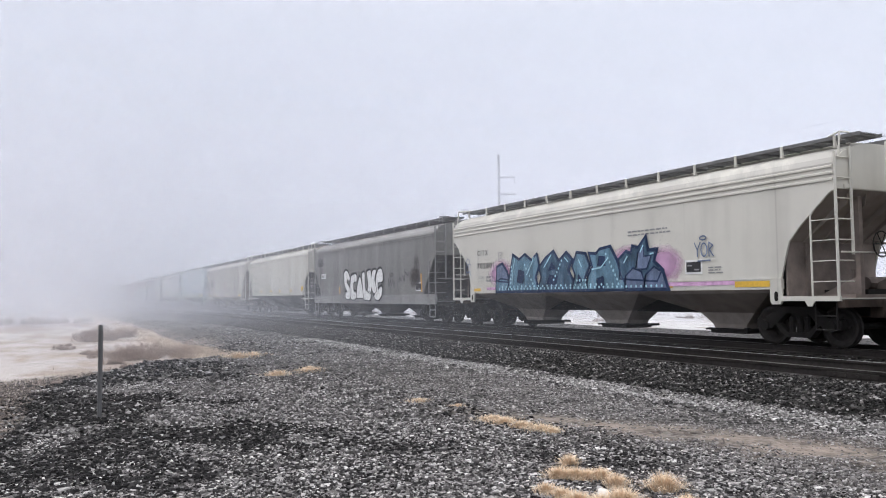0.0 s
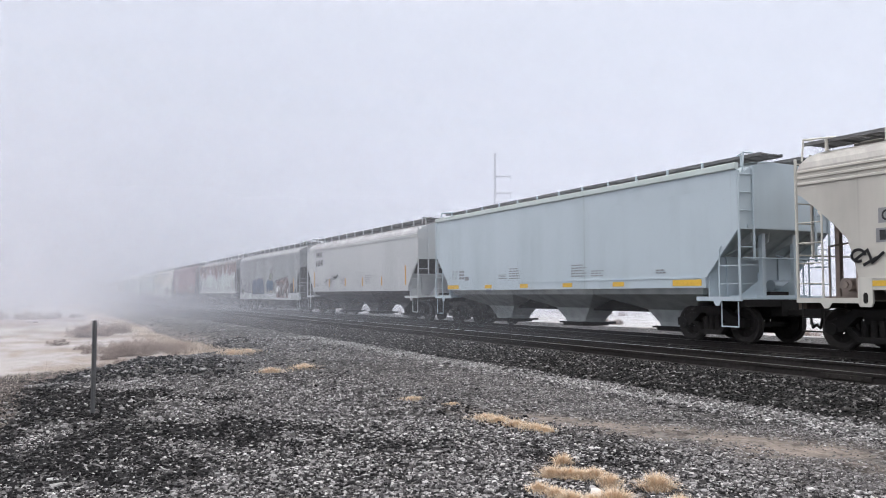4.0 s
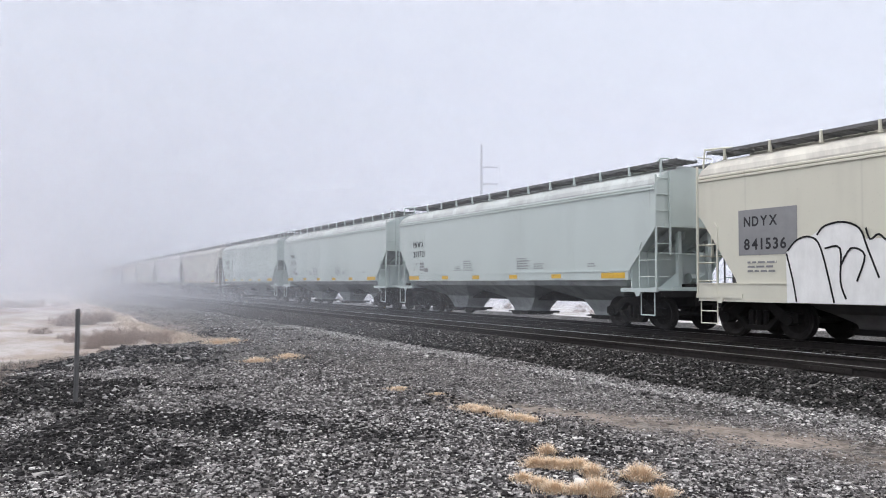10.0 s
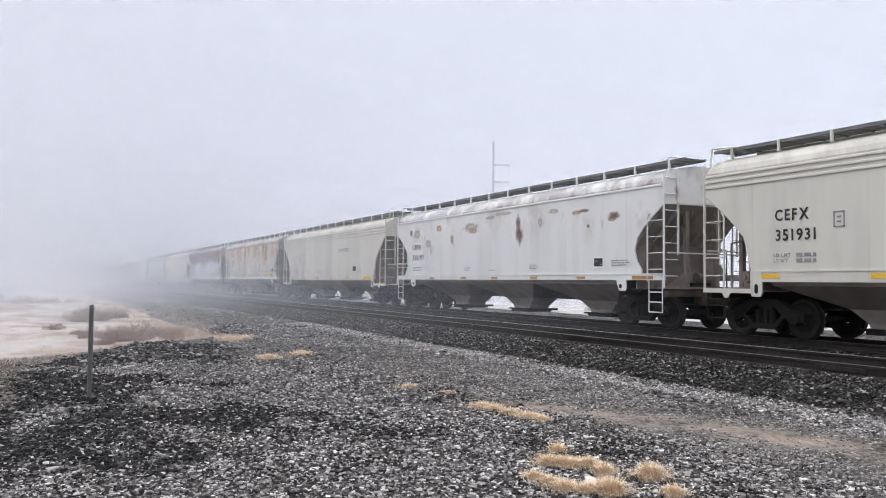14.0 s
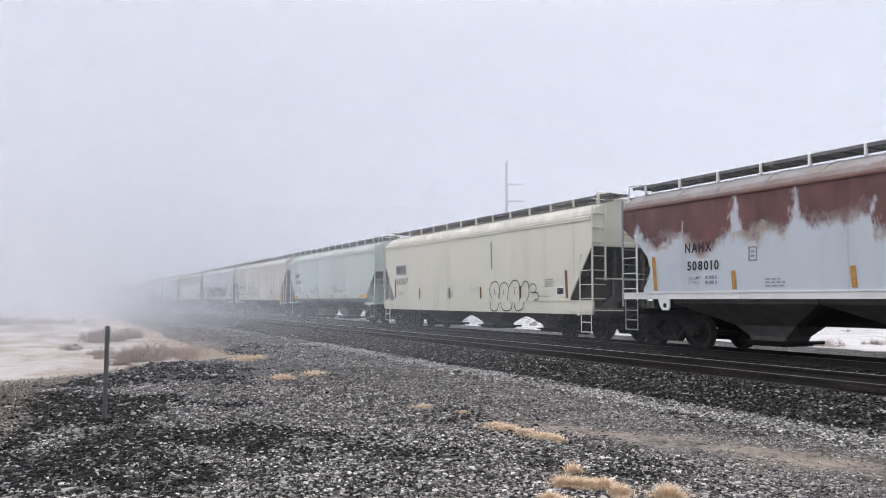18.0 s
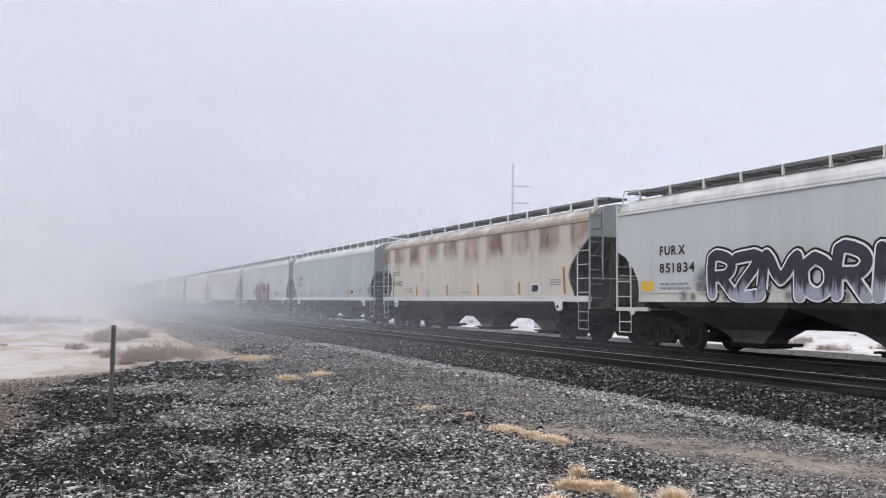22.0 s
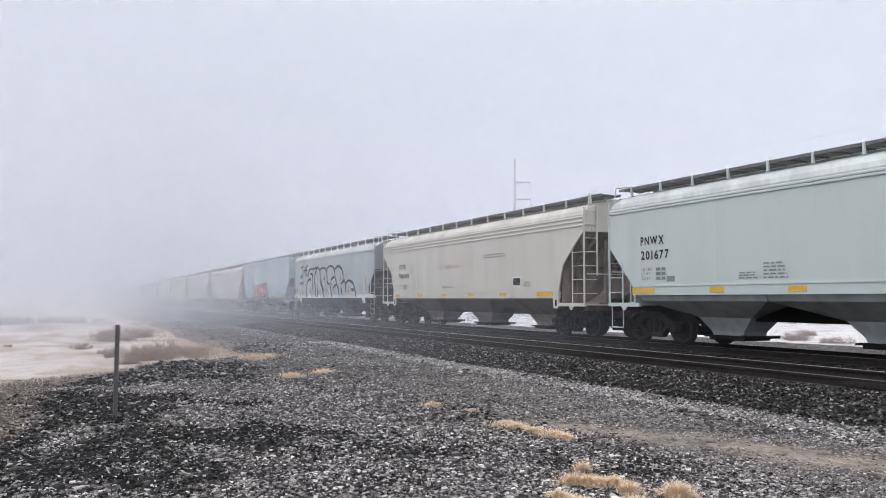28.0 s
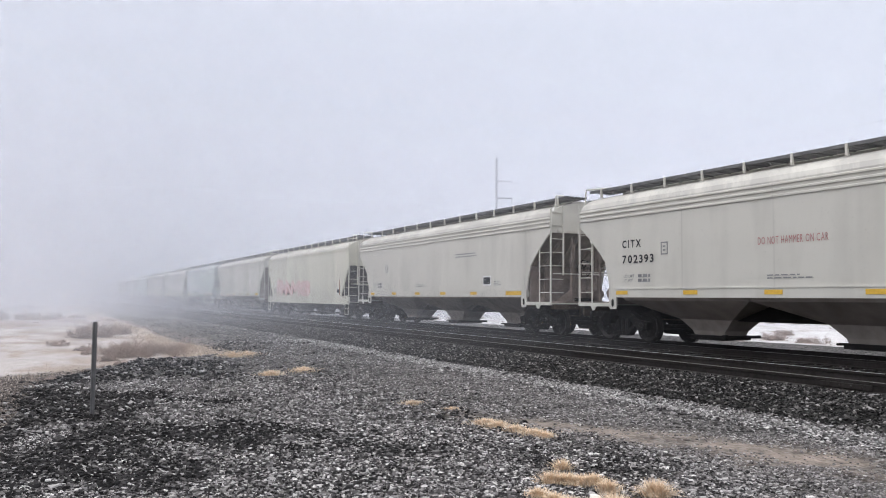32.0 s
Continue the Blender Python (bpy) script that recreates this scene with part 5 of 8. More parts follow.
# ---- graffiti ----
def mottled(name, one, two, third):
    """Faded paint in three tones that run into one another."""
    n = Nodes(name)
    n.shader(0.65).inputs["Specular IOR Level"].default_value = 0.2
    v = n.coords("Object", (1.0, 1.0, 0.8))
    c = n.mix(n.range(n.noise(v, 3.0, 5.0, 0.7), 0.44, 0.56), one, two)
    return n.base(n.mix(n.range(n.noise(n.coords(), 4.5, 4.0, 0.7), 0.56, 0.64), c, third))


def overspray(name, col, cover=0.85):
    """Spray mist: thin paint that fades out towards the rim of its patch."""
    n = Nodes(name)
    c = n.add("ShaderNodeTexCoord")
    sep = n.add("ShaderNodeSeparateXYZ")
    n.link(c.outputs["Generated"], sep.inputs[0])
    dx = n.math("MULTIPLY", n.math("SUBTRACT", sep.outputs["X"], 0.5), 2.0)
    dz = n.math("MULTIPLY", n.math("SUBTRACT", sep.outputs["Z"], 0.5), 2.0)
    r = n.math("SQRT", n.math("ADD", n.math("MULTIPLY", dx, dx), n.math("MULTIPLY", dz, dz)))
    r = n.math("MULTIPLY_ADD", n.noise(n.coords(), 2.5, 4.0), 0.5, r)
    n.shader(0.7)
    n.base(n.mix(n.noise(n.coords(), 8.0), shade(col, 0.85), shade(col, 1.1)))
    n.link(n.range(r, 1.15, 0.40, 0.0, cover), n.bsdf.inputs["Alpha"])
    return n.m


def spray(name, col, uneven=0.3):
    """Sprayed paint: passes of the can overlap, thin spots show the dull steel below."""
    n = Nodes(name)
    n.shader(0.65).inputs["Specular IOR Level"].default_value = 0.2
    v = n.coords("Object", (1.0, 1.0, 0.45))
    passes = n.noise(v, 3.2, 4.0, 0.65)
    fine = n.noise(n.coords(), 22.0, 4.0, 0.7)
    c = n.mix(n.range(passes, 0.32, 0.68), shade(col, 1 - uneven), shade(col, 1 + uneven))
    thin = n.math("MULTIPLY", n.range(n.math("MULTIPLY_ADD", fine, 0.5, n.math("MULTIPLY", passes, 0.5)), 0.55, 0.68), uneven * 1.2)
    return n.base(n.mix(thin, c, (0.30, 0.30, 0.30)))


G_BLACK, G_WHITE, G_BLUE, G_NAVY, G_SKY = spray("black_spray", (0.017, 0.017, 0.019), 0.15), spray("white_spray", (0.78, 0.78, 0.775), 0.08), spray("blue_spray", (0.06, 0.115, 0.18), 0.5), spray("navy_spray", (0.02, 0.04, 0.10)), spray("light_blue_spray", (0.35, 0.58, 0.70))
G_TEAL, G_PINK, G_MAROON, G_CYAN, G_ROSE, G_SLATE = spray("teal_spray", (0.115, 0.215, 0.30), 0.4), spray("pink_spray", (0.60, 0.36, 0.56)), spray("maroon_spray", (0.13, 0.026, 0.038)), spray("cyan_spray", (0.30, 0.58, 0.62)), spray("rose_spray", (0.66, 0.38, 0.38)), spray("slate_blue_spray", (0.13, 0.17, 0.27))
G_SKIN = spray("pale_pink_spray", (0.55, 0.42, 0.44), 0.15)
G_STEEL = spray("steel_blue_spray", (0.075, 0.11, 0.17), 0.75)
G_MOTTLE = mottled("faded_red_and_white_spray", (0.33, 0.31, 0.31), (0.22, 0.13, 0.125), (0.17, 0.15, 0.155))
M_GREY = overspray("grey_mist", (0.22, 0.22, 0.23), 0.7)
M_RUST = overspray("rust_bloom", (0.06, 0.042, 0.036), 0.6)
M_PINK, M_GREEN, M_CYAN, M_ROSE = overspray("pink_mist", (0.60, 0.36, 0.56)), overspray("green_mist", (0.36, 0.42, 0.35), 0.6), overspray("cyan_mist", (0.36, 0.55, 0.58)), overspray("rose_mist", (0.60, 0.36, 0.38))
haze(0, 2.7, 1.36, 2.1, 1.3, M_PINK, 3)
haze(0, 9.9, 1.60, 1.9, 1.15, M_PINK, 4)
haze(0, 11.2, 1.36, 2.0, 1.30, M_PINK, 5)
bar(cars[0], "graffiti_band", 2.7, 1.42, 12.0, 0.10, G_PINK, 0.022)
CROWN = (
    (((0.05, 0.40), (0.08, 0.95), (0.45, 1.08), (0.78, 0.75), (0.95, 0.35)), ()),
    (((0.0, 0.0), (0.02, 0.38), (0.35, 0.50), (0.85, 0.45), (1.0, 0.0)), ()),
    (((0.80, 0.0), (0.98, 0.60), (1.20, 1.38), (1.60, 1.18), (1.98, 1.36), (2.40, 1.12), (2.72, 1.34), (2.86, 0.90), (2.62, 0.50), (2.80, 0.0)), (((1.50, 0.35), (1.58, 0.80), (1.95, 0.72), (1.85, 0.30)),)),
    (((2.75, 0.0), (3.00, 0.50), (2.86, 0.85), (3.25, 1.16), (3.70, 1.38), (4.00, 1.02), (4.42, 1.30), (4.72, 1.05), (4.50, 0.70), (4.78, 0.30), (4.72, 0.0)), (((3.35, 0.25), (3.50, 0.55), (3.95, 0.48), (3.85, 0.22)), ((3.45, 0.72), (3.62, 0.98), (3.85, 0.78)))),
    (((4.70, 0.0), (4.90, 0.50), (4.75, 0.82), (4.98, 1.26), (5.42, 1.20), (5.62, 0.80), (5.38, 0.42), (5.55, 0.0)), (((5.00, 0.22), (5.08, 0.52), (5.28, 0.30)),)),
    (((5.45, 0.0), (5.55, 0.45), (5.78, 0.75), (5.62, 1.20), (5.95, 1.16), (6.12, 1.30), (6.62, 1.36), (6.92, 0.90), (7.12, 0.40), (7.40, 0.0)), (((5.98, 0.0), (6.00, 0.35), (6.30, 0.42), (6.35, 0.0)), ((6.05, 0.80), (6.12, 1.08), (6.38, 1.05), (6.40, 0.78)))),
)
CROWN = tuple((tuple((a, b * 0.92) for a, b in ring), tuple(tuple((a, b * 0.92) for a, b in gap) for gap in holes)) for ring, holes in CROWN)
piece(0, 3.43, 1.36, CROWN, (G_SLATE, G_TEAL, G_TEAL, G_BLUE, G_TEAL, G_TEAL), G_NAVY, G_NAVY, 0.055, 0.13, hole=G_NAVY)
STAR = (
    (((7.05, 0.30), (7.0, 0.85), (7.32, 1.06), (7.55, 1.0), (7.60, 1.20), (7.85, 1.14), (8.16, 1.43), (8.24, 1.05), (8.58, 1.06), (8.46, 0.75), (8.80, 0.50), (8.60, 0.20)), (((7.75, 0.55), (7.85, 1.0), (8.08, 1.25), (8.10, 0.90), (8.40, 0.92), (8.20, 0.55)),)),
    (((7.25, 0.0), (7.30, 0.38), (7.62, 0.60), (7.98, 0.48), (8.15, 0.0)), ()),
    (((8.05, 0.0), (8.15, 0.40), (8.48, 0.60), (8.82, 0.45), (9.0, 0.0)), ()),
)
piece(0, 3.43, 1.36, STAR, (G_BLUE, G_SLATE, G_SLATE), G_NAVY, G_NAVY, 0.055, 0.13, hole=G_SLATE)
line_tag(0, 3.43, 1.36, ([(1.15, 0.25), (1.22, 0.75), (1.36, 1.15)], [(2.1, 0.55), (2.45, 0.95), (2.55, 1.15)], [(3.15, 0.75), (3.62, 1.18)], [(4.35, 1.05), (4.55, 0.9)], [(5.10, 0.95), (5.25, 0.7)], [(5.75, 0.62), (6.2, 0.66), (6.5, 0.9)], [(7.25, 0.75), (7.42, 0.95)], [(7.95, 1.02), (8.08, 1.22)], [(8.35, 0.95), (8.5, 0.98)]), 0.045, G_SKY, 0.066)
dots(0, 3.43, 1.36, (((1.05, 0.15), (1.15, 0.85), 6), ((2.0, 0.9), (2.5, 0.25), 6), ((3.75, 0.35), (4.2, 0.95), 6), ((5.0, 0.3), (5.45, 0.3), 4), ((6.45, 1.05), (6.95, 0.3), 7), ((0.3, 0.08), (8.8, 0.08), 42), ((0.5, 0.16), (7.0, 0.16), 26)), 0.042, G_SKY)
line_tag(0, 1.05, 2.0, (arc(0.2, 0.55, 0.13, 0.11, 0, 360), arc(0.18, 0.25, 0.16, 0.14, 30, 330), arc(0.35, 0.3, 0.1, 0.16, 0, 300), bent_line([(0.05, 0.05), (0.25, 0.15), (0.45, 0.0)])), 0.03, G_SLATE)
line_tag(0, 13.36, 2.12, (arc(0.35, 0.5, 0.11, 0.05, 0, 360), [(0.05, 0.40), (0.15, 0.2), (0.26, 0.40)], [(0.15, 0.2), (0.15, 0.02)], arc(0.38, 0.2, 0.1, 0.17, 0, 360), [(0.55, 0.02), (0.55, 0.38), (0.68, 0.3), (0.56, 0.2), (0.70, 0.02)], [(0.15, -0.08), (0.6, -0.07)]), 0.035, G_SLATE)
FAT = (
    (((0.0, 1.25), (0.06, 1.50), (0.35, 1.62), (0.70, 1.50), (0.95, 1.22), (0.88, 1.02), (0.60, 1.12), (0.46, 0.98), (0.95, 0.66), (1.06, 0.36), (0.90, 0.08), (0.55, 0.02), (0.24, 0.18), (0.30, 0.46), (0.55, 0.42), (0.10, 0.85)), ()),
    (((1.10, 1.20), (1.25, 1.32), (1.95, 1.38), (2.0, 1.0), (1.60, 0.95), (1.52, 0.62), (1.70, 0.45), (1.95, 0.40), (1.90, 0.10), (1.40, 0.0), (1.06, 0.15), (1.0, 0.60)), ()),
    (((1.98, 0.10), (2.05, 0.60), (2.45, 1.22), (2.70, 1.0), (2.92, 0.45), (3.05, 0.12)), ()),
    (((2.80, 1.38), (3.20, 1.43), (3.25, 0.75), (3.50, 0.46), (4.0, 0.42), (3.98, 0.0), (3.10, 0.02), (3.02, 0.20), (2.92, 0.60)), ()),
    (((3.50, 1.45), (4.05, 1.52), (4.10, 1.15), (4.36, 1.50), (4.80, 1.50), (4.60, 1.05), (4.76, 0.75), (4.95, 0.50), (4.70, 0.35), (4.35, 0.40), (4.20, 0.65), (4.05, 0.35), (3.60, 0.45), (3.70, 0.80)), ()),
    (((4.50, 0.20), (4.75, 0.02), (5.10, 0.0), (5.45, 0.15), (5.62, 0.36), (5.60, 0.66), (5.28, 0.62), (5.12, 0.50), (5.06, 0.85), (5.65, 0.90), (5.70, 1.30), (5.50, 1.55), (5.15, 1.52), (4.85, 1.25), (4.74, 0.80), (4.86, 0.48)), ()),
)
piece(1, 5.45, 1.04, FAT, G_WHITE, G_BLACK, G_BLACK, 0.03, 0.07, (-0.09, 0.07, G_BLACK), bend=3)
line_tag(1, 11.75, 1.62, (arc(0.45, 0.62, 0.22, 0.07, 0, 360), bent_line([(0.0, 0.05), (0.1, 0.45), (0.2, 0.1), (0.35, 0.4), (0.45, 0.1), (0.6, 0.42), (0.7, 0.05), (0.85, 0.35)]), bent_line([(1.3, 0.25), (1.45, 0.5), (1.6, 0.3), (1.75, 0.55), (1.95, 0.3), (2.1, 0.7), (2.3, 0.55), (2.5, 0.72)]), [(1.9, 0.3), (2.0, 0.85)]), 0.04, G_BLACK)
haze(1, 14.1, 1.45, 1.5, 1.25, M_RUST, 6)
haze(1, 14.6, 1.35, 0.9, 1.9, M_RUST, 7)
petals = [bent_line([(0.75, 0.75), (0.75 + 0.42 * math.cos(a) - 0.10 * math.sin(a), 0.75 + 0.34 * math.sin(a) + 0.08 * math.cos(a)), (0.75 + 0.62 * math.cos(a), 0.75 + 0.48 * math.sin(a)), (0.75 + 0.42 * math.cos(a) + 0.10 * math.sin(a), 0.75 + 0.34 * math.sin(a) - 0.08 * math.cos(a)), (0.75, 0.75)], 3) for a in (0.15, 0.85, 1.6, 2.3, 3.0)]
line_tag(1, 0.45, 2.35, petals + [bent_line([(0.75, 0.75), (0.95, 0.3), (1.0, -0.2)]), bent_line([(0.72, 0.75), (0.68, 0.35), (0.8, -0.1)])], 0.06, G_BLACK)
ARCH = ((0.0, 0.0), (0.02, 0.70), (0.16, 1.0), (0.48, 1.06), (0.72, 0.82), (0.86, 0.0))
arches = [(tuple((0.64 * i + (a + lean * b) * wide, b * k) for a, b in ARCH), ()) for i, (wide, k, lean) in enumerate(((1.15, 0.92, 0.0), (0.80, 1.0, 0.05), (1.05, 0.98, 0.0), (0.85, 1.10, -0.1), (1.2, 1.02, -0.05)))]
piece(6, 4.35, 1.30, arches, G_STEEL, G_NAVY, None, 0.06, bend=3)
line_tag(6, 4.35, 1.30, ([(0.35, 0.75), (0.42, 0.0)], [(1.0, 0.8), (1.1, 0.05)], [(1.7, 0.7), (1.72, 0.3), (1.85, 0.0)], [(2.35, 0.85), (2.45, 0.1)], [(2.95, 0.8), (3.3, 0.35), (3.55, 0.2)]), 0.07, G_NAVY, 0.066)
haze(6, 9.1, 2.1, 1.5, 0.8, M_GREEN, 8)
throw_up(6, "RS", 8.75, 1.42, 1.8, 0.82, G_BLUE, G_NAVY, 6, None, 0.30, 0.03, 9)
M_RED = overspray("worn_red_mist", (0.17, 0.07, 0.065), 0.95)
M_PALE = overspray("worn_white_mist", (0.50, 0.465, 0.46), 0.95)
part("graffiti_fill", Mesh().poly([(a, 0, b) for a, b in ((0.1, 0.0), (0.08, 1.12), (0.5, 1.18), (1.7, 1.28), (3.0, 1.36), (3.15, 1.0), (2.95, 0.4), (3.05, 0.0))]), G_MOTTLE, cars[6], "", pose(11.3, -HALF - 0.0285, 0.98))
for k, (a, b, w, h) in enumerate(((0.1, 0.1, 1.2, 1.2), (0.9, 0.0, 1.1, 1.1), (1.6, 0.3, 1.0, 1.0), (2.3, 0.0, 0.9, 1.2))):
    haze(6, 11.3 + a, 0.98 + b, w * 1.25, h * 1.1, M_PALE, k).location.y -= 0.004 + 0.0005 * k
for k, (a, b, w, h) in enumerate(((0.45, 0.75, 0.8, 0.5), (0.3, 0.0, 0.9, 0.45), (1.15, 0.15, 0.6, 0.9), (1.55, 0.8, 0.9, 0.5), (2.1, 0.2, 0.8, 0.7), (2.6, 0.5, 0.6, 0.8))):
    haze(6, 11.3 + a, 0.98 + b, w, h, M_RED, k).location.y -= 0.008 + 0.0005 * k
bar(cars[6], "paint_patch", 14.80, 1.32, 0.74, 0.62, G_BLACK, 0.030, "black painted square")
line_tag(6, 14.80, 1.36, ([(0.1, 0.4), (0.3, 0.42)], [(0.36, 0.40), (0.6, 0.44)], [(0.12, 0.24), (0.62, 0.26)], [(0.15, 0.12), (0.4, 0.1)]), 0.035, FADED, 0.040)
line_tag(6, 11.3, 0.98, [bent_line(q) for q in (((0.1, 0.0), (0.12, 0.7), (0.0, 1.15), (0.5, 1.22)), ((0.5, 1.22), (1.6, 1.32), (3.05, 1.42)), ((1.0, 1.2), (1.1, 0.7), (1.05, 0.05)), ((1.5, 0.9), (1.62, 0.55), (1.85, 0.95)), ((1.9, 1.3), (2.0, 0.95), (2.25, 0.85)), ((2.4, 0.2), (2.5, 1.0), (2.75, 1.25)), ((2.85, 0.1), (2.8, 0.8), (3.05, 0.9)), ((0.12, 1.1), (0.5, 0.95), (0.9, 1.05)), ((1.2, 0.1), (1.5, 0.4), (1.45, 0.8)), ((1.75, 0.1), (1.9, 0.5), (2.2, 0.3)), ((0.3, 0.28), (0.65, 0.22), (0.95, 0.3)))], 0.06, G_BLACK, 0.055)
STAR5 = [(math.sin(i * math.pi / 5) * (0.36 if i % 2 == 0 else 0.15), math.cos(i * math.pi / 5) * (0.36 if i % 2 == 0 else 0.15)) for i in range(10)]
part("graffiti_fill", Mesh().poly([(x, 0, z) for x, z in STAR5]), G_WHITE, cars[6], "", pose(11.75, -HALF - 0.070, 1.60))
line_tag(6, 2.0, 0.93, ([(0.0, 0.0), (0.02, 0.26), (0.2, 0.24)], [(0.02, 0.13), (0.15, 0.13)], bent_line([(0.5, 0.05), (0.7, 0.22), (0.9, 0.05), (1.1, 0.2), (1.4, 0.08)]), bent_line([(2.0, 0.08), (2.2, 0.22), (2.5, 0.1), (2.7, 0.2)])), 0.035, G_BLACK, 0.05)
line_tag(6, 6.2, 0.93, (bent_line([(0.0, 0.2), (0.1, 0.02), (0.25, 0.22), (0.3, 0.04)]), [(0.4, 0.02), (0.42, 0.25)], [(0.55, 0.03), (0.55, 0.24), (0.7, 0.03), (0.72, 0.25)], bent_line([(1.5, 0.1), (1.7, 0.25), (1.9, 0.05), (2.2, 0.2), (2.5, 0.1)])), 0.035, G_NAVY, 0.05)
small_print(6, ((10.3, 1.0, 1.0, 0.24, 3), (10.5, 1.5, 0.7, 0.08, 1)), G_BLACK)
line_tag(6, 2.6, 1.5, ([(0.2, 0.1), (0.3, 0.8), (0.35, 0.2)], [(0.6, 0.0), (0.62, 0.7)], [(0.5, 0.5), (0.9, 0.55)]), 0.05, G_BLACK)
# two white bubble-letter pieces whose lobes overlap, then black letters
for ring in (((0.08, 0.0), (0.06, 1.08), (0.32, 1.36), (0.68, 1.42), (1.02, 1.62), (1.43, 1.68), (1.8, 1.53), (1.94, 1.31), (2.43, 1.31), (2.77, 1.26), (3.2, 1.15), (3.36, 0.88), (3.2, 0.0)),
             ((3.82, 0.0), (3.62, 0.39), (3.5, 0.87), (3.57, 1.3), (3.88, 1.45), (4.35, 1.36), (4.62, 1.49), (4.86, 1.49), (5.07, 1.34), (5.45, 1.58), (5.72, 1.47), (5.85, 1.4), (6.1, 1.57), (6.57, 1.37), (6.63, 1.23), (7.27, 1.49), (7.53, 1.3), (7.29, 0.75), (7.54, 0.5), (7.46, 0.0))):
    part("graffiti_fill", Mesh().poly([(x, 0, max(z, 0.0)) for x, z in ring]), G_WHITE, cars[9], "", pose(2.5, -HALF - 0.030, 0.87))
LOBES = [[(0.08, 1.08), (0.24, 0.46), (0.32, 0.02)], [(0.11, 1.13), (0.35, 1.36), (0.68, 1.41), (0.93, 1.15), (1.22, 0.02)], [(0.84, 1.44), (1.02, 1.62), (1.43, 1.68), (1.8, 1.53), (1.97, 1.12), (2.2, 0.53)], [(1.02, 1.15), (1.37, 1.14), (1.37, 0.46), (1.49, 0.1)], [(1.37, 0.76), (1.61, 1.13), (1.91, 0.98), (1.73, 0.46)], [(1.94, 1.53), (2.03, 1.3), (2.21, 1.39), (2.41, 1.27), (2.52, 1.72)], [(2.4, 0.89), (2.43, 1.25), (2.71, 1.3), (2.99, 1.1), (3.36, 0.42)], [(2.54, 0.85), (2.82, 0.74), (3.04, 0.42)], [(3.04, 0.92), (3.08, 1.09), (3.29, 1.14), (3.44, 1.05)]]
LOBES2 = [[(4.02, 0.03), (3.67, 0.42), (3.5, 0.87), (3.57, 1.3), (3.88, 1.45), (4.35, 1.34), (4.43, 1.13)], [(4.43, 1.13), (4.4, 1.36), (4.62, 1.49), (4.86, 1.49), (5.09, 1.14)], [(5.09, 1.14), (5.11, 1.4), (5.45, 1.58), (5.72, 1.47), (5.87, 1.18)], [(5.83, 1.18), (5.82, 1.4), (6.1, 1.57), (6.57, 1.37), (6.5, 0.7), (6.66, 0.48)], [(4.13, 0.52), (4.15, 0.79), (4.62, 0.93), (4.94, 0.46)], [(4.85, 0.78), (5.04, 0.98), (5.31, 1.0), (5.62, 0.65)], [(5.66, 0.61), (5.71, 0.96), (6.22, 1.01), (6.53, 0.49), (6.58, 0.05)], [(6.55, 1.06), (6.87, 1.3), (7.08, 0.81), (6.9, 0.53), (6.55, 1.06)], [(6.95, 1.31), (7.27, 1.49), (7.53, 1.3), (7.17, 0.69), (7.51, 0.72)], [(7.17, 0.48), (7.4, 0.6), (7.58, 0.48)], [(4.13, 0.39), (4.51, 0.29), (4.51, 0.12)], [(5.26, 0.36), (5.44, 0.53)], [(5.92, 0.52), (5.96, 0.32)], [(7.05, 0.39), (7.16, 0.1)]]
line_tag(9, 2.5, 0.87, [bent_line(p) for p in LOBES], 0.042, G_BLACK, 0.036)
line_tag(9, 2.5, 0.87, [bent_line(p) for p in LOBES2], 0.047, G_BLACK, 0.036)
line_tag(9, 6.05, 1.80, [bent_line([(0.1, 0.1), (0.3, 0.4), (0.5, 0.1), (0.65, 0.45), (0.8, 0.1), (0.3, 0.0), (0.15, 0.3), (0.6, 0.35), (0.9, 0.2), (0.4, 0.15)])], 0.03, G_BLACK, 0.045)
stripes(9, ((4.75, 1.0), (7.3, 1.0)), 1.36, 0.46, OCHRE, 4)
BLOB = (
    (((0.0, 0.15), (0.04, 0.75), (0.34, 1.22), (0.60, 0.98), (0.82, 1.12), (1.06, 0.92), (1.10, 0.40), (1.0, 0.02), (0.30, 0.0)), (((0.40, 0.15), (0.44, 0.55), (0.50, 0.15)), ((0.72, 0.15), (0.74, 0.55), (0.80, 0.15)))),
    (((1.0, 0.30), (1.02, 0.92), (1.26, 1.20), (1.52, 1.05), (1.48, 0.70), (1.56, 0.35), (1.45, 0.0), (1.12, 0.02)), (((1.22, 0.35), (1.30, 0.52), (1.42, 0.35)),)),
    (((1.45, 0.35), (1.38, 0.95), (1.62, 1.26), (1.98, 1.15), (1.95, 0.75), (1.85, 0.30), (1.80, 0.0), (1.52, 0.02)), ()),
    (((1.85, 0.30), (1.92, 1.0), (2.16, 1.26), (2.44, 1.08), (2.36, 0.72), (2.44, 0.35), (2.34, 0.0), (1.98, 0.02)), (((2.06, 0.35), (2.16, 0.55), (2.28, 0.35)),)),
    (((2.34, 0.10), (2.36, 0.90), (2.55, 1.30), (2.88, 1.28), (3.10, 0.95), (2.92, 0.62), (3.14, 0.20), (2.95, 0.0), (2.50, 0.0)), (((2.64, 0.0), (2.66, 0.35), (2.76, 0.0)), ((2.62, 0.72), (2.70, 0.88), (2.80, 0.74)))),
    (((2.98, 0.78), (3.02, 1.02), (3.28, 1.12), (3.50, 0.90), (3.46, 0.62), (3.30, 0.52), (3.30, 0.74)), ()),
)
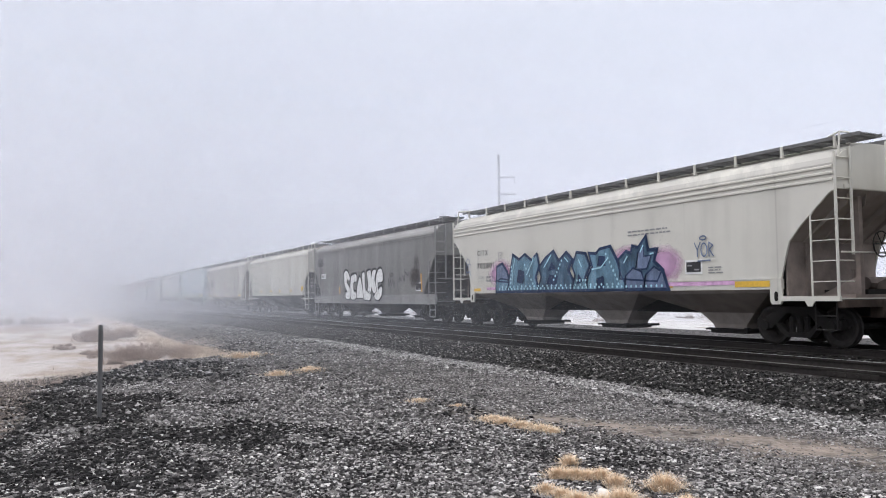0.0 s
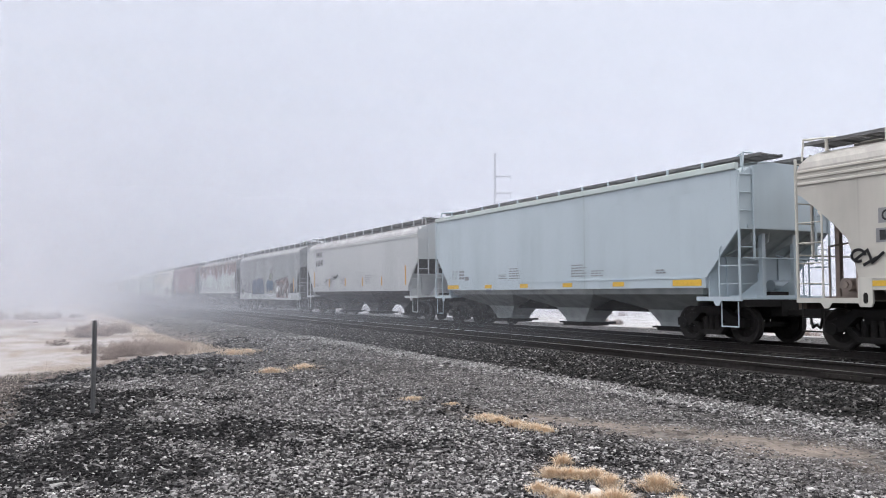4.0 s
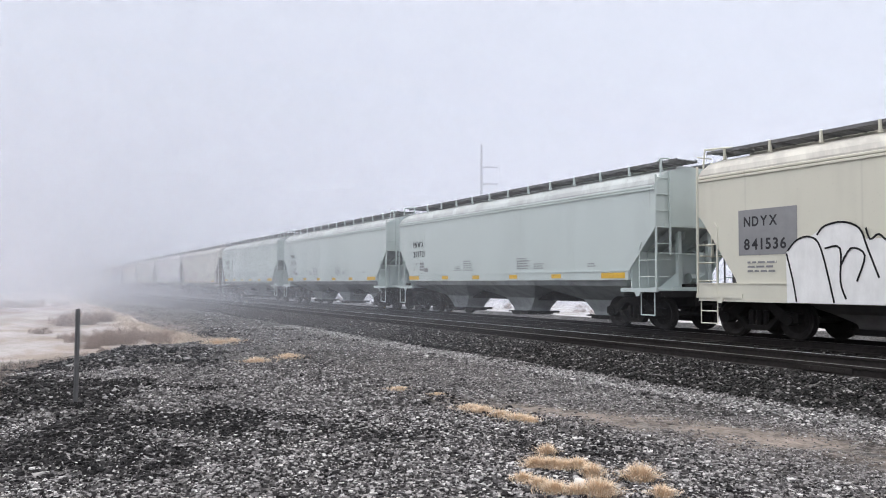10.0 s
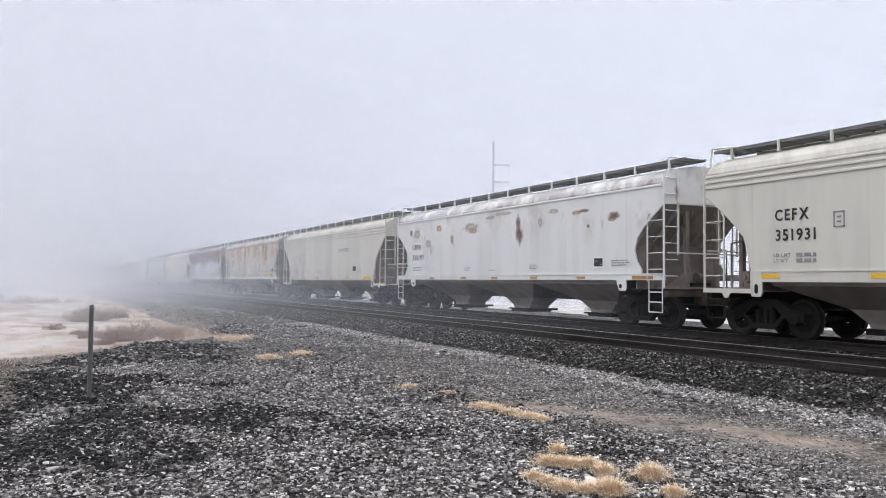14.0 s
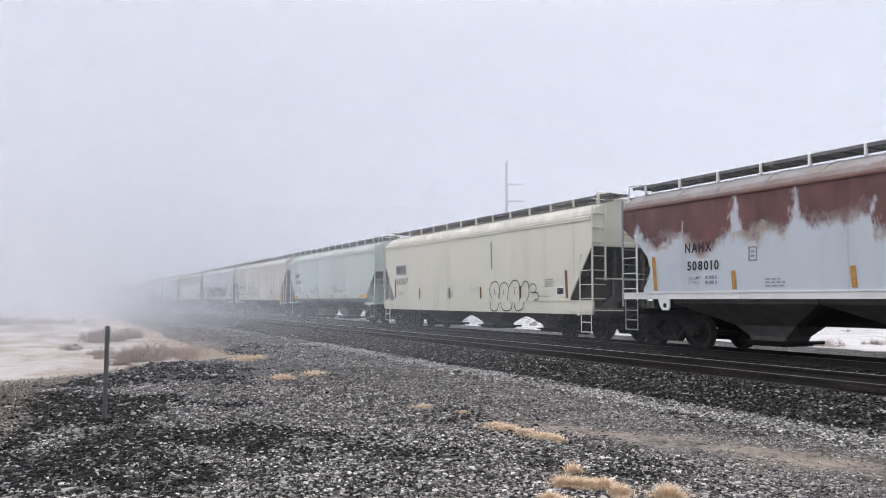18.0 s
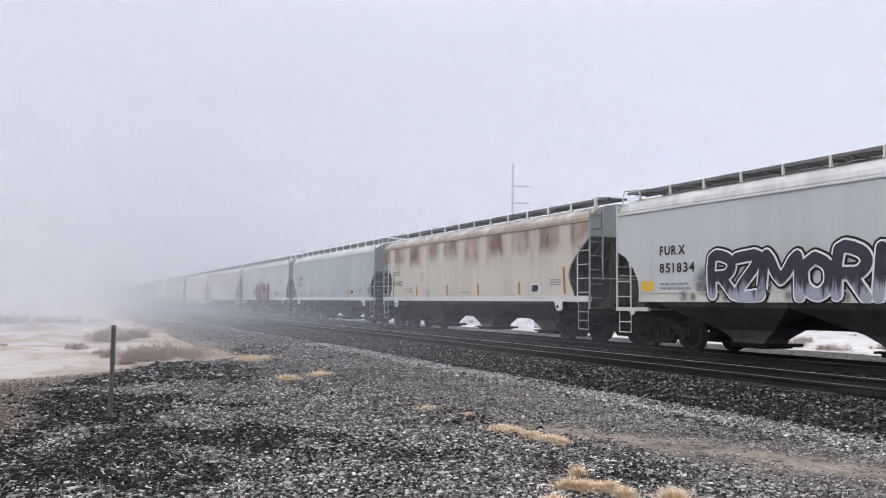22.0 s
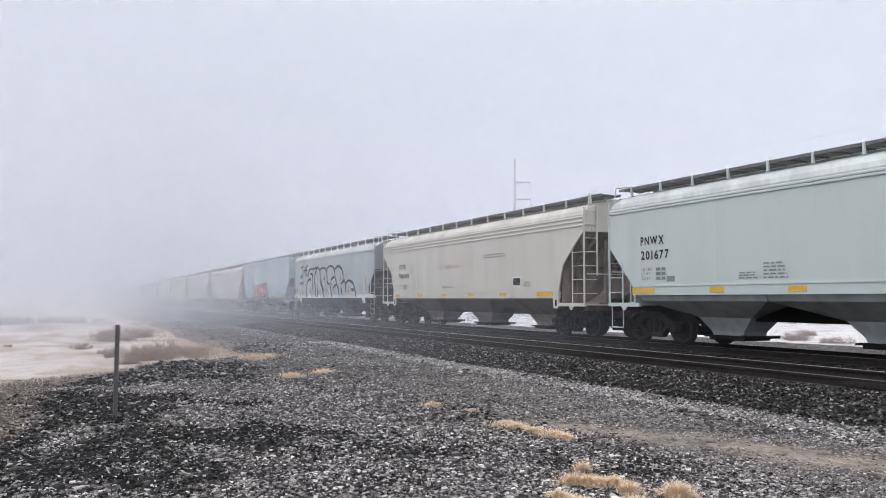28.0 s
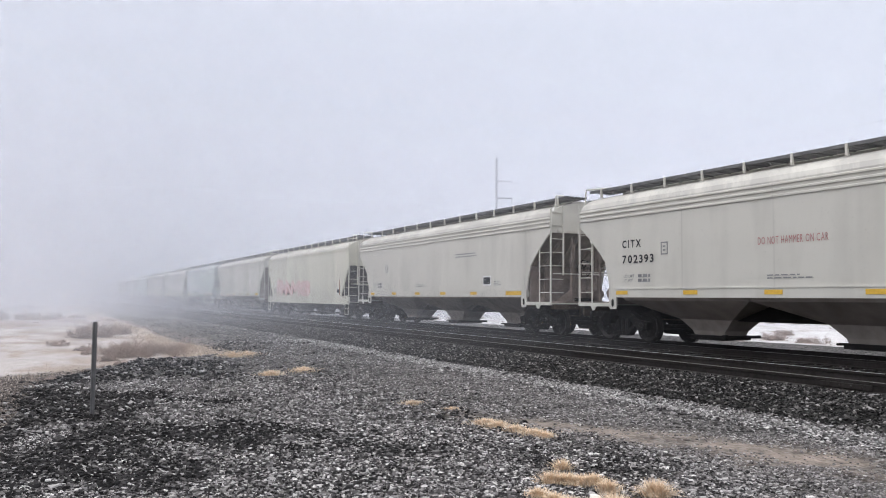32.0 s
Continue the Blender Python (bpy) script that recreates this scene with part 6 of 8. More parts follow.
piece(9, 10.7, 0.90, BLOB, G_BLACK, G_WHITE, G_BLACK, 0.04, 0.12, bend=3, hole=G_WHITE)
line_tag(9, 14.1, 1.02, ([(0.0, 0.1), (1.4, 0.16)], [(0.0, 0.0), (0.05, 0.22)], [(0.12, 0.0), (0.17, 0.22)], [(0.5, 0.02), (0.6, -0.08), (0.7, 0.02)], [(0.8, 0.02), (0.9, -0.08), (1.0, 0.02)]), 0.03, FADED, 0.05)
ROUND = ([(0.45, 0.47), (0.3, 0.82), (0.51, 1.05), (0.86, 1.07), (1.03, 0.8), (0.94, 0.43)], [(1.03, 0.5), (1.08, 0.88), (1.38, 1.05), (1.67, 0.87), (1.61, 0.38)], [(1.67, 0.79), (1.96, 1.08), (2.31, 1.07), (2.5, 0.78), (2.45, 0.38)], [(2.5, 0.78), (2.77, 1.06), (3.02, 0.98), (3.08, 0.63), (2.93, 0.38)], [(3.09, 0.84), (3.31, 0.97), (3.53, 0.87), (3.48, 0.7), (3.23, 0.66)], [(3.26, 0.66), (3.61, 0.65), (3.68, 0.47), (3.4, 0.39)], [(0.36, 0.35), (0.44, 0.04), (0.84, 0.02), (1.02, 0.29)], [(1.11, 0.32), (1.32, 0.03), (1.85, 0.06), (1.94, 0.33)], [(2.06, 0.3), (2.25, 0.04), (2.63, 0.1), (2.71, 0.33)], [(0.64, 0.81), (0.72, 0.63)], [(1.33, 0.8), (1.37, 0.58)], [(2.07, 0.86), (2.14, 0.61)])
line_tag(18, 10.3, 0.9, [bent_line(p) for p in ROUND], 0.034, G_BLACK, 0.04)
small_print(18, ((14.0, 1.0, 0.8, 0.10, 1), (13.2, 1.0, 0.6, 0.08, 1)), FADED)
line_tag(18, 8.9, 1.5, (bent_line([(0.0, 0.1), (0.15, 0.35), (0.3, 0.1), (0.45, 0.3)]), bent_line([(0.5, 0.1), (0.7, 0.3), (0.85, 0.1)])), 0.03, FADED)
G_GREYGREEN = spray("grey_green_spray", (0.13, 0.165, 0.175))
line_tag(20, 3.6, 1.5, ([(0.12, 0.99), (0.20, 0.50), (0.31, 0.09)], arc(0.40, 0.70, 0.48, 0.38, 120, 5), arc(0.58, 0.53, 0.15, 0.11, 20, 340), arc(1.57, 0.50, 0.69, 0.47, 155, 0), [(2.24, 0.49), (2.30, 0.07)], arc(1.20, 0.08, 0.47, 0.39, 140, 0), [(1.60, 0.56), (1.67, 0.12)], [(1.89, 0.36), (1.93, 0.18)], arc(2.79, 0.47, 0.53, 0.45, 180, 8), [(2.62, 0.40), (3.12, 0.59), (2.95, 0.21), (2.62, 0.40)], arc(3.28, 0.06, 0.30, 0.38, 130, 0), arc(3.56, 0.62, 0.25, 0.40, 185, 15), arc(4.04, 0.71, 0.23, 0.41, 180, 25), arc(4.26, 0.66, 0.14, 0.13, 60, 350), arc(4.48, 0.12, 0.19, 0.57, 110, 0), [(3.76, 0.20), (3.88, 0.51), (4.02, 0.19)], [(3.57, 0.07), (3.78, 0.13), (4.00, 0.09)]), 0.034, G_GREYGREEN)
line_tag(20, 1.2, 1.5, ([(-0.07, 0.88), (0.23, 1.05), (0.29, 0.74)], [(0.03, 0.84), (0.09, 0.48)], [(0.42, 0.65), (0.87, 0.68)], [(0.94, 0.42), (1.25, 0.62), (1.49, 0.53)], [(0.75, 0.42), (1.12, 0.40), (1.18, 0.16)], [(1.25, 0.11), (1.43, 0.24), (1.66, 0.12)]), 0.034, G_GREYGREEN)
fade = Nodes("silver_letters_dark_above")
fade.shader(0.55)
fsep = fade.add("ShaderNodeSeparateXYZ")
fade.link(fade.coords(), fsep.inputs[0])
runs_ = fade.noise(fade.coords("Object", (1.0, 1.0, 0.12)), 9.0, 3.0, 0.6)
G_FADE = fade.base(fade.mix(fade.range(fade.math("ADD", fsep.outputs["Z"], fade.math("MULTIPLY_ADD", runs_, 1.3, -0.65)), 0.22, 0.50), (0.34, 0.34, 0.42), (0.028, 0.025, 0.042)))
for k in range(9):
    for a, b, r in ((0.0, 0.15, 0.20), (0.35, 0.10, 0.16), (0.55, 0.38, 0.15)):
        part("graffiti_cloud", Mesh().poly([(p, 0, q) for p, q in arc(a, b, r, r, 0, 345, 15)]), M_GREY, cars[21], "", pose(2.75 + k * 1.12, -HALF - 0.0285 - 0.0007 * (k % 3) - a * 0.001, 1.36))
haze(21, 3.0, 1.34, 1.5, 1.1, M_GREY, 20)
haze(21, 11.9, 1.34, 1.5, 1.2, M_GREY, 21)
throw_up(21, "RZMORIANIGN", 3.7, 1.33, 8.9, 1.25, G_FADE, G_WHITE, 11, G_BLACK, 0.21, 0.045, 7)
line_tag(21, 13.2, 1.98, (arc(0.15, 0.5, 0.1, 0.12, 0, 360), [(0.3, 0.4), (0.35, 0.65), (0.45, 0.4)], [(0.6, 0.4), (0.6, 0.65), (0.8, 0.6)], [(0.0, 0.1), (0.1, 0.3), (0.2, 0.1)], arc(0.45, 0.2, 0.1, 0.1, 0, 360), [(0.7, 0.1), (0.75, 0.3), (0.95, 0.28)], arc(1.1, 0.2, 0.08, 0.1, 0, 360)), 0.05, G_BLACK)
BLOCK = (
    (((0.20, 0.0), (0.28, 0.55), (0.10, 0.62), (0.15, 1.15), (0.70, 1.20), (0.72, 0.96), (0.95, 1.08), (1.35, 1.08), (1.70, 0.75), (1.85, 0.35), (1.92, 0.0)), (((0.90, 0.48), (1.02, 0.72), (1.14, 0.50), (1.02, 0.28)),)),
    (((1.98, 0.0), (1.88, 0.45), (1.72, 0.85), (1.75, 1.10), (2.25, 1.14), (2.20, 0.80), (2.32, 0.40), (2.80, 0.05), (2.78, 0.0)), ()),
    (((1.50, 1.22), (1.62, 1.36), (1.85, 1.40), (2.05, 1.30), (1.95, 1.20), (1.70, 1.18)), ()),
    (((2.88, 0.0), (2.95, 0.35), (2.55, 0.60), (2.36, 0.95), (2.32, 1.25), (2.85, 1.27), (2.92, 1.12), (3.22, 1.25), (3.55, 1.15), (3.76, 0.90), (3.72, 0.52), (3.42, 0.48), (3.32, 0.70), (3.25, 0.30), (3.48, 0.0)), ()),
    (((3.62, 0.0), (3.74, 0.30), (3.76, 0.80), (4.0, 0.98), (4.30, 0.90), (4.32, 1.30), (4.90, 1.30), (4.92, 0.78), (4.78, 0.62), (4.95, 0.50), (4.98, 0.0)), (((4.0, 0.36), (4.02, 0.72), (4.20, 0.70), (4.22, 0.40)),)),
)
piece(24, 5.55, 1.33, BLOCK, G_MAROON, G_SKIN, G_BLACK, 0.03, 0.09, (-0.15, 0.09, G_CYAN), hole=PAINTS["grey"])
bar(cars[24], "stripe", 6.52, 1.62, 0.09, 0.38, OCHRE, 0.075, "", -6)
bar(cars[24], "stripe", 9.62, 1.64, 0.09, 0.42, OCHRE, 0.075, "", -6)
bar(cars[24], "paint_patch", 11.15, 1.42, 0.62, 0.14, REDTEXT, 0.020)
line_tag(24, 4.2, 1.72, ([(0.0, 0.25), (0.2, 0.27)], [(0.1, 0.15), (0.1, 0.37)], arc(0.4, 0.4, 0.1, 0.1, 30, 270), arc(0.38, 0.2, 0.1, 0.1, 90, -120), [(0.55, 0.05), (0.58, 0.55)], [(0.75, 0.5), (0.58, 0.28), (0.78, 0.05)], [(0.85, 0.05), (0.95, 0.5), (1.05, 0.05)], [(1.1, 0.05), (1.1, 0.5), (1.25, 0.4), (1.1, 0.28)]), 0.032, G_BLACK)
line_tag(25, 15.09, 1.66, ([(0.0, 0.1), (0.08, 0.5), (0.2, 0.2), (0.3, 0.52), (0.36, 0.08)], [(0.62, 0.45), (0.45, 0.42), (0.45, 0.08), (0.62, 0.1)], [(0.45, 0.27), (0.58, 0.28)], arc(0.78, 0.38, 0.1, 0.1, 40, 250), arc(0.76, 0.18, 0.1, 0.1, 80, -140), arc(1.05, 0.27, 0.12, 0.2, 0, 360)), 0.036, G_SLATE)
haze(26, 8.4, 0.88, 6.2, 0.75, M_CYAN, 14)
bubbles(26, 8.6, 0.88, 6.0, 0.7, 7, 0.05, G_CYAN, 15)
line_tag(29, 1.80, 2.80, ([(0.0, 0.62), (0.62, 0.72)], [(0.32, 0.68), (0.36, 0.0)], [(0.75, 0.75), (0.80, 0.05)], [(1.15, 0.72), (1.18, 0.02)], [(0.78, 0.38), (1.16, 0.40)], [(1.75, 0.72), (1.38, 0.70), (1.42, 0.05), (1.85, 0.08)], [(1.40, 0.38), (1.75, 0.40)]), 0.09, G_BLACK)
SWASH = ([(-0.02, 0.0), (0.06, 0.73), (0.36, 1.11), (1.04, 1.16)], [(0.36, 1.28), (0.35, 1.56), (0.81, 1.83), (1.58, 1.82), (2.17, 1.9), (2.01, 1.53), (1.75, 1.38)], [(0.74, 1.53), (1.37, 1.46), (1.37, 0.81), (1.48, 0.46)], [(1.75, 1.28), (2.01, 0.68), (2.23, 0.0)], [(2.17, 1.47), (2.31, 1.89), (2.72, 1.86), (3.12, 1.48), (3.18, 0.96), (3.7, 0.44), (3.94, 0.0)], [(2.43, 0.78), (2.53, 0.36), (2.67, 0.0)], [(2.42, 1.41), (2.46, 1.09)], [(3.12, 1.74), (3.79, 1.85), (4.34, 1.67), (4.61, 1.26), (4.7, 0.87), (5.22, 0.71), (5.64, 0.0)], [(3.31, 1.16), (3.6, 0.65), (3.94, 0.39)], [(3.97, 1.24), (4.07, 1.04)])
SWASH2 = ([(4.34, 0.58), (4.49, 0.33)], [(4.48, 1.66), (5.04, 1.89), (5.72, 1.83), (6.12, 1.57), (6.23, 1.24)], [(5.39, 1.04), (6.12, 1.2)], [(5.39, 0.89), (5.55, 0.7)], [(5.8, 0.46), (6.12, 0.64), (6.59, 0.75)], [(6.12, 1.61), (6.52, 1.79), (7.05, 1.8), (7.49, 1.62), (7.78, 1.25), (7.71, 0.91), (7.42, 0.74)], [(6.23, 1.24), (6.59, 0.75), (6.97, 0.39), (7.09, 0.0)], [(7.24, 1.15), (7.27, 0.97)], [(7.42, 0.52), (7.67, 0.0)], [(7.63, 0.78), (7.99, 0.94), (8.19, 0.76), (8.33, 0.25)], [(8.26, 0.76), (8.8, 0.93), (9.44, 0.81), (9.86, 0.47), (10.1, 0.0)])
line_tag(29, 3.3, 1.41, [bent_line(p, 6) for p in SWASH + SWASH2], 0.135, G_BLACK, 0.030)
SHARP = (
    (((0.0, 0.05), (0.78, 0.62), (0.36, 0.56), (0.30, 1.0), (1.36, 1.12), (1.46, 0.86), (0.84, 0.40), (1.28, 0.36), (1.34, 0.05)), ()),
    (((1.20, 0.30), (1.42, 0.55), (1.36, 0.96), (1.78, 1.0), (1.80, 0.45), (2.02, 0.52), (2.05, 0.98), (2.42, 1.02), (2.36, 0.30), (2.0, 0.0), (1.50, 0.02)), ()),
    (((2.25, 0.0), (2.42, 0.95), (2.72, 1.06), (2.98, 0.66), (3.32, 1.12), (3.62, 1.06), (3.58, 0.06), (3.22, 0.10), (3.20, 0.55), (2.95, 0.24), (2.72, 0.52), (2.64, 0.05)), ()),
    (((3.50, 0.06), (3.70, 1.10), (4.40, 1.16), (4.42, 0.90), (4.02, 0.86), (4.0, 0.72), (4.36, 0.72), (4.36, 0.48), (3.98, 0.46), (3.96, 0.30), (4.46, 0.32), (4.46, 0.05)), ()),
    (((4.42, 0.05), (4.52, 1.12), (5.22, 1.22), (5.44, 0.92), (5.20, 0.62), (5.72, 0.14), (5.30, 0.0), (4.96, 0.40), (4.86, 0.05)), (((4.86, 0.74), (4.90, 0.94), (5.12, 0.96), (5.10, 0.78)),)),
)
piece(30, 3.95, 1.40, SHARP, G_ROSE, G_BLACK, None, 0.055, drop=(0.06, -0.05, G_BLACK), hole=PAINTS["blue"])
haze(33, 2.6, 1.30, 5.0, 0.9, M_ROSE, 18)
throw_up(33, "RHNMKS", 2.5, 1.30, 7.5, 1.05, spray("pale_rose_spray", (0.72, 0.56, 0.53)), G_ROSE, 19, None, 0.24, 0.05, 5)
line_tag(3, 1.24, 1.80, (arc(0.2, 0.2, 0.15, 0.12, 0, 300), [(0.1, 0.1), (0.4, 0.3), (0.5, 0.05), (0.75, 0.25)], [(0.3, 0.0), (0.6, 0.15)]), 0.06, G_BLACK)
line_tag(3, 4.6, 1.75, ([(0.0, 0.3), (0.2, 0.05), (0.35, 0.3), (0.5, 0.05), (0.7, 0.3)], [(1.6, 0.3), (1.8, 0.1), (2.0, 0.35), (2.3, 0.1)]), 0.035, FADED)
line_tag(5, 3.3, 1.72, ([(0.0, 0.2), (0.15, 0.22)], [(0.3, 0.05), (0.3, 0.4), (0.45, 0.3), (0.3, 0.2), (0.5, 0.08), (0.3, 0.05)], [(0.6, 0.4), (0.65, 0.08), (0.8, 0.4)], [(0.95, 0.05), (1.05, 0.4), (1.15, 0.05)], [(1.25, 0.05), (1.25, 0.4), (1.4, 0.05), (1.4, 0.4)]), 0.04, G_BLACK)
line_tag(5, 4.8, 2.0, ([(0.0, 0.0), (0.1, 0.25), (0.2, 0.05), (0.35, 0.3), (0.4, 0.05), (0.6, 0.25), (0.9, 0.3)], [(0.0, 0.15), (1.0, 0.2)]), 0.05, G_BLACK)


# ---- ground ----
EDGE_X = (-60.0, -24.2, -23.4, -22.3, -21.9, -21.3, -18.8, -15.0, -11.6, -9.9, -8.0, 0.0, 10.0)
EDGE_Y = (5.35, 5.3, 4.2, 3.2, 2.5, 1.3, 0.16, -0.24, -0.42, -0.66, -1.0, -3.0, -6.0)
TOE = 9.5


def soft_noise(x, y, seed):
    """Smooth value noise over arrays."""
    out = np.zeros_like(x)
    for k, (f, a) in enumerate(((1.0, 0.55), (2.3, 0.3), (5.1, 0.15))):
        px, py = x * f + seed * 17.3 + k * 5.1, y * f - seed * 9.7 + k * 3.3
        ix, iy = np.floor(px), np.floor(py)
        fx, fy = px - ix, py - iy
        fx, fy = fx * fx * (3 - 2 * fx), fy * fy * (3 - 2 * fy)

        def h(a_, b_):
            s = np.sin(a_ * 127.1 + b_ * 311.7 + seed) * 43758.5453
            return s - np.floor(s)

        out += a * ((h(ix, iy) * (1 - fx) + h(ix + 1, iy) * fx) * (1 - fy) + (h(ix, iy + 1) * (1 - fx) + h(ix + 1, iy + 1) * fx) * fy)
    return out


def edge_of_gravel(x):
    return np.interp(x, EDGE_X, EDGE_Y)


def ground_height(x, y):
    e = edge_of_gravel(x)
    inside = np.clip((y - e) / 1.0, 0, 1) * np.clip((29.0 - y) / 3.0, 0, 1)
    lump = (soft_noise(x * 0.35, y * 0.35, 3) - 0.5) * 0.07 + (soft_noise(x * 1.5, y * 1.5, 5) - 0.5) * 0.10
    rim = 0.02 * np.exp(-((y - e - 1.0) / 1.0) ** 2) * np.clip((-x - 12) / 3, 0, 1)
    lump *= 1 - 0.6 * np.clip((y - 7.0) / 2, 0, 1)
    field = -0.04 - 0.18 * np.clip((-x - 15) / 6, 0, 1) + np.clip((-x - 12) / 10, 0.15, 1) * (soft_noise(x * 0.06, y * 0.06, 8) - 0.5) * 0.5 + (soft_noise(x * 0.5, y * 0.5, 9) - 0.5) * 0.08
    far = np.clip((np.hypot(x, y) - 150) / 300, 0, 1)
    return inside * (lump + rim) + (1 - inside) * (field * (1 - far) - 0.2 * far)


def wheel_track(x, y):
    """How far the ground is bare dirt: a track that swings towards the rails and widens."""
    wide = np.clip(0.45 + 0.12 * (x + 8.5), 0.38, 0.95)
    return np.exp(-((y - 6.15 - 0.40 * (x + 8.3)) / wide) ** 2) * np.clip((x + 10.8) / 2.0, 0, 1)


def spread(stops):
    """Coordinates with a step for each stretch."""
    out = []
    for (a, step), (b, _) in zip(stops, stops[1:]):
        out += list(np.arange(a, b, step))
    return np.array(out + [stops[-1][0]])


gx = spread(((-3000, 600), (-600, 60), (-120, 4), (-60, 0.8), (-30, 0.16), (0, 0.8), (12, 8), (60, 60), (600, 600), (3000, 1)))
gy = spread(((-3000, 600), (-600, 60), (-60, 6), (-12, 0.8), (-3, 0.16), (10.5, 0.5), (24, 1.0), (60, 8), (140, 60), (600, 600), (3000, 1)))
GX, GY = np.meshgrid(gx, gy, indexing="ij")
GZ = ground_height(GX, GY)
nx, ny = GX.shape
co = np.stack([GX, GY, GZ], -1).reshape(-1, 3)
idx = np.arange(nx * ny).reshape(nx, ny)
quads = np.stack([idx[:-1, :-1], idx[1:, :-1], idx[1:, 1:], idx[:-1, 1:]], -1).reshape(-1, 4)


def big_mesh(name, verts, faces):
    """A mesh from arrays of vertices and equal faces."""
    m = bpy.data.meshes.new(name)
    k = faces.shape[1]
    m.vertices.add(len(verts))
    m.vertices.foreach_set("co", verts.astype(np.float32).ravel())
    m.loops.add(faces.size)
    m.loops.foreach_set("vertex_index", faces.astype(np.int32).ravel())
    m.polygons.add(len(faces))
    m.polygons.foreach_set("loop_start", np.arange(0, faces.size, k, dtype=np.int32))
    m.update(calc_edges=True)
    m.validate()
    return m


gm = big_mesh("ground", co, quads)
for p in gm.polygons:
    p.use_smooth = True
wob = (soft_noise(GX * 0.9, GY * 0.9, 2) - 0.5)
is_gravel = np.clip((GY - edge_of_gravel(GX) + wob * 0.9) / 0.35 + 0.5, 0, 1) * np.clip((26.6 - GY + wob * 2) / 0.8, 0, 1)
# the wheel track of bare tan dirt between the gravel and the ballast
is_dirt = wheel_track(GX, GY - wob * 0.4)
is_dirt += 0.5 * np.exp(-((GY - 5.6 - wob * 0.4) / 0.4) ** 2) * np.clip((-GX - 22) / 10, 0, 1)
is_snow = np.clip((GY - 25.5) / 1.5, 0, 1)
is_straw = np.clip((-GX - 22.6 + wob) / 1.5, 0, 1) * np.clip((GY - 3.7 + wob * 1.6) / 0.7, 0, 1) * (GY < 8)
is_brown = np.clip((GX + 24 + 4 * wob) / 4, 0, 1) * (GY < 9) * np.clip((GY - edge_of_gravel(GX) + 2.6 + 2.0 * wob) / 1.4, 0, 1)
for nm, arr in (("gravel", is_gravel), ("snow", is_snow), ("straw", is_straw), ("brown", is_brown), ("dirt", np.clip(is_dirt, 0, 1))):
    at = gm.attributes.new(nm, "FLOAT", "POINT")
    at.data.foreach_set("value", arr.astype(np.float32).ravel())


def ground_material():
    n = Nodes("gravel_dirt_and_frosted_field")
    n.shader(0.9).inputs["Specular IOR Level"].default_value = 0.12
    v = n.coords("Object")

    def attr(nm):
        a = n.add("ShaderNodeAttribute")
        a.attribute_name = nm
        return a.outputs["Fac"]

    cell = n.add("ShaderNodeTexVoronoi", Scale=17.0)
    n.link(v, cell.inputs["Vector"])
    sepc = n.add("ShaderNodeSeparateColor")
    n.link(cell.outputs["Color"], sepc.inputs[0])
    big = n.noise(v, 0.5, 4)
    stone = n.mix(n.range(sepc.outputs[0], 0.3, 1.0), (0.020, 0.0188, 0.019), (0.19, 0.179, 0.176))
    stone = n.mix(n.range(big, 0.35, 0.65), shade3(stone, n, 0.6), stone)
    dirt = n.mix(n.noise(v, 6.0, 6, 0.7), (0.17, 0.140, 0.122), (0.37, 0.312, 0.272))
    fine = n.noise(v, 2.2, 8, 0.75)
    wide = n.noise(n.coords("Object", (0.5, 1.0, 1.0)), 0.42, 6, 0.65)
    frost = n.mix(n.range(fine, 0.35, 0.65), (0.335, 0.298, 0.288), (0.47, 0.438, 0.428))
    straw = n.mix(fine, (0.21, 0.165, 0.14), (0.38, 0.32, 0.285))
    field = n.mix(n.range(n.math("MULTIPLY_ADD", fine, 0.25, n.math("MULTIPLY", wide, 0.75)), 0.47, 0.54), frost, straw)
    field = n.mix(n.math("MULTIPLY", attr("straw"), n.range(fine, 0.30, 0.55, 0.5, 0.95)), field, n.mix(n.noise(v, 3.0, 5, 0.7), (0.30, 0.235, 0.185), (0.56, 0.47, 0.385)))
    white = n.mix(n.range(n.noise(v, 0.35, 6, 0.7), 0.52, 0.66), (0.55, 0.535, 0.54), (0.33, 0.285, 0.255))
    field = n.mix(attr("snow"), field, white)
    verge = n.mix(n.range(fine, 0.35, 0.65), (0.045, 0.038, 0.034), (0.17, 0.142, 0.125))
    field = n.mix(n.math("MULTIPLY", attr("brown"), n.range(n.noise(v, 0.7, 5), 0.25, 0.45)), field, verge)
    dm = n.math("MULTIPLY", attr("dirt"), n.range(n.noise(v, 1.1, 6, 0.7), 0.35, 0.62))
    near = n.mix(dm, stone, dirt)
    colr = n.mix(n.range(n.math("ADD", attr("gravel"), n.math("MULTIPLY_ADD", fine, 0.5, -0.25)), 0.35, 0.65), field, near)
    d = n.math("MULTIPLY_ADD", cell.outputs["Distance"], -0.6, n.math("MULTIPLY", fine, 0.5))
    n.bump(d, 0.05, 0.8)
    return n.base(colr)


def shade3(col, n, k):
    return n.mix(1.0, col, (k, k, k), "MULTIPLY")


ground = tagged(new("ground", gm), "grey gravel yard with a tan dirt track and frosted field", "ground", kind="structure")
gm.materials.append(ground_material())


def ballast_height(y):
    """Crushed-stone bed under both tracks."""
    return np.interp(y, (TOE - 0.35, TOE, 10.75, TRACK_NEAR, 14.3, TRACK_FAR, 17.9, 19.3, 19.7), (-0.10, 0.03, 0.22, 0.235, 0.18, 0.235, 0.22, 0.0, -0.15))


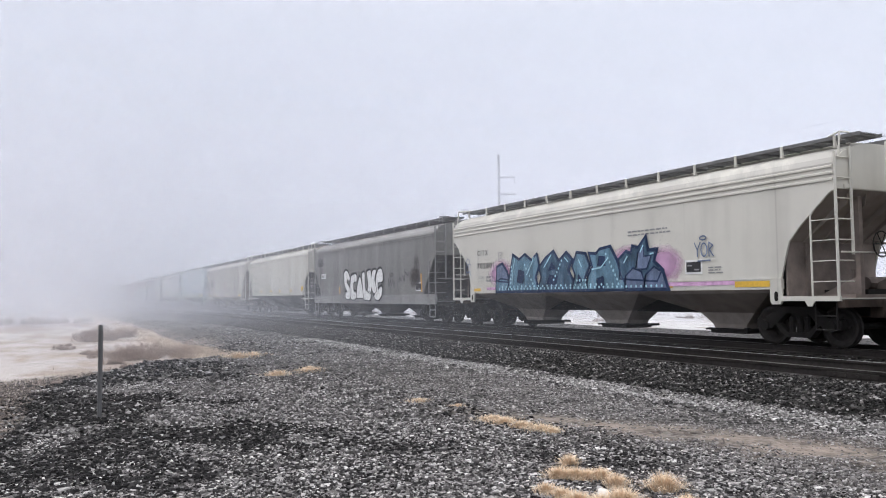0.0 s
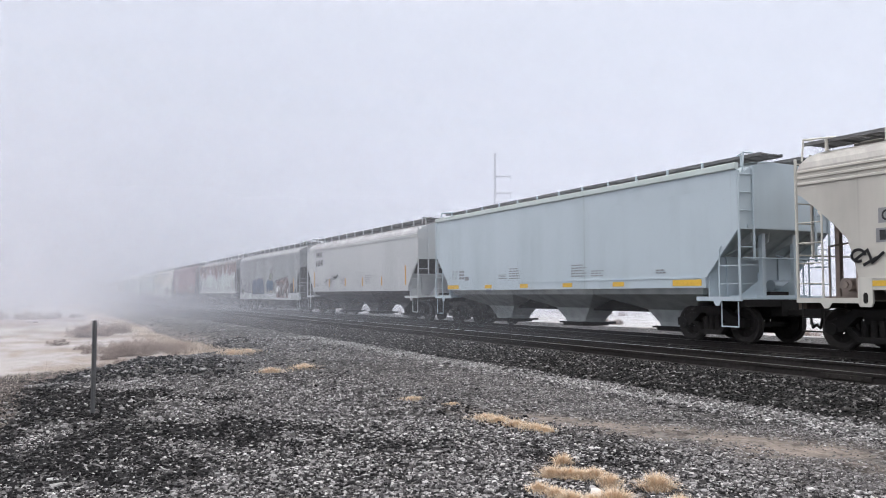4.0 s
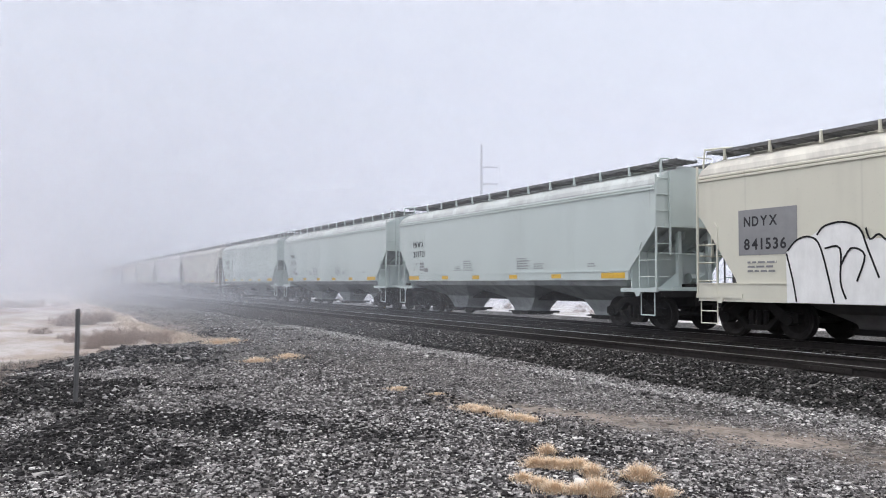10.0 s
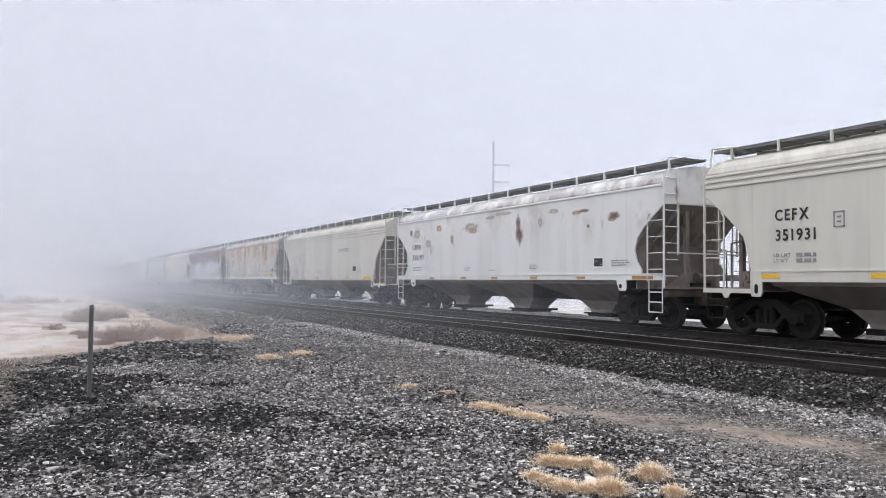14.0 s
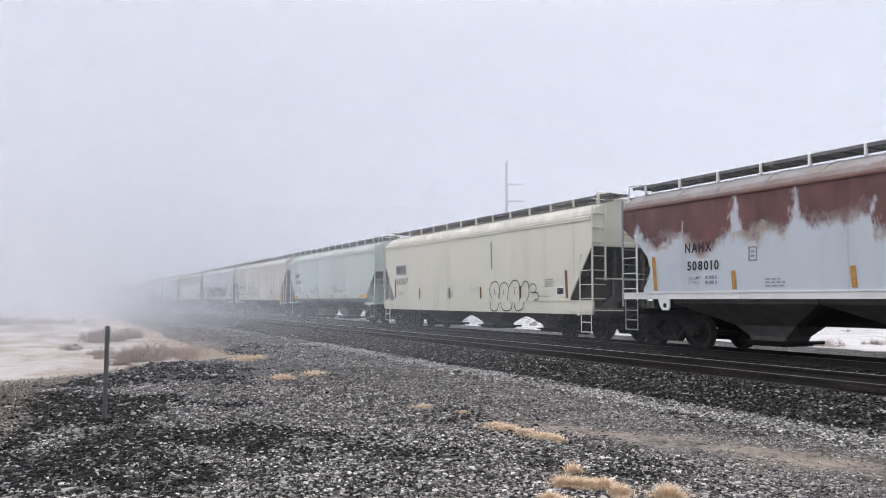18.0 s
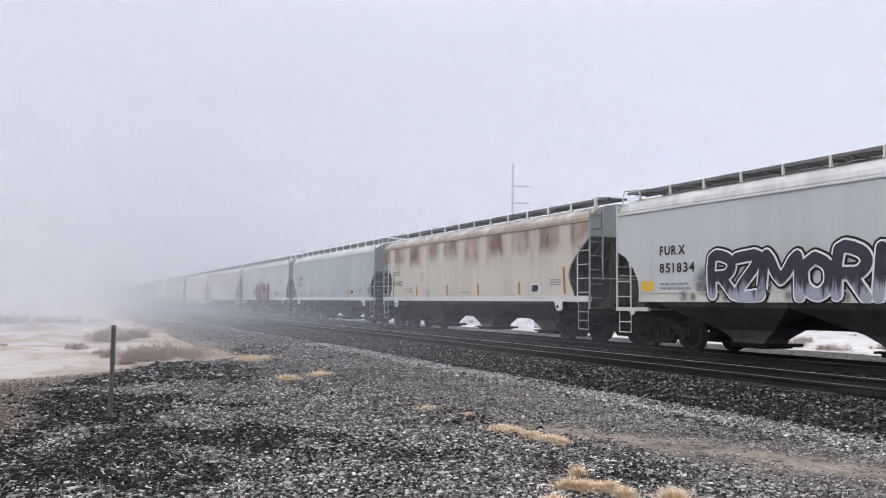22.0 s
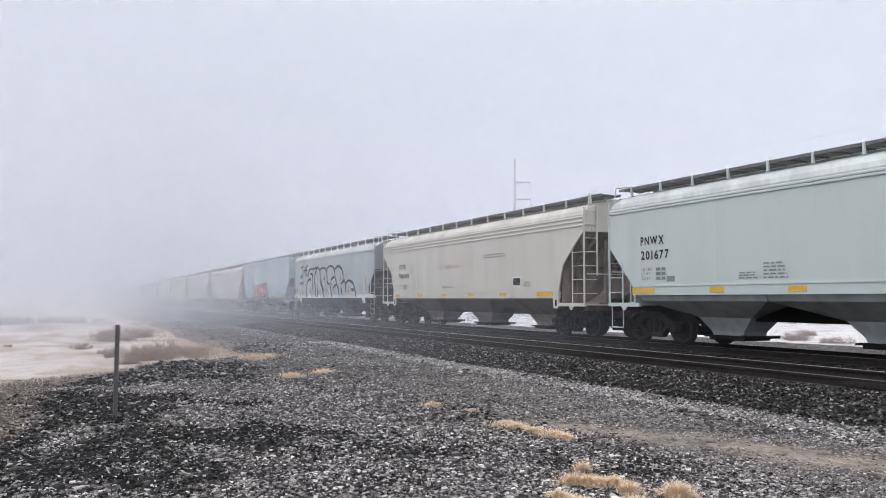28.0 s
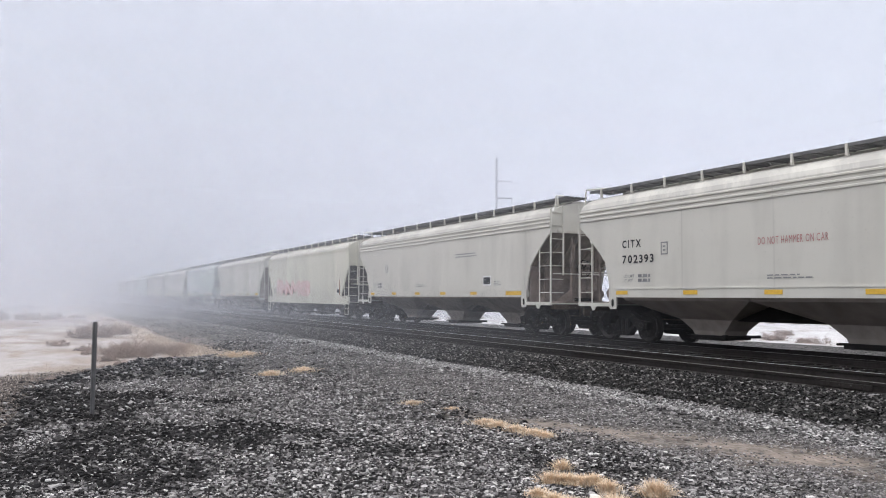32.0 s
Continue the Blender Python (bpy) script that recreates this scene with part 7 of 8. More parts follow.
bx = spread(((-900, 60), (-120, 6), (-60, 1.0), (6, 6), (60, 60), (900, 1)))
by = np.array((TOE - 0.35, TOE, 10.1, 10.75, 11.5, 12.15, 12.8, 13.5, 14.3, 15.0, 15.7, 16.4, 17.1, 17.9, 18.6, 19.3, 19.7))
BX, BY = np.meshgrid(bx, by, indexing="ij")
BZ = ballast_height(BY) + (soft_noise(BX * 0.8, BY * 0.8, 12) - 0.5) * 0.05
bi = np.arange(BX.size).reshape(BX.shape)
bq = np.stack([bi[:-1, :-1], bi[1:, :-1], bi[1:, 1:], bi[:-1, 1:]], -1).reshape(-1, 4)
bmesh_ = big_mesh("ballast_bed", np.stack([BX, BY, BZ], -1).reshape(-1, 3), bq)


def ballast_material(name, lo, hi, scale):
    n = Nodes(name)
    n.shader(0.85).inputs["Specular IOR Level"].default_value = 0.12
    v = n.coords("Object")
    cell = n.add("ShaderNodeTexVoronoi", Scale=scale)
    n.link(v, cell.inputs["Vector"])
    sepc = n.add("ShaderNodeSeparateColor")
    n.link(cell.outputs["Color"], sepc.inputs[0])
    n.bump(n.math("MULTIPLY", cell.outputs["Distance"], -1.0), 0.06, 0.9)
    c = n.mix(n.range(sepc.outputs[0], 0.2, 1.0), (lo, lo, lo), (hi, hi * 0.98, hi * 0.95))
    return n.base(n.mix(n.range(n.noise(v, 0.8, 4), 0.3, 0.7), shade3(c, n, 0.7), c))


bed = tagged(new("ballast_bed", bmesh_), "dark crushed-stone ballast bed under the tracks", "ballast", kind="structure")
bmesh_.materials.append(ballast_material("dark_ballast", 0.010, 0.050, 13.0))


# ---- stones: real geometry where the camera stands near ----
def stone_material(name, stops):
    n = Nodes(name)
    n.shader(0.85).inputs["Specular IOR Level"].default_value = 0.12
    g = n.add("ShaderNodeNewGeometry")
    r = n.add("ShaderNodeValToRGB")
    el = r.color_ramp.elements
    el[0].position, el[0].color = stops[0][0], (*stops[0][1], 1)
    el[1].position, el[1].color = stops[-1][0], (*stops[-1][1], 1)
    for pos, col in stops[1:-1]:
        x = el.new(pos)
        x.color = (*col, 1)
    n.link(g.outputs["Random Per Island"], r.inputs[0])
    v = n.coords("Object")
    a = n.noise(v, 60, 4)
    n.bump(a, 0.01, 0.5)
    return n.base(n.mix(n.range(a, 0.3, 0.7), shade3(r.outputs[0], n, 0.7), r.outputs[0]))


def stones(name, px, py, pz, size, seed, mat, label, blocky=False):
    """Scatters angular stones at the given places; blocky ones have eight corners."""
    rg = np.random.RandomState(seed)
    if blocky:
        cube = np.array([(a, b, c) for c in (-1, 1) for b in (-1, 1) for a in (-1, 1)], float) * 0.72
        tri = np.array([(0, 2, 3), (0, 3, 1), (4, 5, 7), (4, 7, 6), (0, 1, 5), (0, 5, 4), (2, 6, 7), (2, 7, 3), (0, 4, 6), (0, 6, 2), (1, 3, 7), (1, 7, 5)])
    else:
        cube = np.array([(1, 0, 0), (-1, 0, 0), (0, 1, 0), (0, -1, 0), (0, 0, 1), (0, 0, -1)], float)
        tri = np.array([(0, 2, 4), (2, 1, 4), (1, 3, 4), (3, 0, 4), (2, 0, 5), (1, 2, 5), (3, 1, 5), (0, 3, 5)])
    k = len(cube)
    n = len(px)
    shapes = cube[None] * rg.uniform(0.70, 1.25, (32, k, 1)) + rg.uniform(-0.36, 0.36, (32, k, 3))
    body = shapes[rg.randint(0, 32, n)] * rg.uniform(0.7, 1.25, (n, 1, 3)) * np.array((1.3, 0.88, 0.62))
    a, b = rg.uniform(0, 6.283, n), rg.normal(0, 0.6, n)
    ca, sa, cb, sb = np.cos(a), np.sin(a), np.cos(b), np.sin(b)
    x, y, z = body[..., 0], body[..., 1], body[..., 2]
    y, z = y * cb[:, None] - z * sb[:, None], y * sb[:, None] + z * cb[:, None]
    x, y = x * ca[:, None] - y * sa[:, None], x * sa[:, None] + y * ca[:, None]
    s = size[:, None]
    verts = np.stack([px[:, None] + x * s, py[:, None] + y * s, pz[:, None] + z * s + s * 0.25], -1).reshape(-1, 3)
    faces = (tri[None] + (np.arange(n) * k)[:, None, None]).reshape(-1, 3)
    m = big_mesh(name, verts, faces)
    m.shade_flat()
    m.materials.append(mat)
    return tagged(new(name, m), label, "gravel", kind="stuff")


def wedge(count, near, far, seed, y_hi):
    """Places on the ground between two distances, in the part of the yard that lies before the camera."""
    rg = np.random.RandomState(seed)
    d = np.sqrt(rg.uniform(near ** 2, far ** 2, count))
    a = np.radians(rg.uniform(-12, 60, count))
    x, y = -d * np.cos(a), d * np.sin(a)
    keep = (y < y_hi + rg.normal(0, 0.12, count)) & (y > edge_of_gravel(x) - rg.exponential(0.15, count))
    return x[keep], y[keep], rg


def drift(x, y):
    """How dark the gravel lies: heaps of coal-grey stone along the edge, paler stone between them."""
    out = 0.5 + 1.1 * (soft_noise(x * 0.8 + 40, y * 1.1, 77) - 0.5) + 0.15 * np.exp(-((y - edge_of_gravel(x)) / 1.2) ** 2)
    for cx, cy, rx, ry, k in ((-18.6, 1.8, 2.3, 1.9, 0.62), (-16.6, 3.4, 1.0, 0.6, 0.25), (-13.2, 0.5, 1.3, 0.9, 0.55), (-15.0, 1.6, 0.4, 0.6, -0.25), (-11.2, 0.5, 0.5, 0.4, -0.2), (-8.6, -0.2, 2.2, 0.8, 0.28), (-9.3, 2.2, 1.0, 0.45, 0.22), (-11.2, 3.6, 2.4, 0.9, -0.25), (-8.0, 4.0, 1.8, 0.8, -0.15), (-11.2, 5.1, 1.2, 0.8, -0.35)):
        out += k * np.exp(-((x - cx) / rx) ** 2 - ((y - cy) / ry) ** 2)
    return out


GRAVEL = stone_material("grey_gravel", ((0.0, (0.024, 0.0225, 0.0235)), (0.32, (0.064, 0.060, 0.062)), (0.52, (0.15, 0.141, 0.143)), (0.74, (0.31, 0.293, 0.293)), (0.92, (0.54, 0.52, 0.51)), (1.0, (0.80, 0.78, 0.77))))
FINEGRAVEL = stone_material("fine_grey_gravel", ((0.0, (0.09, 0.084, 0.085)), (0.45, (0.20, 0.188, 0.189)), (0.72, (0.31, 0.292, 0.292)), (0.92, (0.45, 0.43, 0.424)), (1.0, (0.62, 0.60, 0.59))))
# the next two carry distance haze in their colour: darks lifted, whites dimmed
HALF_HAZED_GRAVEL = stone_material("half_hazed_grey_gravel", ((0.0, (0.04, 0.0375, 0.039)), (0.30, (0.098, 0.092, 0.094)), (0.60, (0.20, 0.189, 0.191)), (0.85, (0.36, 0.343, 0.342)), (1.0, (0.66, 0.64, 0.63))))
HAZED_GRAVEL = stone_material("hazed_grey_gravel", ((0.0, (0.08, 0.075, 0.077)), (0.5, (0.17, 0.161, 0.163)), (0.86, (0.29, 0.277, 0.277)), (1.0, (0.50, 0.48, 0.48))))
DARKGRAVEL = stone_material("coal_grey_gravel", ((0.0, (0.010, 0.0095, 0.0102)), (0.5, (0.024, 0.0225, 0.024)), (0.82, (0.066, 0.062, 0.064)), (0.95, (0.20, 0.19, 0.19)), (1.0, (0.46, 0.445, 0.44))))
BALLAST = stone_material("dark_ballast_stone", ((0.0, (0.009, 0.0085, 0.0088)), (0.5, (0.025, 0.0235, 0.024)), (0.80, (0.072, 0.067, 0.067)), (0.95, (0.19, 0.18, 0.178)), (1.0, (0.42, 0.40, 0.395))))
PALESTONE = stone_material("pale_gravel", ((0.0, (0.06, 0.058, 0.058)), (0.5, (0.22, 0.212, 0.21)), (0.85, (0.42, 0.408, 0.402)), (1.0, (0.70, 0.685, 0.675))))
for k, (cnt, near, far, lo, hi) in enumerate(((150000, 4.8, 10.5, 0.0085, 0.021), (84000, 10.5, 17.0, 0.013, 0.030), (46000, 17.0, 30.0, 0.020, 0.042), (26000, 30.0, 60.0, 0.03, 0.06))):
    x, y, rg = wedge(cnt, near, far, 21 + k, TOE + 0.1)
    keep = rg.uniform(0, 1, len(x)) > wheel_track(x, y + rg.normal(0, 0.06, len(x))) * 0.97
    # drifts of fine dark stone alternate with coarser, paler stone
    patch = soft_noise(x * 0.45, y * 0.45, 31)
    keep &= rg.uniform(0, 1, len(x)) < 0.55 + 0.9 * (patch - 0.3)
    x, y = x[keep], y[keep]
    z = ground_height(x, y)
    size = rg.uniform(lo, hi, len(x)) * (0.8 + 0.5 * rg.uniform(0, 1, len(x)) ** 4)
    tone = drift(x, y) + rg.normal(0, 0.11, len(x))
    dark = tone > (0.70 if near < 10 else 0.76 if near < 30 else 9)
    fine = (y > 5.6 + rg.normal(0, 0.5, len(x))) & (y < 8.25 + rg.normal(0, 0.15, len(x))) & (x > -22)
    size = np.where(fine, size * 0.72, size)
    dark &= ~fine
    size = np.where(dark & (x < -7.5), size * 1.4, size)
    # farther bands take the gravel colours with haze painted in
    for sel, mat, words in ((fine, FINEGRAVEL, "fine grey gravel packed down beside the dirt track"), (~dark & ~fine, HAZED_GRAVEL if near >= 17 else HALF_HAZED_GRAVEL if near > 10 else GRAVEL, "loose angular grey gravel on the yard"), (dark, DARKGRAVEL, "drift of dark coal-grey gravel on the yard")):
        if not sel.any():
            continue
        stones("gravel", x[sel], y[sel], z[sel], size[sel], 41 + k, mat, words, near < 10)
rg = np.random.RandomState(71)
d, a = np.sqrt(rg.uniform(0.02, 23.0, 22000)), rg.uniform(0, 6.2832, 22000)
x, y = d * np.cos(a), d * np.sin(a)
keep = (y > edge_of_gravel(x)) & ~((x < -3.2) & (y > 2.0) & (y < 5.0))
x, y = x[keep], y[keep]
stones("gravel", x, y, ground_height(x, y), rg.uniform(0.009, 0.025, len(x)), 72, GRAVEL, "loose angular grey gravel on the yard")
# brown clods of earth where the gravel gives way to the field
CLOD = stone_material("brown_earth_clods", ((0.0, (0.05, 0.043, 0.040)), (0.5, (0.125, 0.106, 0.097)), (0.9, (0.26, 0.225, 0.205)), (1.0, (0.46, 0.41, 0.38))))
rg = np.random.RandomState(15)
x = -rg.uniform(8.0, 23.0, 16000)
y = edge_of_gravel(x) - np.abs(rg.normal(0, 0.7, 16000)) + 0.1
stones("earth_clods", x, y, ground_height(x, y), rg.uniform(0.006, 0.024, 16000), 91, CLOD, "brown clods of earth along the edge of the gravel")
rg = np.random.RandomState(5)
x = -np.sqrt(rg.uniform(0, 1, 16000)) * 32 + 2
y = 8.78 - 0.012 * (x + 10) + rg.normal(0, 0.21, 16000)
keep = y < TOE + 0.2
x, y = x[keep], y[keep]
stones("gravel", x, y, ground_height(x, y), rg.uniform(0.015, 0.036, len(x)), 51, PALESTONE, "pale grey gravel band at the foot of the ballast")
x = 3 - rg.uniform(0, 1, 60000) ** 1.3 * 52
y = rg.uniform(TOE - 0.1, 11.35, 60000)
stones("ballast", x, y, ballast_height(y), rg.uniform(0.019, 0.040, 60000), 61, BALLAST, "dark crushed-stone ballast on the track shoulder")
x = 3 - rg.uniform(0, 1, 16000) ** 1.3 * 45
y = rg.uniform(11.4, 15.6, 16000)
stones("ballast", x, y, ballast_height(y) - 0.01, rg.uniform(0.025, 0.05, 16000), 62, BALLAST, "dark crushed-stone ballast between the rails")


# ---- tracks ----
def rail_data(x0, x1, head):
    ring = [(-0.076, -0.18), (0.076, -0.18), (0.076, -0.168), (0.012, -0.145), (0.009, -0.05), (0.036, -0.04), (0.037, -0.006), (0.030, 0.0), (-0.030, 0.0), (-0.037, -0.006), (-0.036, -0.04), (-0.009, -0.05), (-0.012, -0.145), (-0.076, -0.168)]
    m = Mesh().prism([(x0, y, z) for y, z in ring], [(x1, y, z) for y, z in ring])
    d = m.data("rail", RAIL_SIDE)
    d.materials.append(head)
    for p in d.polygons:
        if p.normal.z > 0.9 and p.center.z > -0.004:
            p.material_index = 1
    return d


rail_mesh, dull_rail_mesh = rail_data(-900, 700, RAIL_TOP), rail_data(-900, 700, RAIL_DULL)
tie_mesh = Mesh().box(-0.11, 0.11, -1.30, 1.30, -0.17, 0.0, 0.015).data("tie", TIE_WOOD)
for yc, nm in ((TRACK_NEAR, "nearer"), (TRACK_FAR, "farther")):
    track = root("track", pose(0, yc, 0), "railway track with worn steel rails on dark timber ties", "railway track", "pair of tracks", "structure")
    for s in (-1, 1):
        dull = s < 0 or yc == TRACK_FAR
        part("rail", dull_rail_mesh if dull else rail_mesh, RAIL_SIDE, track, "rusty steel rail with a dull head" if dull else "rusty steel rail with a polished head", pose(0, s * 0.7525, RAIL))
    for i in range(110):
        x = 4 - i * 0.53
        part("tie", tie_mesh, TIE_WOOD, track, "", pose(x, 0, 0.232, 0, 0, random.uniform(-0.8, 0.8)))
    far_ties = Mesh()
    for i in range(110, 420):
        x = 4 - i * 0.53
        far_ties.box(x - 0.11, x + 0.11, -1.3, 1.3, 0.05, 0.232)
    tagged(part("far_tie", far_ties, TIE_WOOD, track), kind="stuff")
    joint = Mesh().box(-0.45, 0.45, -0.045, -0.012, -0.14, -0.05, 0.008)
    for k in range(4):
        joint.tube((-0.3 + k * 0.2, -0.07, -0.095), (-0.3 + k * 0.2, -0.04, -0.095), 0.018, 6)
    part("joint_bar", joint, RAIL_SIDE, track, "bolted rail joint bar", pose(-8.35, -0.7525, RAIL))

# ---- marker post ----
post = root("marker_post", pose(-11.67, 0.66, -0.15), "grey weathered steel marker post standing in the gravel", "post")
pm = Mesh()
pm.side([(-0.03, 0), (0.03, 0), (0.03, 1.41), (-0.03, 1.41)], -0.026, -0.02)
pm.tube((0, 0, 0), (0.0, 0, 1.43), 0.030, 8)
part("shaft", pm, plain("weathered_zinc", (0.13, 0.13, 0.135), 0.6, 0.3, 12, 0.3), post)
part("stub", Mesh().tube((0.0, -0.09, 0.80), (0, 0.05, 0.80), 0.008, 5), DULL_STEEL, post, "short bent wire")

# ---- dry grass ----
STRAW = stone_material("dry_straw", ((0.0, (0.66, 0.47, 0.31)), (0.5, (0.88, 0.68, 0.49)), (0.85, (0.92, 0.79, 0.63)), (1.0, (0.94, 0.88, 0.79))))


def tuft_mesh(r, high, count, seed):
    """A low cushion of fine bent blades that fan out from several crowns."""
    rg = np.random.RandomState(seed)
    m = Mesh()
    for i in range(count):
        a = rg.uniform(0, 6.283)
        d = r * abs(rg.normal(0, 0.62))
        bx_, by_ = d * math.cos(a), d * math.sin(a)
        lean = min(0.25 + 0.75 * d / r + abs(rg.normal(0, 0.45)), 1.65)
        b = a + rg.normal(0, 0.8)
        ln = high * rg.uniform(0.45, 1.15)
        w = 0.0020
        mx, my, mz = bx_ + math.cos(b) * math.sin(lean * 0.5) * ln * 0.55, by_ + math.sin(b) * math.sin(lean * 0.5) * ln * 0.55, math.cos(lean * 0.5) * ln * 0.55
        tx, ty, tz = mx + math.cos(b) * math.sin(lean) * ln * 0.5, my + math.sin(b) * math.sin(lean) * ln * 0.5, mz + math.cos(lean) * ln * 0.5
        sx, sy = -math.sin(b) * w, math.cos(b) * w
        k = len(m.v)
        m.v += [(bx_ - sx, by_ - sy, -0.02), (bx_ + sx, by_ + sy, -0.02), (mx + sx, my + sy, mz), (mx - sx, my - sy, mz), (tx, ty, tz)]
        m.f += [[k, k + 1, k + 2, k + 3], [k + 3, k + 2, k + 4]]
    return m


TUFTS = ((-6.32, 4.49, 0.07, 0.15, 500), (-5.92, 4.10, 0.10, 0.16, 900), (-5.82, 4.20, 0.10, 0.14, 800), (-5.72, 4.24, 0.10, 0.12, 700), (-5.64, 4.34, 0.10, 0.13, 800), (-5.40, 4.31, 0.09, 0.14, 700), (-4.90, 3.97, 0.12, 0.19, 1300), (-5.12, 4.58, 0.10, 0.20, 1200), (-5.48, 3.66, 0.10, 0.11, 700), (-5.30, 3.69, 0.10, 0.10, 600), (-5.12, 3.72, 0.12, 0.12, 800), (-5.00, 3.82, 0.09, 0.12, 500), (-4.68, 4.42, 0.10, 0.12, 600),
    (-9.10, 5.27, 0.24, 0.10, 900), (-8.75, 5.22, 0.22, 0.11, 900), (-8.45, 5.30, 0.25, 0.10, 900), (-8.05, 5.32, 0.22, 0.10, 900), (-7.85, 5.34, 0.15, 0.08, 700), (-11.39, 5.27, 0.25, 0.07, 700), (-10.46, 5.48, 0.16, 0.06, 500), (-16.50, 4.36, 0.35, 0.16, 900), (-16.88, 5.15, 0.35, 0.10, 900), (-17.3, 5.3, 0.3, 0.10, 900), (-21.8, 4.68, 0.5, 0.22, 900), (-22.4, 5.2, 0.5, 0.16, 900))
for i, (x, y, r, h, count) in enumerate(TUFTS):
    z = float(ground_height(np.array([x]), np.array([y]))[0])
    ob = root("grass_tuft", pose(x, y, z), "", "")
    tagged(part("clump", tuft_mesh(r * 0.85, h * 0.8, count, 70 + i), STRAW, ob), kind="stuff")
    tagged(ob, "small tuft of dry straw-coloured grass in the gravel", "grass", "grass tufts in the gravel")
m = Mesh().prism([(0.07 * math.cos(a * 0.9) * (1 + 0.15 * (a % 2)), 0.05 * math.sin(a * 0.9), -0.02) for a in range(7)], [(0.05 * math.cos(a * 0.9), 0.035 * math.sin(a * 0.9), 0.055) for a in range(7)])
ob = new("stone", m.data("stone", plain("white_stone", (0.74, 0.70, 0.66), 0.8, 0.0, 20.0, 0.15, 0.004), True))
ob.matrix_basis = pose(-5.24, 4.05, float(ground_height(np.array([-5.24]), np.array([4.05]))[0]))
tagged(ob, "pale rounded stone lying among the grass tufts", "stone")

# strip of straw along the far edge of the yard
rg = np.random.RandomState(9)
strip = Mesh()


def blades(m, x, y, high, count, rg, r=0.3):
    z = float(ground_height(np.array([x]), np.array([y]))[0])
    for i in range(count):
        bx_, by_ = x + rg.normal(0, r), y + rg.normal(0, r)
        b, h = rg.uniform(0, 6.283), high * rg.uniform(0.4, 1.1)
        l = rg.uniform(0.1, 0.7) * h
        w = 0.009
        sx, sy = -math.sin(b) * w, math.cos(b) * w
        k = len(m.v)
        m.v += [(bx_ - sx, by_ - sy, z - 0.05), (bx_ + sx, by_ + sy, z - 0.05), (bx_ + l * math.cos(b), by_ + l * math.sin(b), z + h)]
        m.f.append([k, k + 1, k + 2])


for i in range(1300):
    x = -22.8 - rg.exponential(20)
    blades(strip, x, 5.05 - abs(rg.normal(0, 0.55)), rg.uniform(0.05, 0.15), 10, rg)
for i in range(50):
    x = rg.uniform(-24, -17)
    blades(strip, x, float(edge_of_gravel(x)) - 0.3 - rg.exponential(0.6), 0.08, 10, rg)
d = big_mesh("dry_grass", np.array(strip.v), np.array(strip.f))
d.materials.append(stone_material("bleached_straw", ((0.0, (0.36, 0.29, 0.235)), (0.6, (0.54, 0.455, 0.38)), (1.0, (0.70, 0.62, 0.54)))))
tagged(new("dry_grass", d), "dry straw grass along the edge of the gravel", "grass", kind="stuff")

# ---- brush in the field ----
TWIG = stone_material("bare_brown_twigs", ((0.0, (0.27, 0.20, 0.175)), (0.5, (0.40, 0.32, 0.285)), (1.0, (0.56, 0.47, 0.42))))


def bush_mesh(r, high, count, seed):
    """A rounded bush of thin bare twigs that fork outwards from a few stems."""
    rg = np.random.RandomState(seed)
    m = Mesh()
    lobes = [(rg.normal(0, 0.5) * r, rg.normal(0, 0.5) * r, rg.uniform(0.45, 1.0)) for _ in range(8)]
    for i in range(count):
        cx, cy, k = lobes[i % 8]
        a, lean = rg.uniform(0, 6.283), math.acos(rg.uniform(0.0, 1.0))
        d = Vector((math.cos(a) * math.sin(lean) * r * 0.6, math.sin(a) * math.sin(lean) * r * 0.6, math.cos(lean) * high)) * k
        p = Vector((cx, cy, 0.0)) + d * rg.uniform(0.0, 0.4)
        q = Vector((cx, cy, 0.0)) + d * rg.uniform(0.6, 0.9)
        s = Vector((-math.sin(a), math.cos(a), 0)) * 0.007
        n0 = len(m.v)
        m.v += [tuple(p - s), tuple(p + s), tuple(q)]
        m.f.append([n0, n0 + 1, n0 + 2])
        for j in range(11):
            o = p.lerp(q, rg.uniform(0.2, 1.05))
            w = Vector((rg.normal(), rg.normal(), rg.normal() * 0.8)).normalized()
            e_ = o + w * high * rg.uniform(0.06, 0.18)
            s = w.cross(Vector((rg.normal(), rg.normal(), rg.normal()))).normalized() * 0.006
            n0 = len(m.v)
            m.v += [tuple(o - s), tuple(o + s), tuple(e_)]
            m.f.append([n0, n0 + 1, n0 + 2])
    return m


bush_data = [bush_mesh(1.0, 0.80, 420, 90 + i).data("brush", TWIG) for i in range(4)]
BRUSH = [(-26.8, 1.75, 0.6), (-25.6, 2.0, 0.7), (-25.0, 2.4, 0.8), (-25.3, 2.8, 0.95), (-25.6, 3.2, 0.85), (-26.2, 3.6, 0.6), (-24.4, 3.6, 0.3), (-22.7, 2.0, 0.3), (-21.5, 1.5, 0.25), (-18.3, 0.15, 0.25), (-40.0, 1.9, 0.9), (-41.0, 2.35, 1.1), (-43.2, 2.7, 1.15), (-42.8, 3.2, 1.0), (-33.0, 0.6, 0.4), (-29.5, 1.2, 0.35)]
rg = np.random.RandomState(33)
for i in range(16):
    BRUSH.append((-rg.uniform(23, 70), rg.uniform(-9, 2.2), rg.uniform(0.18, 0.5)))
for i in range(9):
    BRUSH.append((-46 - 3.2 * i + rg.uniform(-1, 1), -9 + 1.1 * i + rg.uniform(-1.5, 1.5), rg.uniform(0.9, 1.4)))
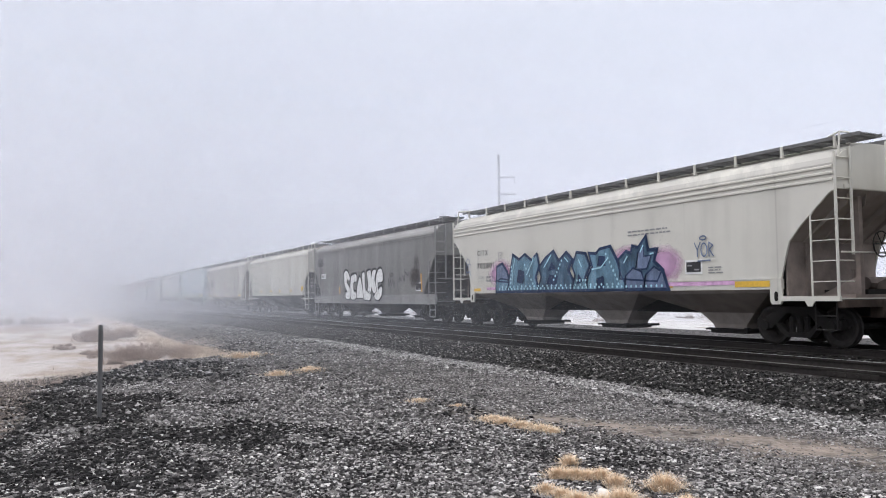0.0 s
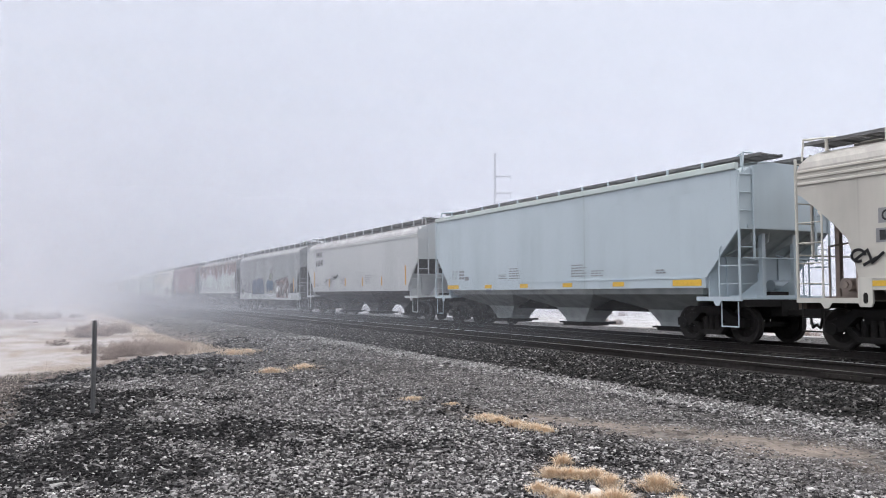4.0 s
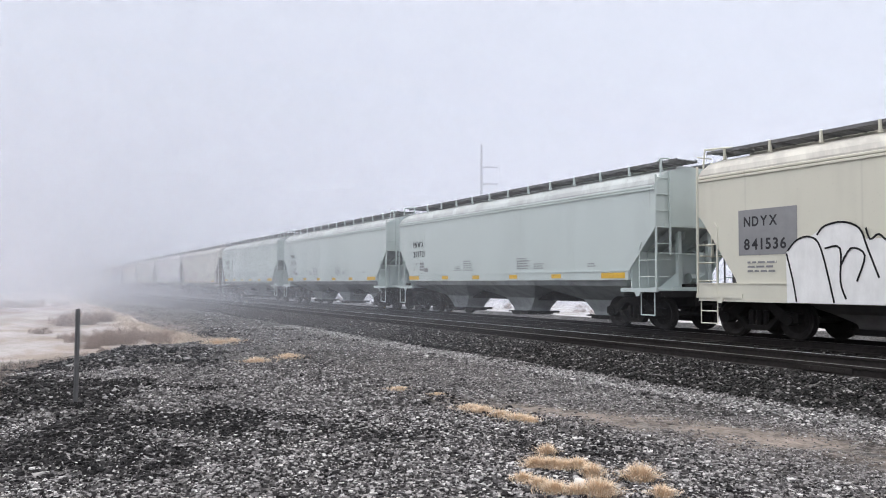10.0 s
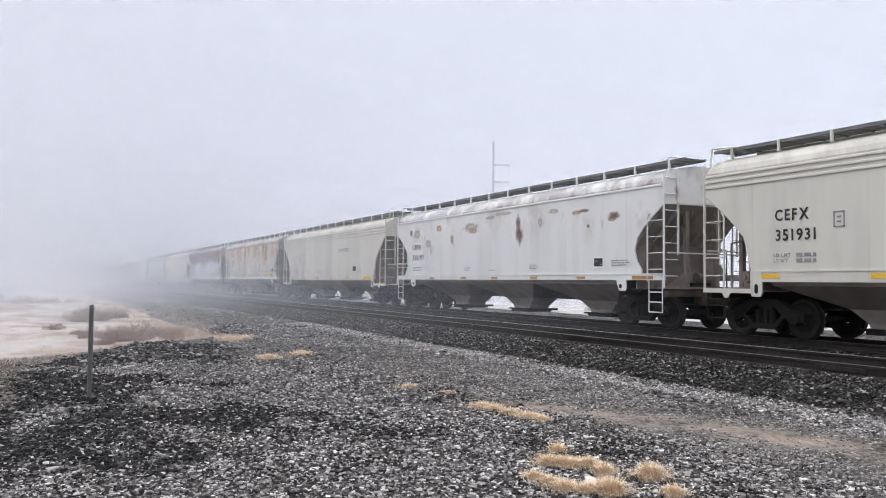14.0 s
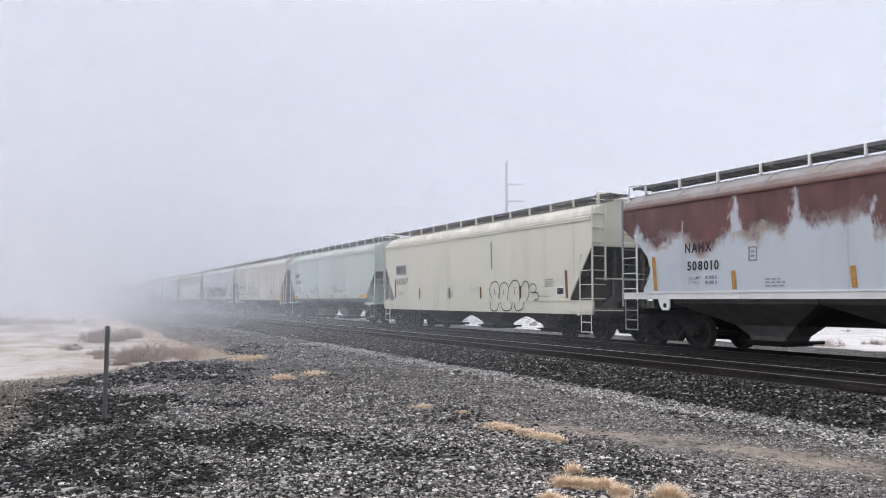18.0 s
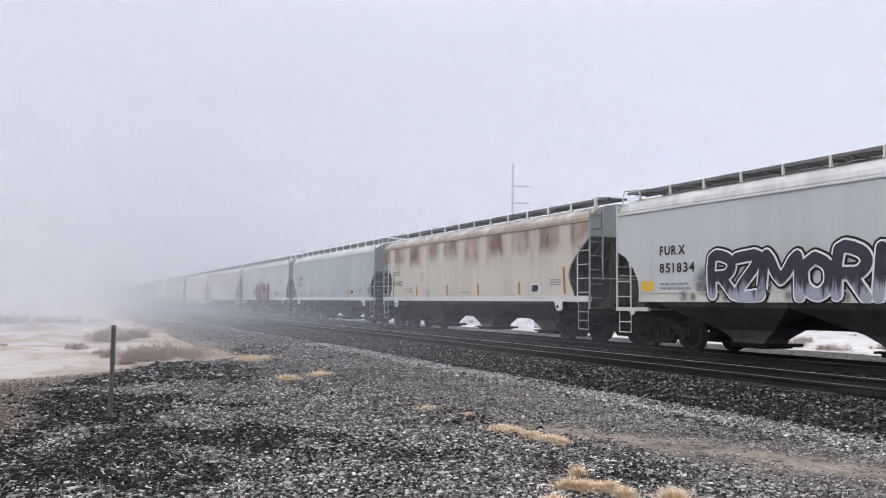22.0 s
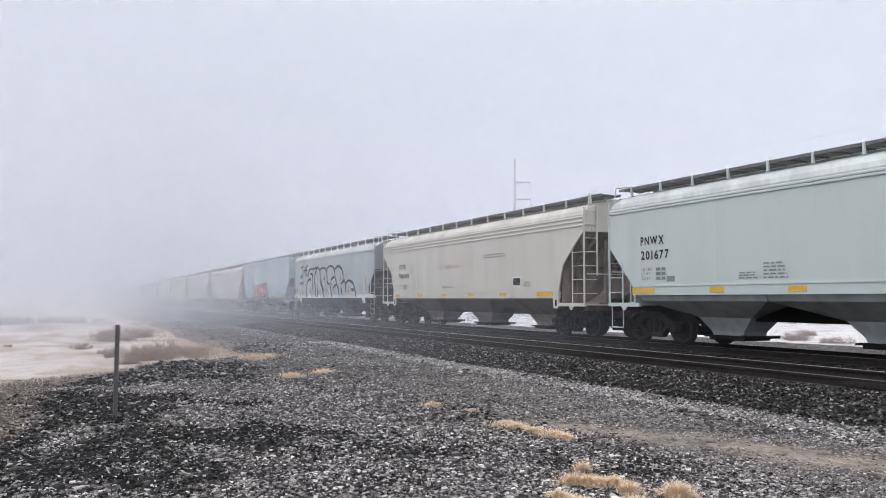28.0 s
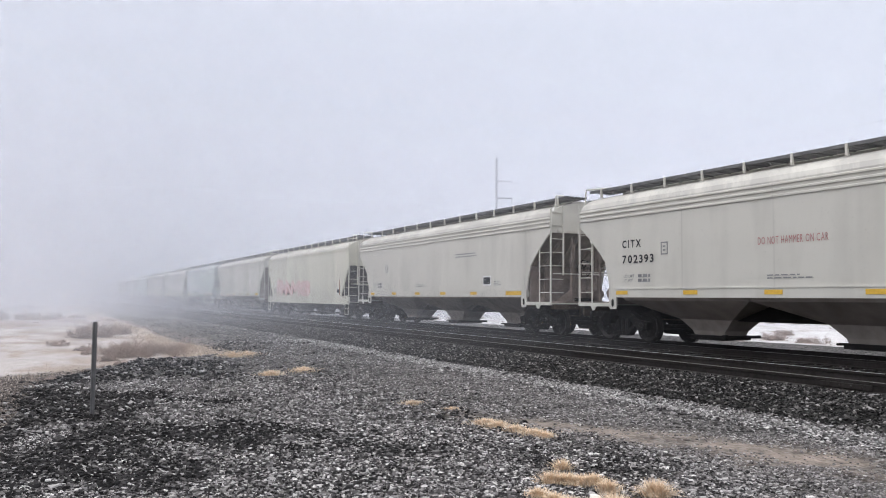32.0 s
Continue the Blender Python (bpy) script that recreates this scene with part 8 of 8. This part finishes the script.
for i in range(10):
    BRUSH.append((-rg.uniform(30, 110), rg.uniform(-14, 3.5), rg.uniform(0.5, 1.1)))
for i in range(70):
    BRUSH.append((rg.uniform(-90, 14), 30 + rg.uniform(0, 1) ** 1.5 * 55, rg.uniform(0.35, 1.0)))
for i, (x, y, s) in enumerate(BRUSH):
    ob = new("brush", bush_data[i % 4])
    z = float(ground_height(np.array([x]), np.array([y]))[0])
    ob.matrix_basis = Matrix.LocRotScale((x, y, z), Euler((0, 0, i * 1.7)), (s, s, s * 1.0))
    tagged(ob, "low leafless brown brush growing in the frosted field", "bush", "brush in the fields")

# ---- power line ----
PX, PY = -112.0, 66.5
pylon = root("power_pole", pose(PX, PY, -0.3), "tall slim steel power pole with two side arms in fog", "power pole")
POLE = plain("pole_steel", (0.20, 0.19, 0.19), 0.6, 0.3, 1.0, 0.15)
part("mast", Mesh().tube((0, 0, 0), (0, 0, 25.2), 0.32, 12, 0.20), POLE, pylon)
for z in (21.4, 18.6):
    part("arm", Mesh().tube((0, 0, z), (0.6, 2.7, z + 0.1), 0.20, 6, 0.14), POLE, pylon)
    part("insulator", Mesh().tube((0.6, 2.6, z + 0.05), (0.6, 2.6, z - 0.9), 0.07, 6), POLE, pylon)
for z in (21.3, 18.5):
    w = Mesh()
    for x0, x1 in ((PX, PX + 150.0), (PX - 150.0, PX)):
        pts = []
        for k in range(25):
            f = k / 24
            pts.append((x0 + (x1 - x0) * f, PY + 2.6, z + (0.9 * f if x1 > x0 else 0.0) - 1.6 * f * (1 - f)))
        for a, b in zip(pts, pts[1:]):
            w.tube(a, b, 0.007, 4)
    tagged(new("power_cable", w.data("power_cable", DARK_STEEL)), "thin dark cable strung from the power pole arms", "cable", "cables of the power line")


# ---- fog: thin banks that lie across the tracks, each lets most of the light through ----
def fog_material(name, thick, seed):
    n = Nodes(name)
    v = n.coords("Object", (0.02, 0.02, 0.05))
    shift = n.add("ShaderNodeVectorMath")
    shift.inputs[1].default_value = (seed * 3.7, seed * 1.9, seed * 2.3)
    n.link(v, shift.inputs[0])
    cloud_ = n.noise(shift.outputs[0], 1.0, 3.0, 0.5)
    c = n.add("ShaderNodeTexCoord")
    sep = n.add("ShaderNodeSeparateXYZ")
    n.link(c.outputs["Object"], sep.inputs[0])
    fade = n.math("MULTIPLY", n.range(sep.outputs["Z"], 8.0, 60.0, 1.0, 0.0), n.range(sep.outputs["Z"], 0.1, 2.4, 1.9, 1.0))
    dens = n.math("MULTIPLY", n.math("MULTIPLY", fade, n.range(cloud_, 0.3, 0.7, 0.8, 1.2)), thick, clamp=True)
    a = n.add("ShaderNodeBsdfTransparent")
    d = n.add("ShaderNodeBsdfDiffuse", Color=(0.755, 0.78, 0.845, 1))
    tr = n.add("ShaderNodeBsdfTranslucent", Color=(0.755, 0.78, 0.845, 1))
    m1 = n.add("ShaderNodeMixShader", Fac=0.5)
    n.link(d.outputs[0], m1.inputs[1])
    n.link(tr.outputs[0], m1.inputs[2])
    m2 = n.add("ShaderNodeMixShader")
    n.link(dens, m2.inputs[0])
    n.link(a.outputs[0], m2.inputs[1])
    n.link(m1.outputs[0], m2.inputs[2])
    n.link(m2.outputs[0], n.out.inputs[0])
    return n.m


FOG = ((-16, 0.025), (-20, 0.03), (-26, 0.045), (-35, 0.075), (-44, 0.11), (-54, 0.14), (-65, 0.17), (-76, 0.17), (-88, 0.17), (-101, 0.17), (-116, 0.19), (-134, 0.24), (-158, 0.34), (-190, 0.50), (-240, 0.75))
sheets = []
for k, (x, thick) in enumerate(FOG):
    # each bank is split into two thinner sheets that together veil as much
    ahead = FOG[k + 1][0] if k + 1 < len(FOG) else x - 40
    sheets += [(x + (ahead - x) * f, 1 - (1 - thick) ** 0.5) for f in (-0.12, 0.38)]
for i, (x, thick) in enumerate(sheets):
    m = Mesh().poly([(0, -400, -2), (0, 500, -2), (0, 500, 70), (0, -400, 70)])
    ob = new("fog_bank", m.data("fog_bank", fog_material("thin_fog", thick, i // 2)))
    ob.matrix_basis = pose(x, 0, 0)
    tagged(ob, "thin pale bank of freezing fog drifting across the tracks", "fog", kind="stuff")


# ---- motion of the train ----
def motions():
    for n, car in cars.items():
        rows = [(t, pose(starts[n] + SPEED * t, TRACK_FAR, RAIL)) for t in (0, 8, 16, 24, 32)]
        walk(car, rows)
    # all wheelsets roll alike: one set of keys, shared
    first = wheelsets[0]
    step = math.degrees(SPEED / FPS / 0.457)
    walk(first, [(k / FPS, pose(0, 0, 0, 0, k * step, 0)) for k in range(32 * FPS + 1)])
    for w in wheelsets[1:]:
        w.rotation_mode = "QUATERNION"
        keys = w.animation_data_create()
        keys.action = first.animation_data.action
        keys.action_slot = first.animation_data.action_slot


motions()
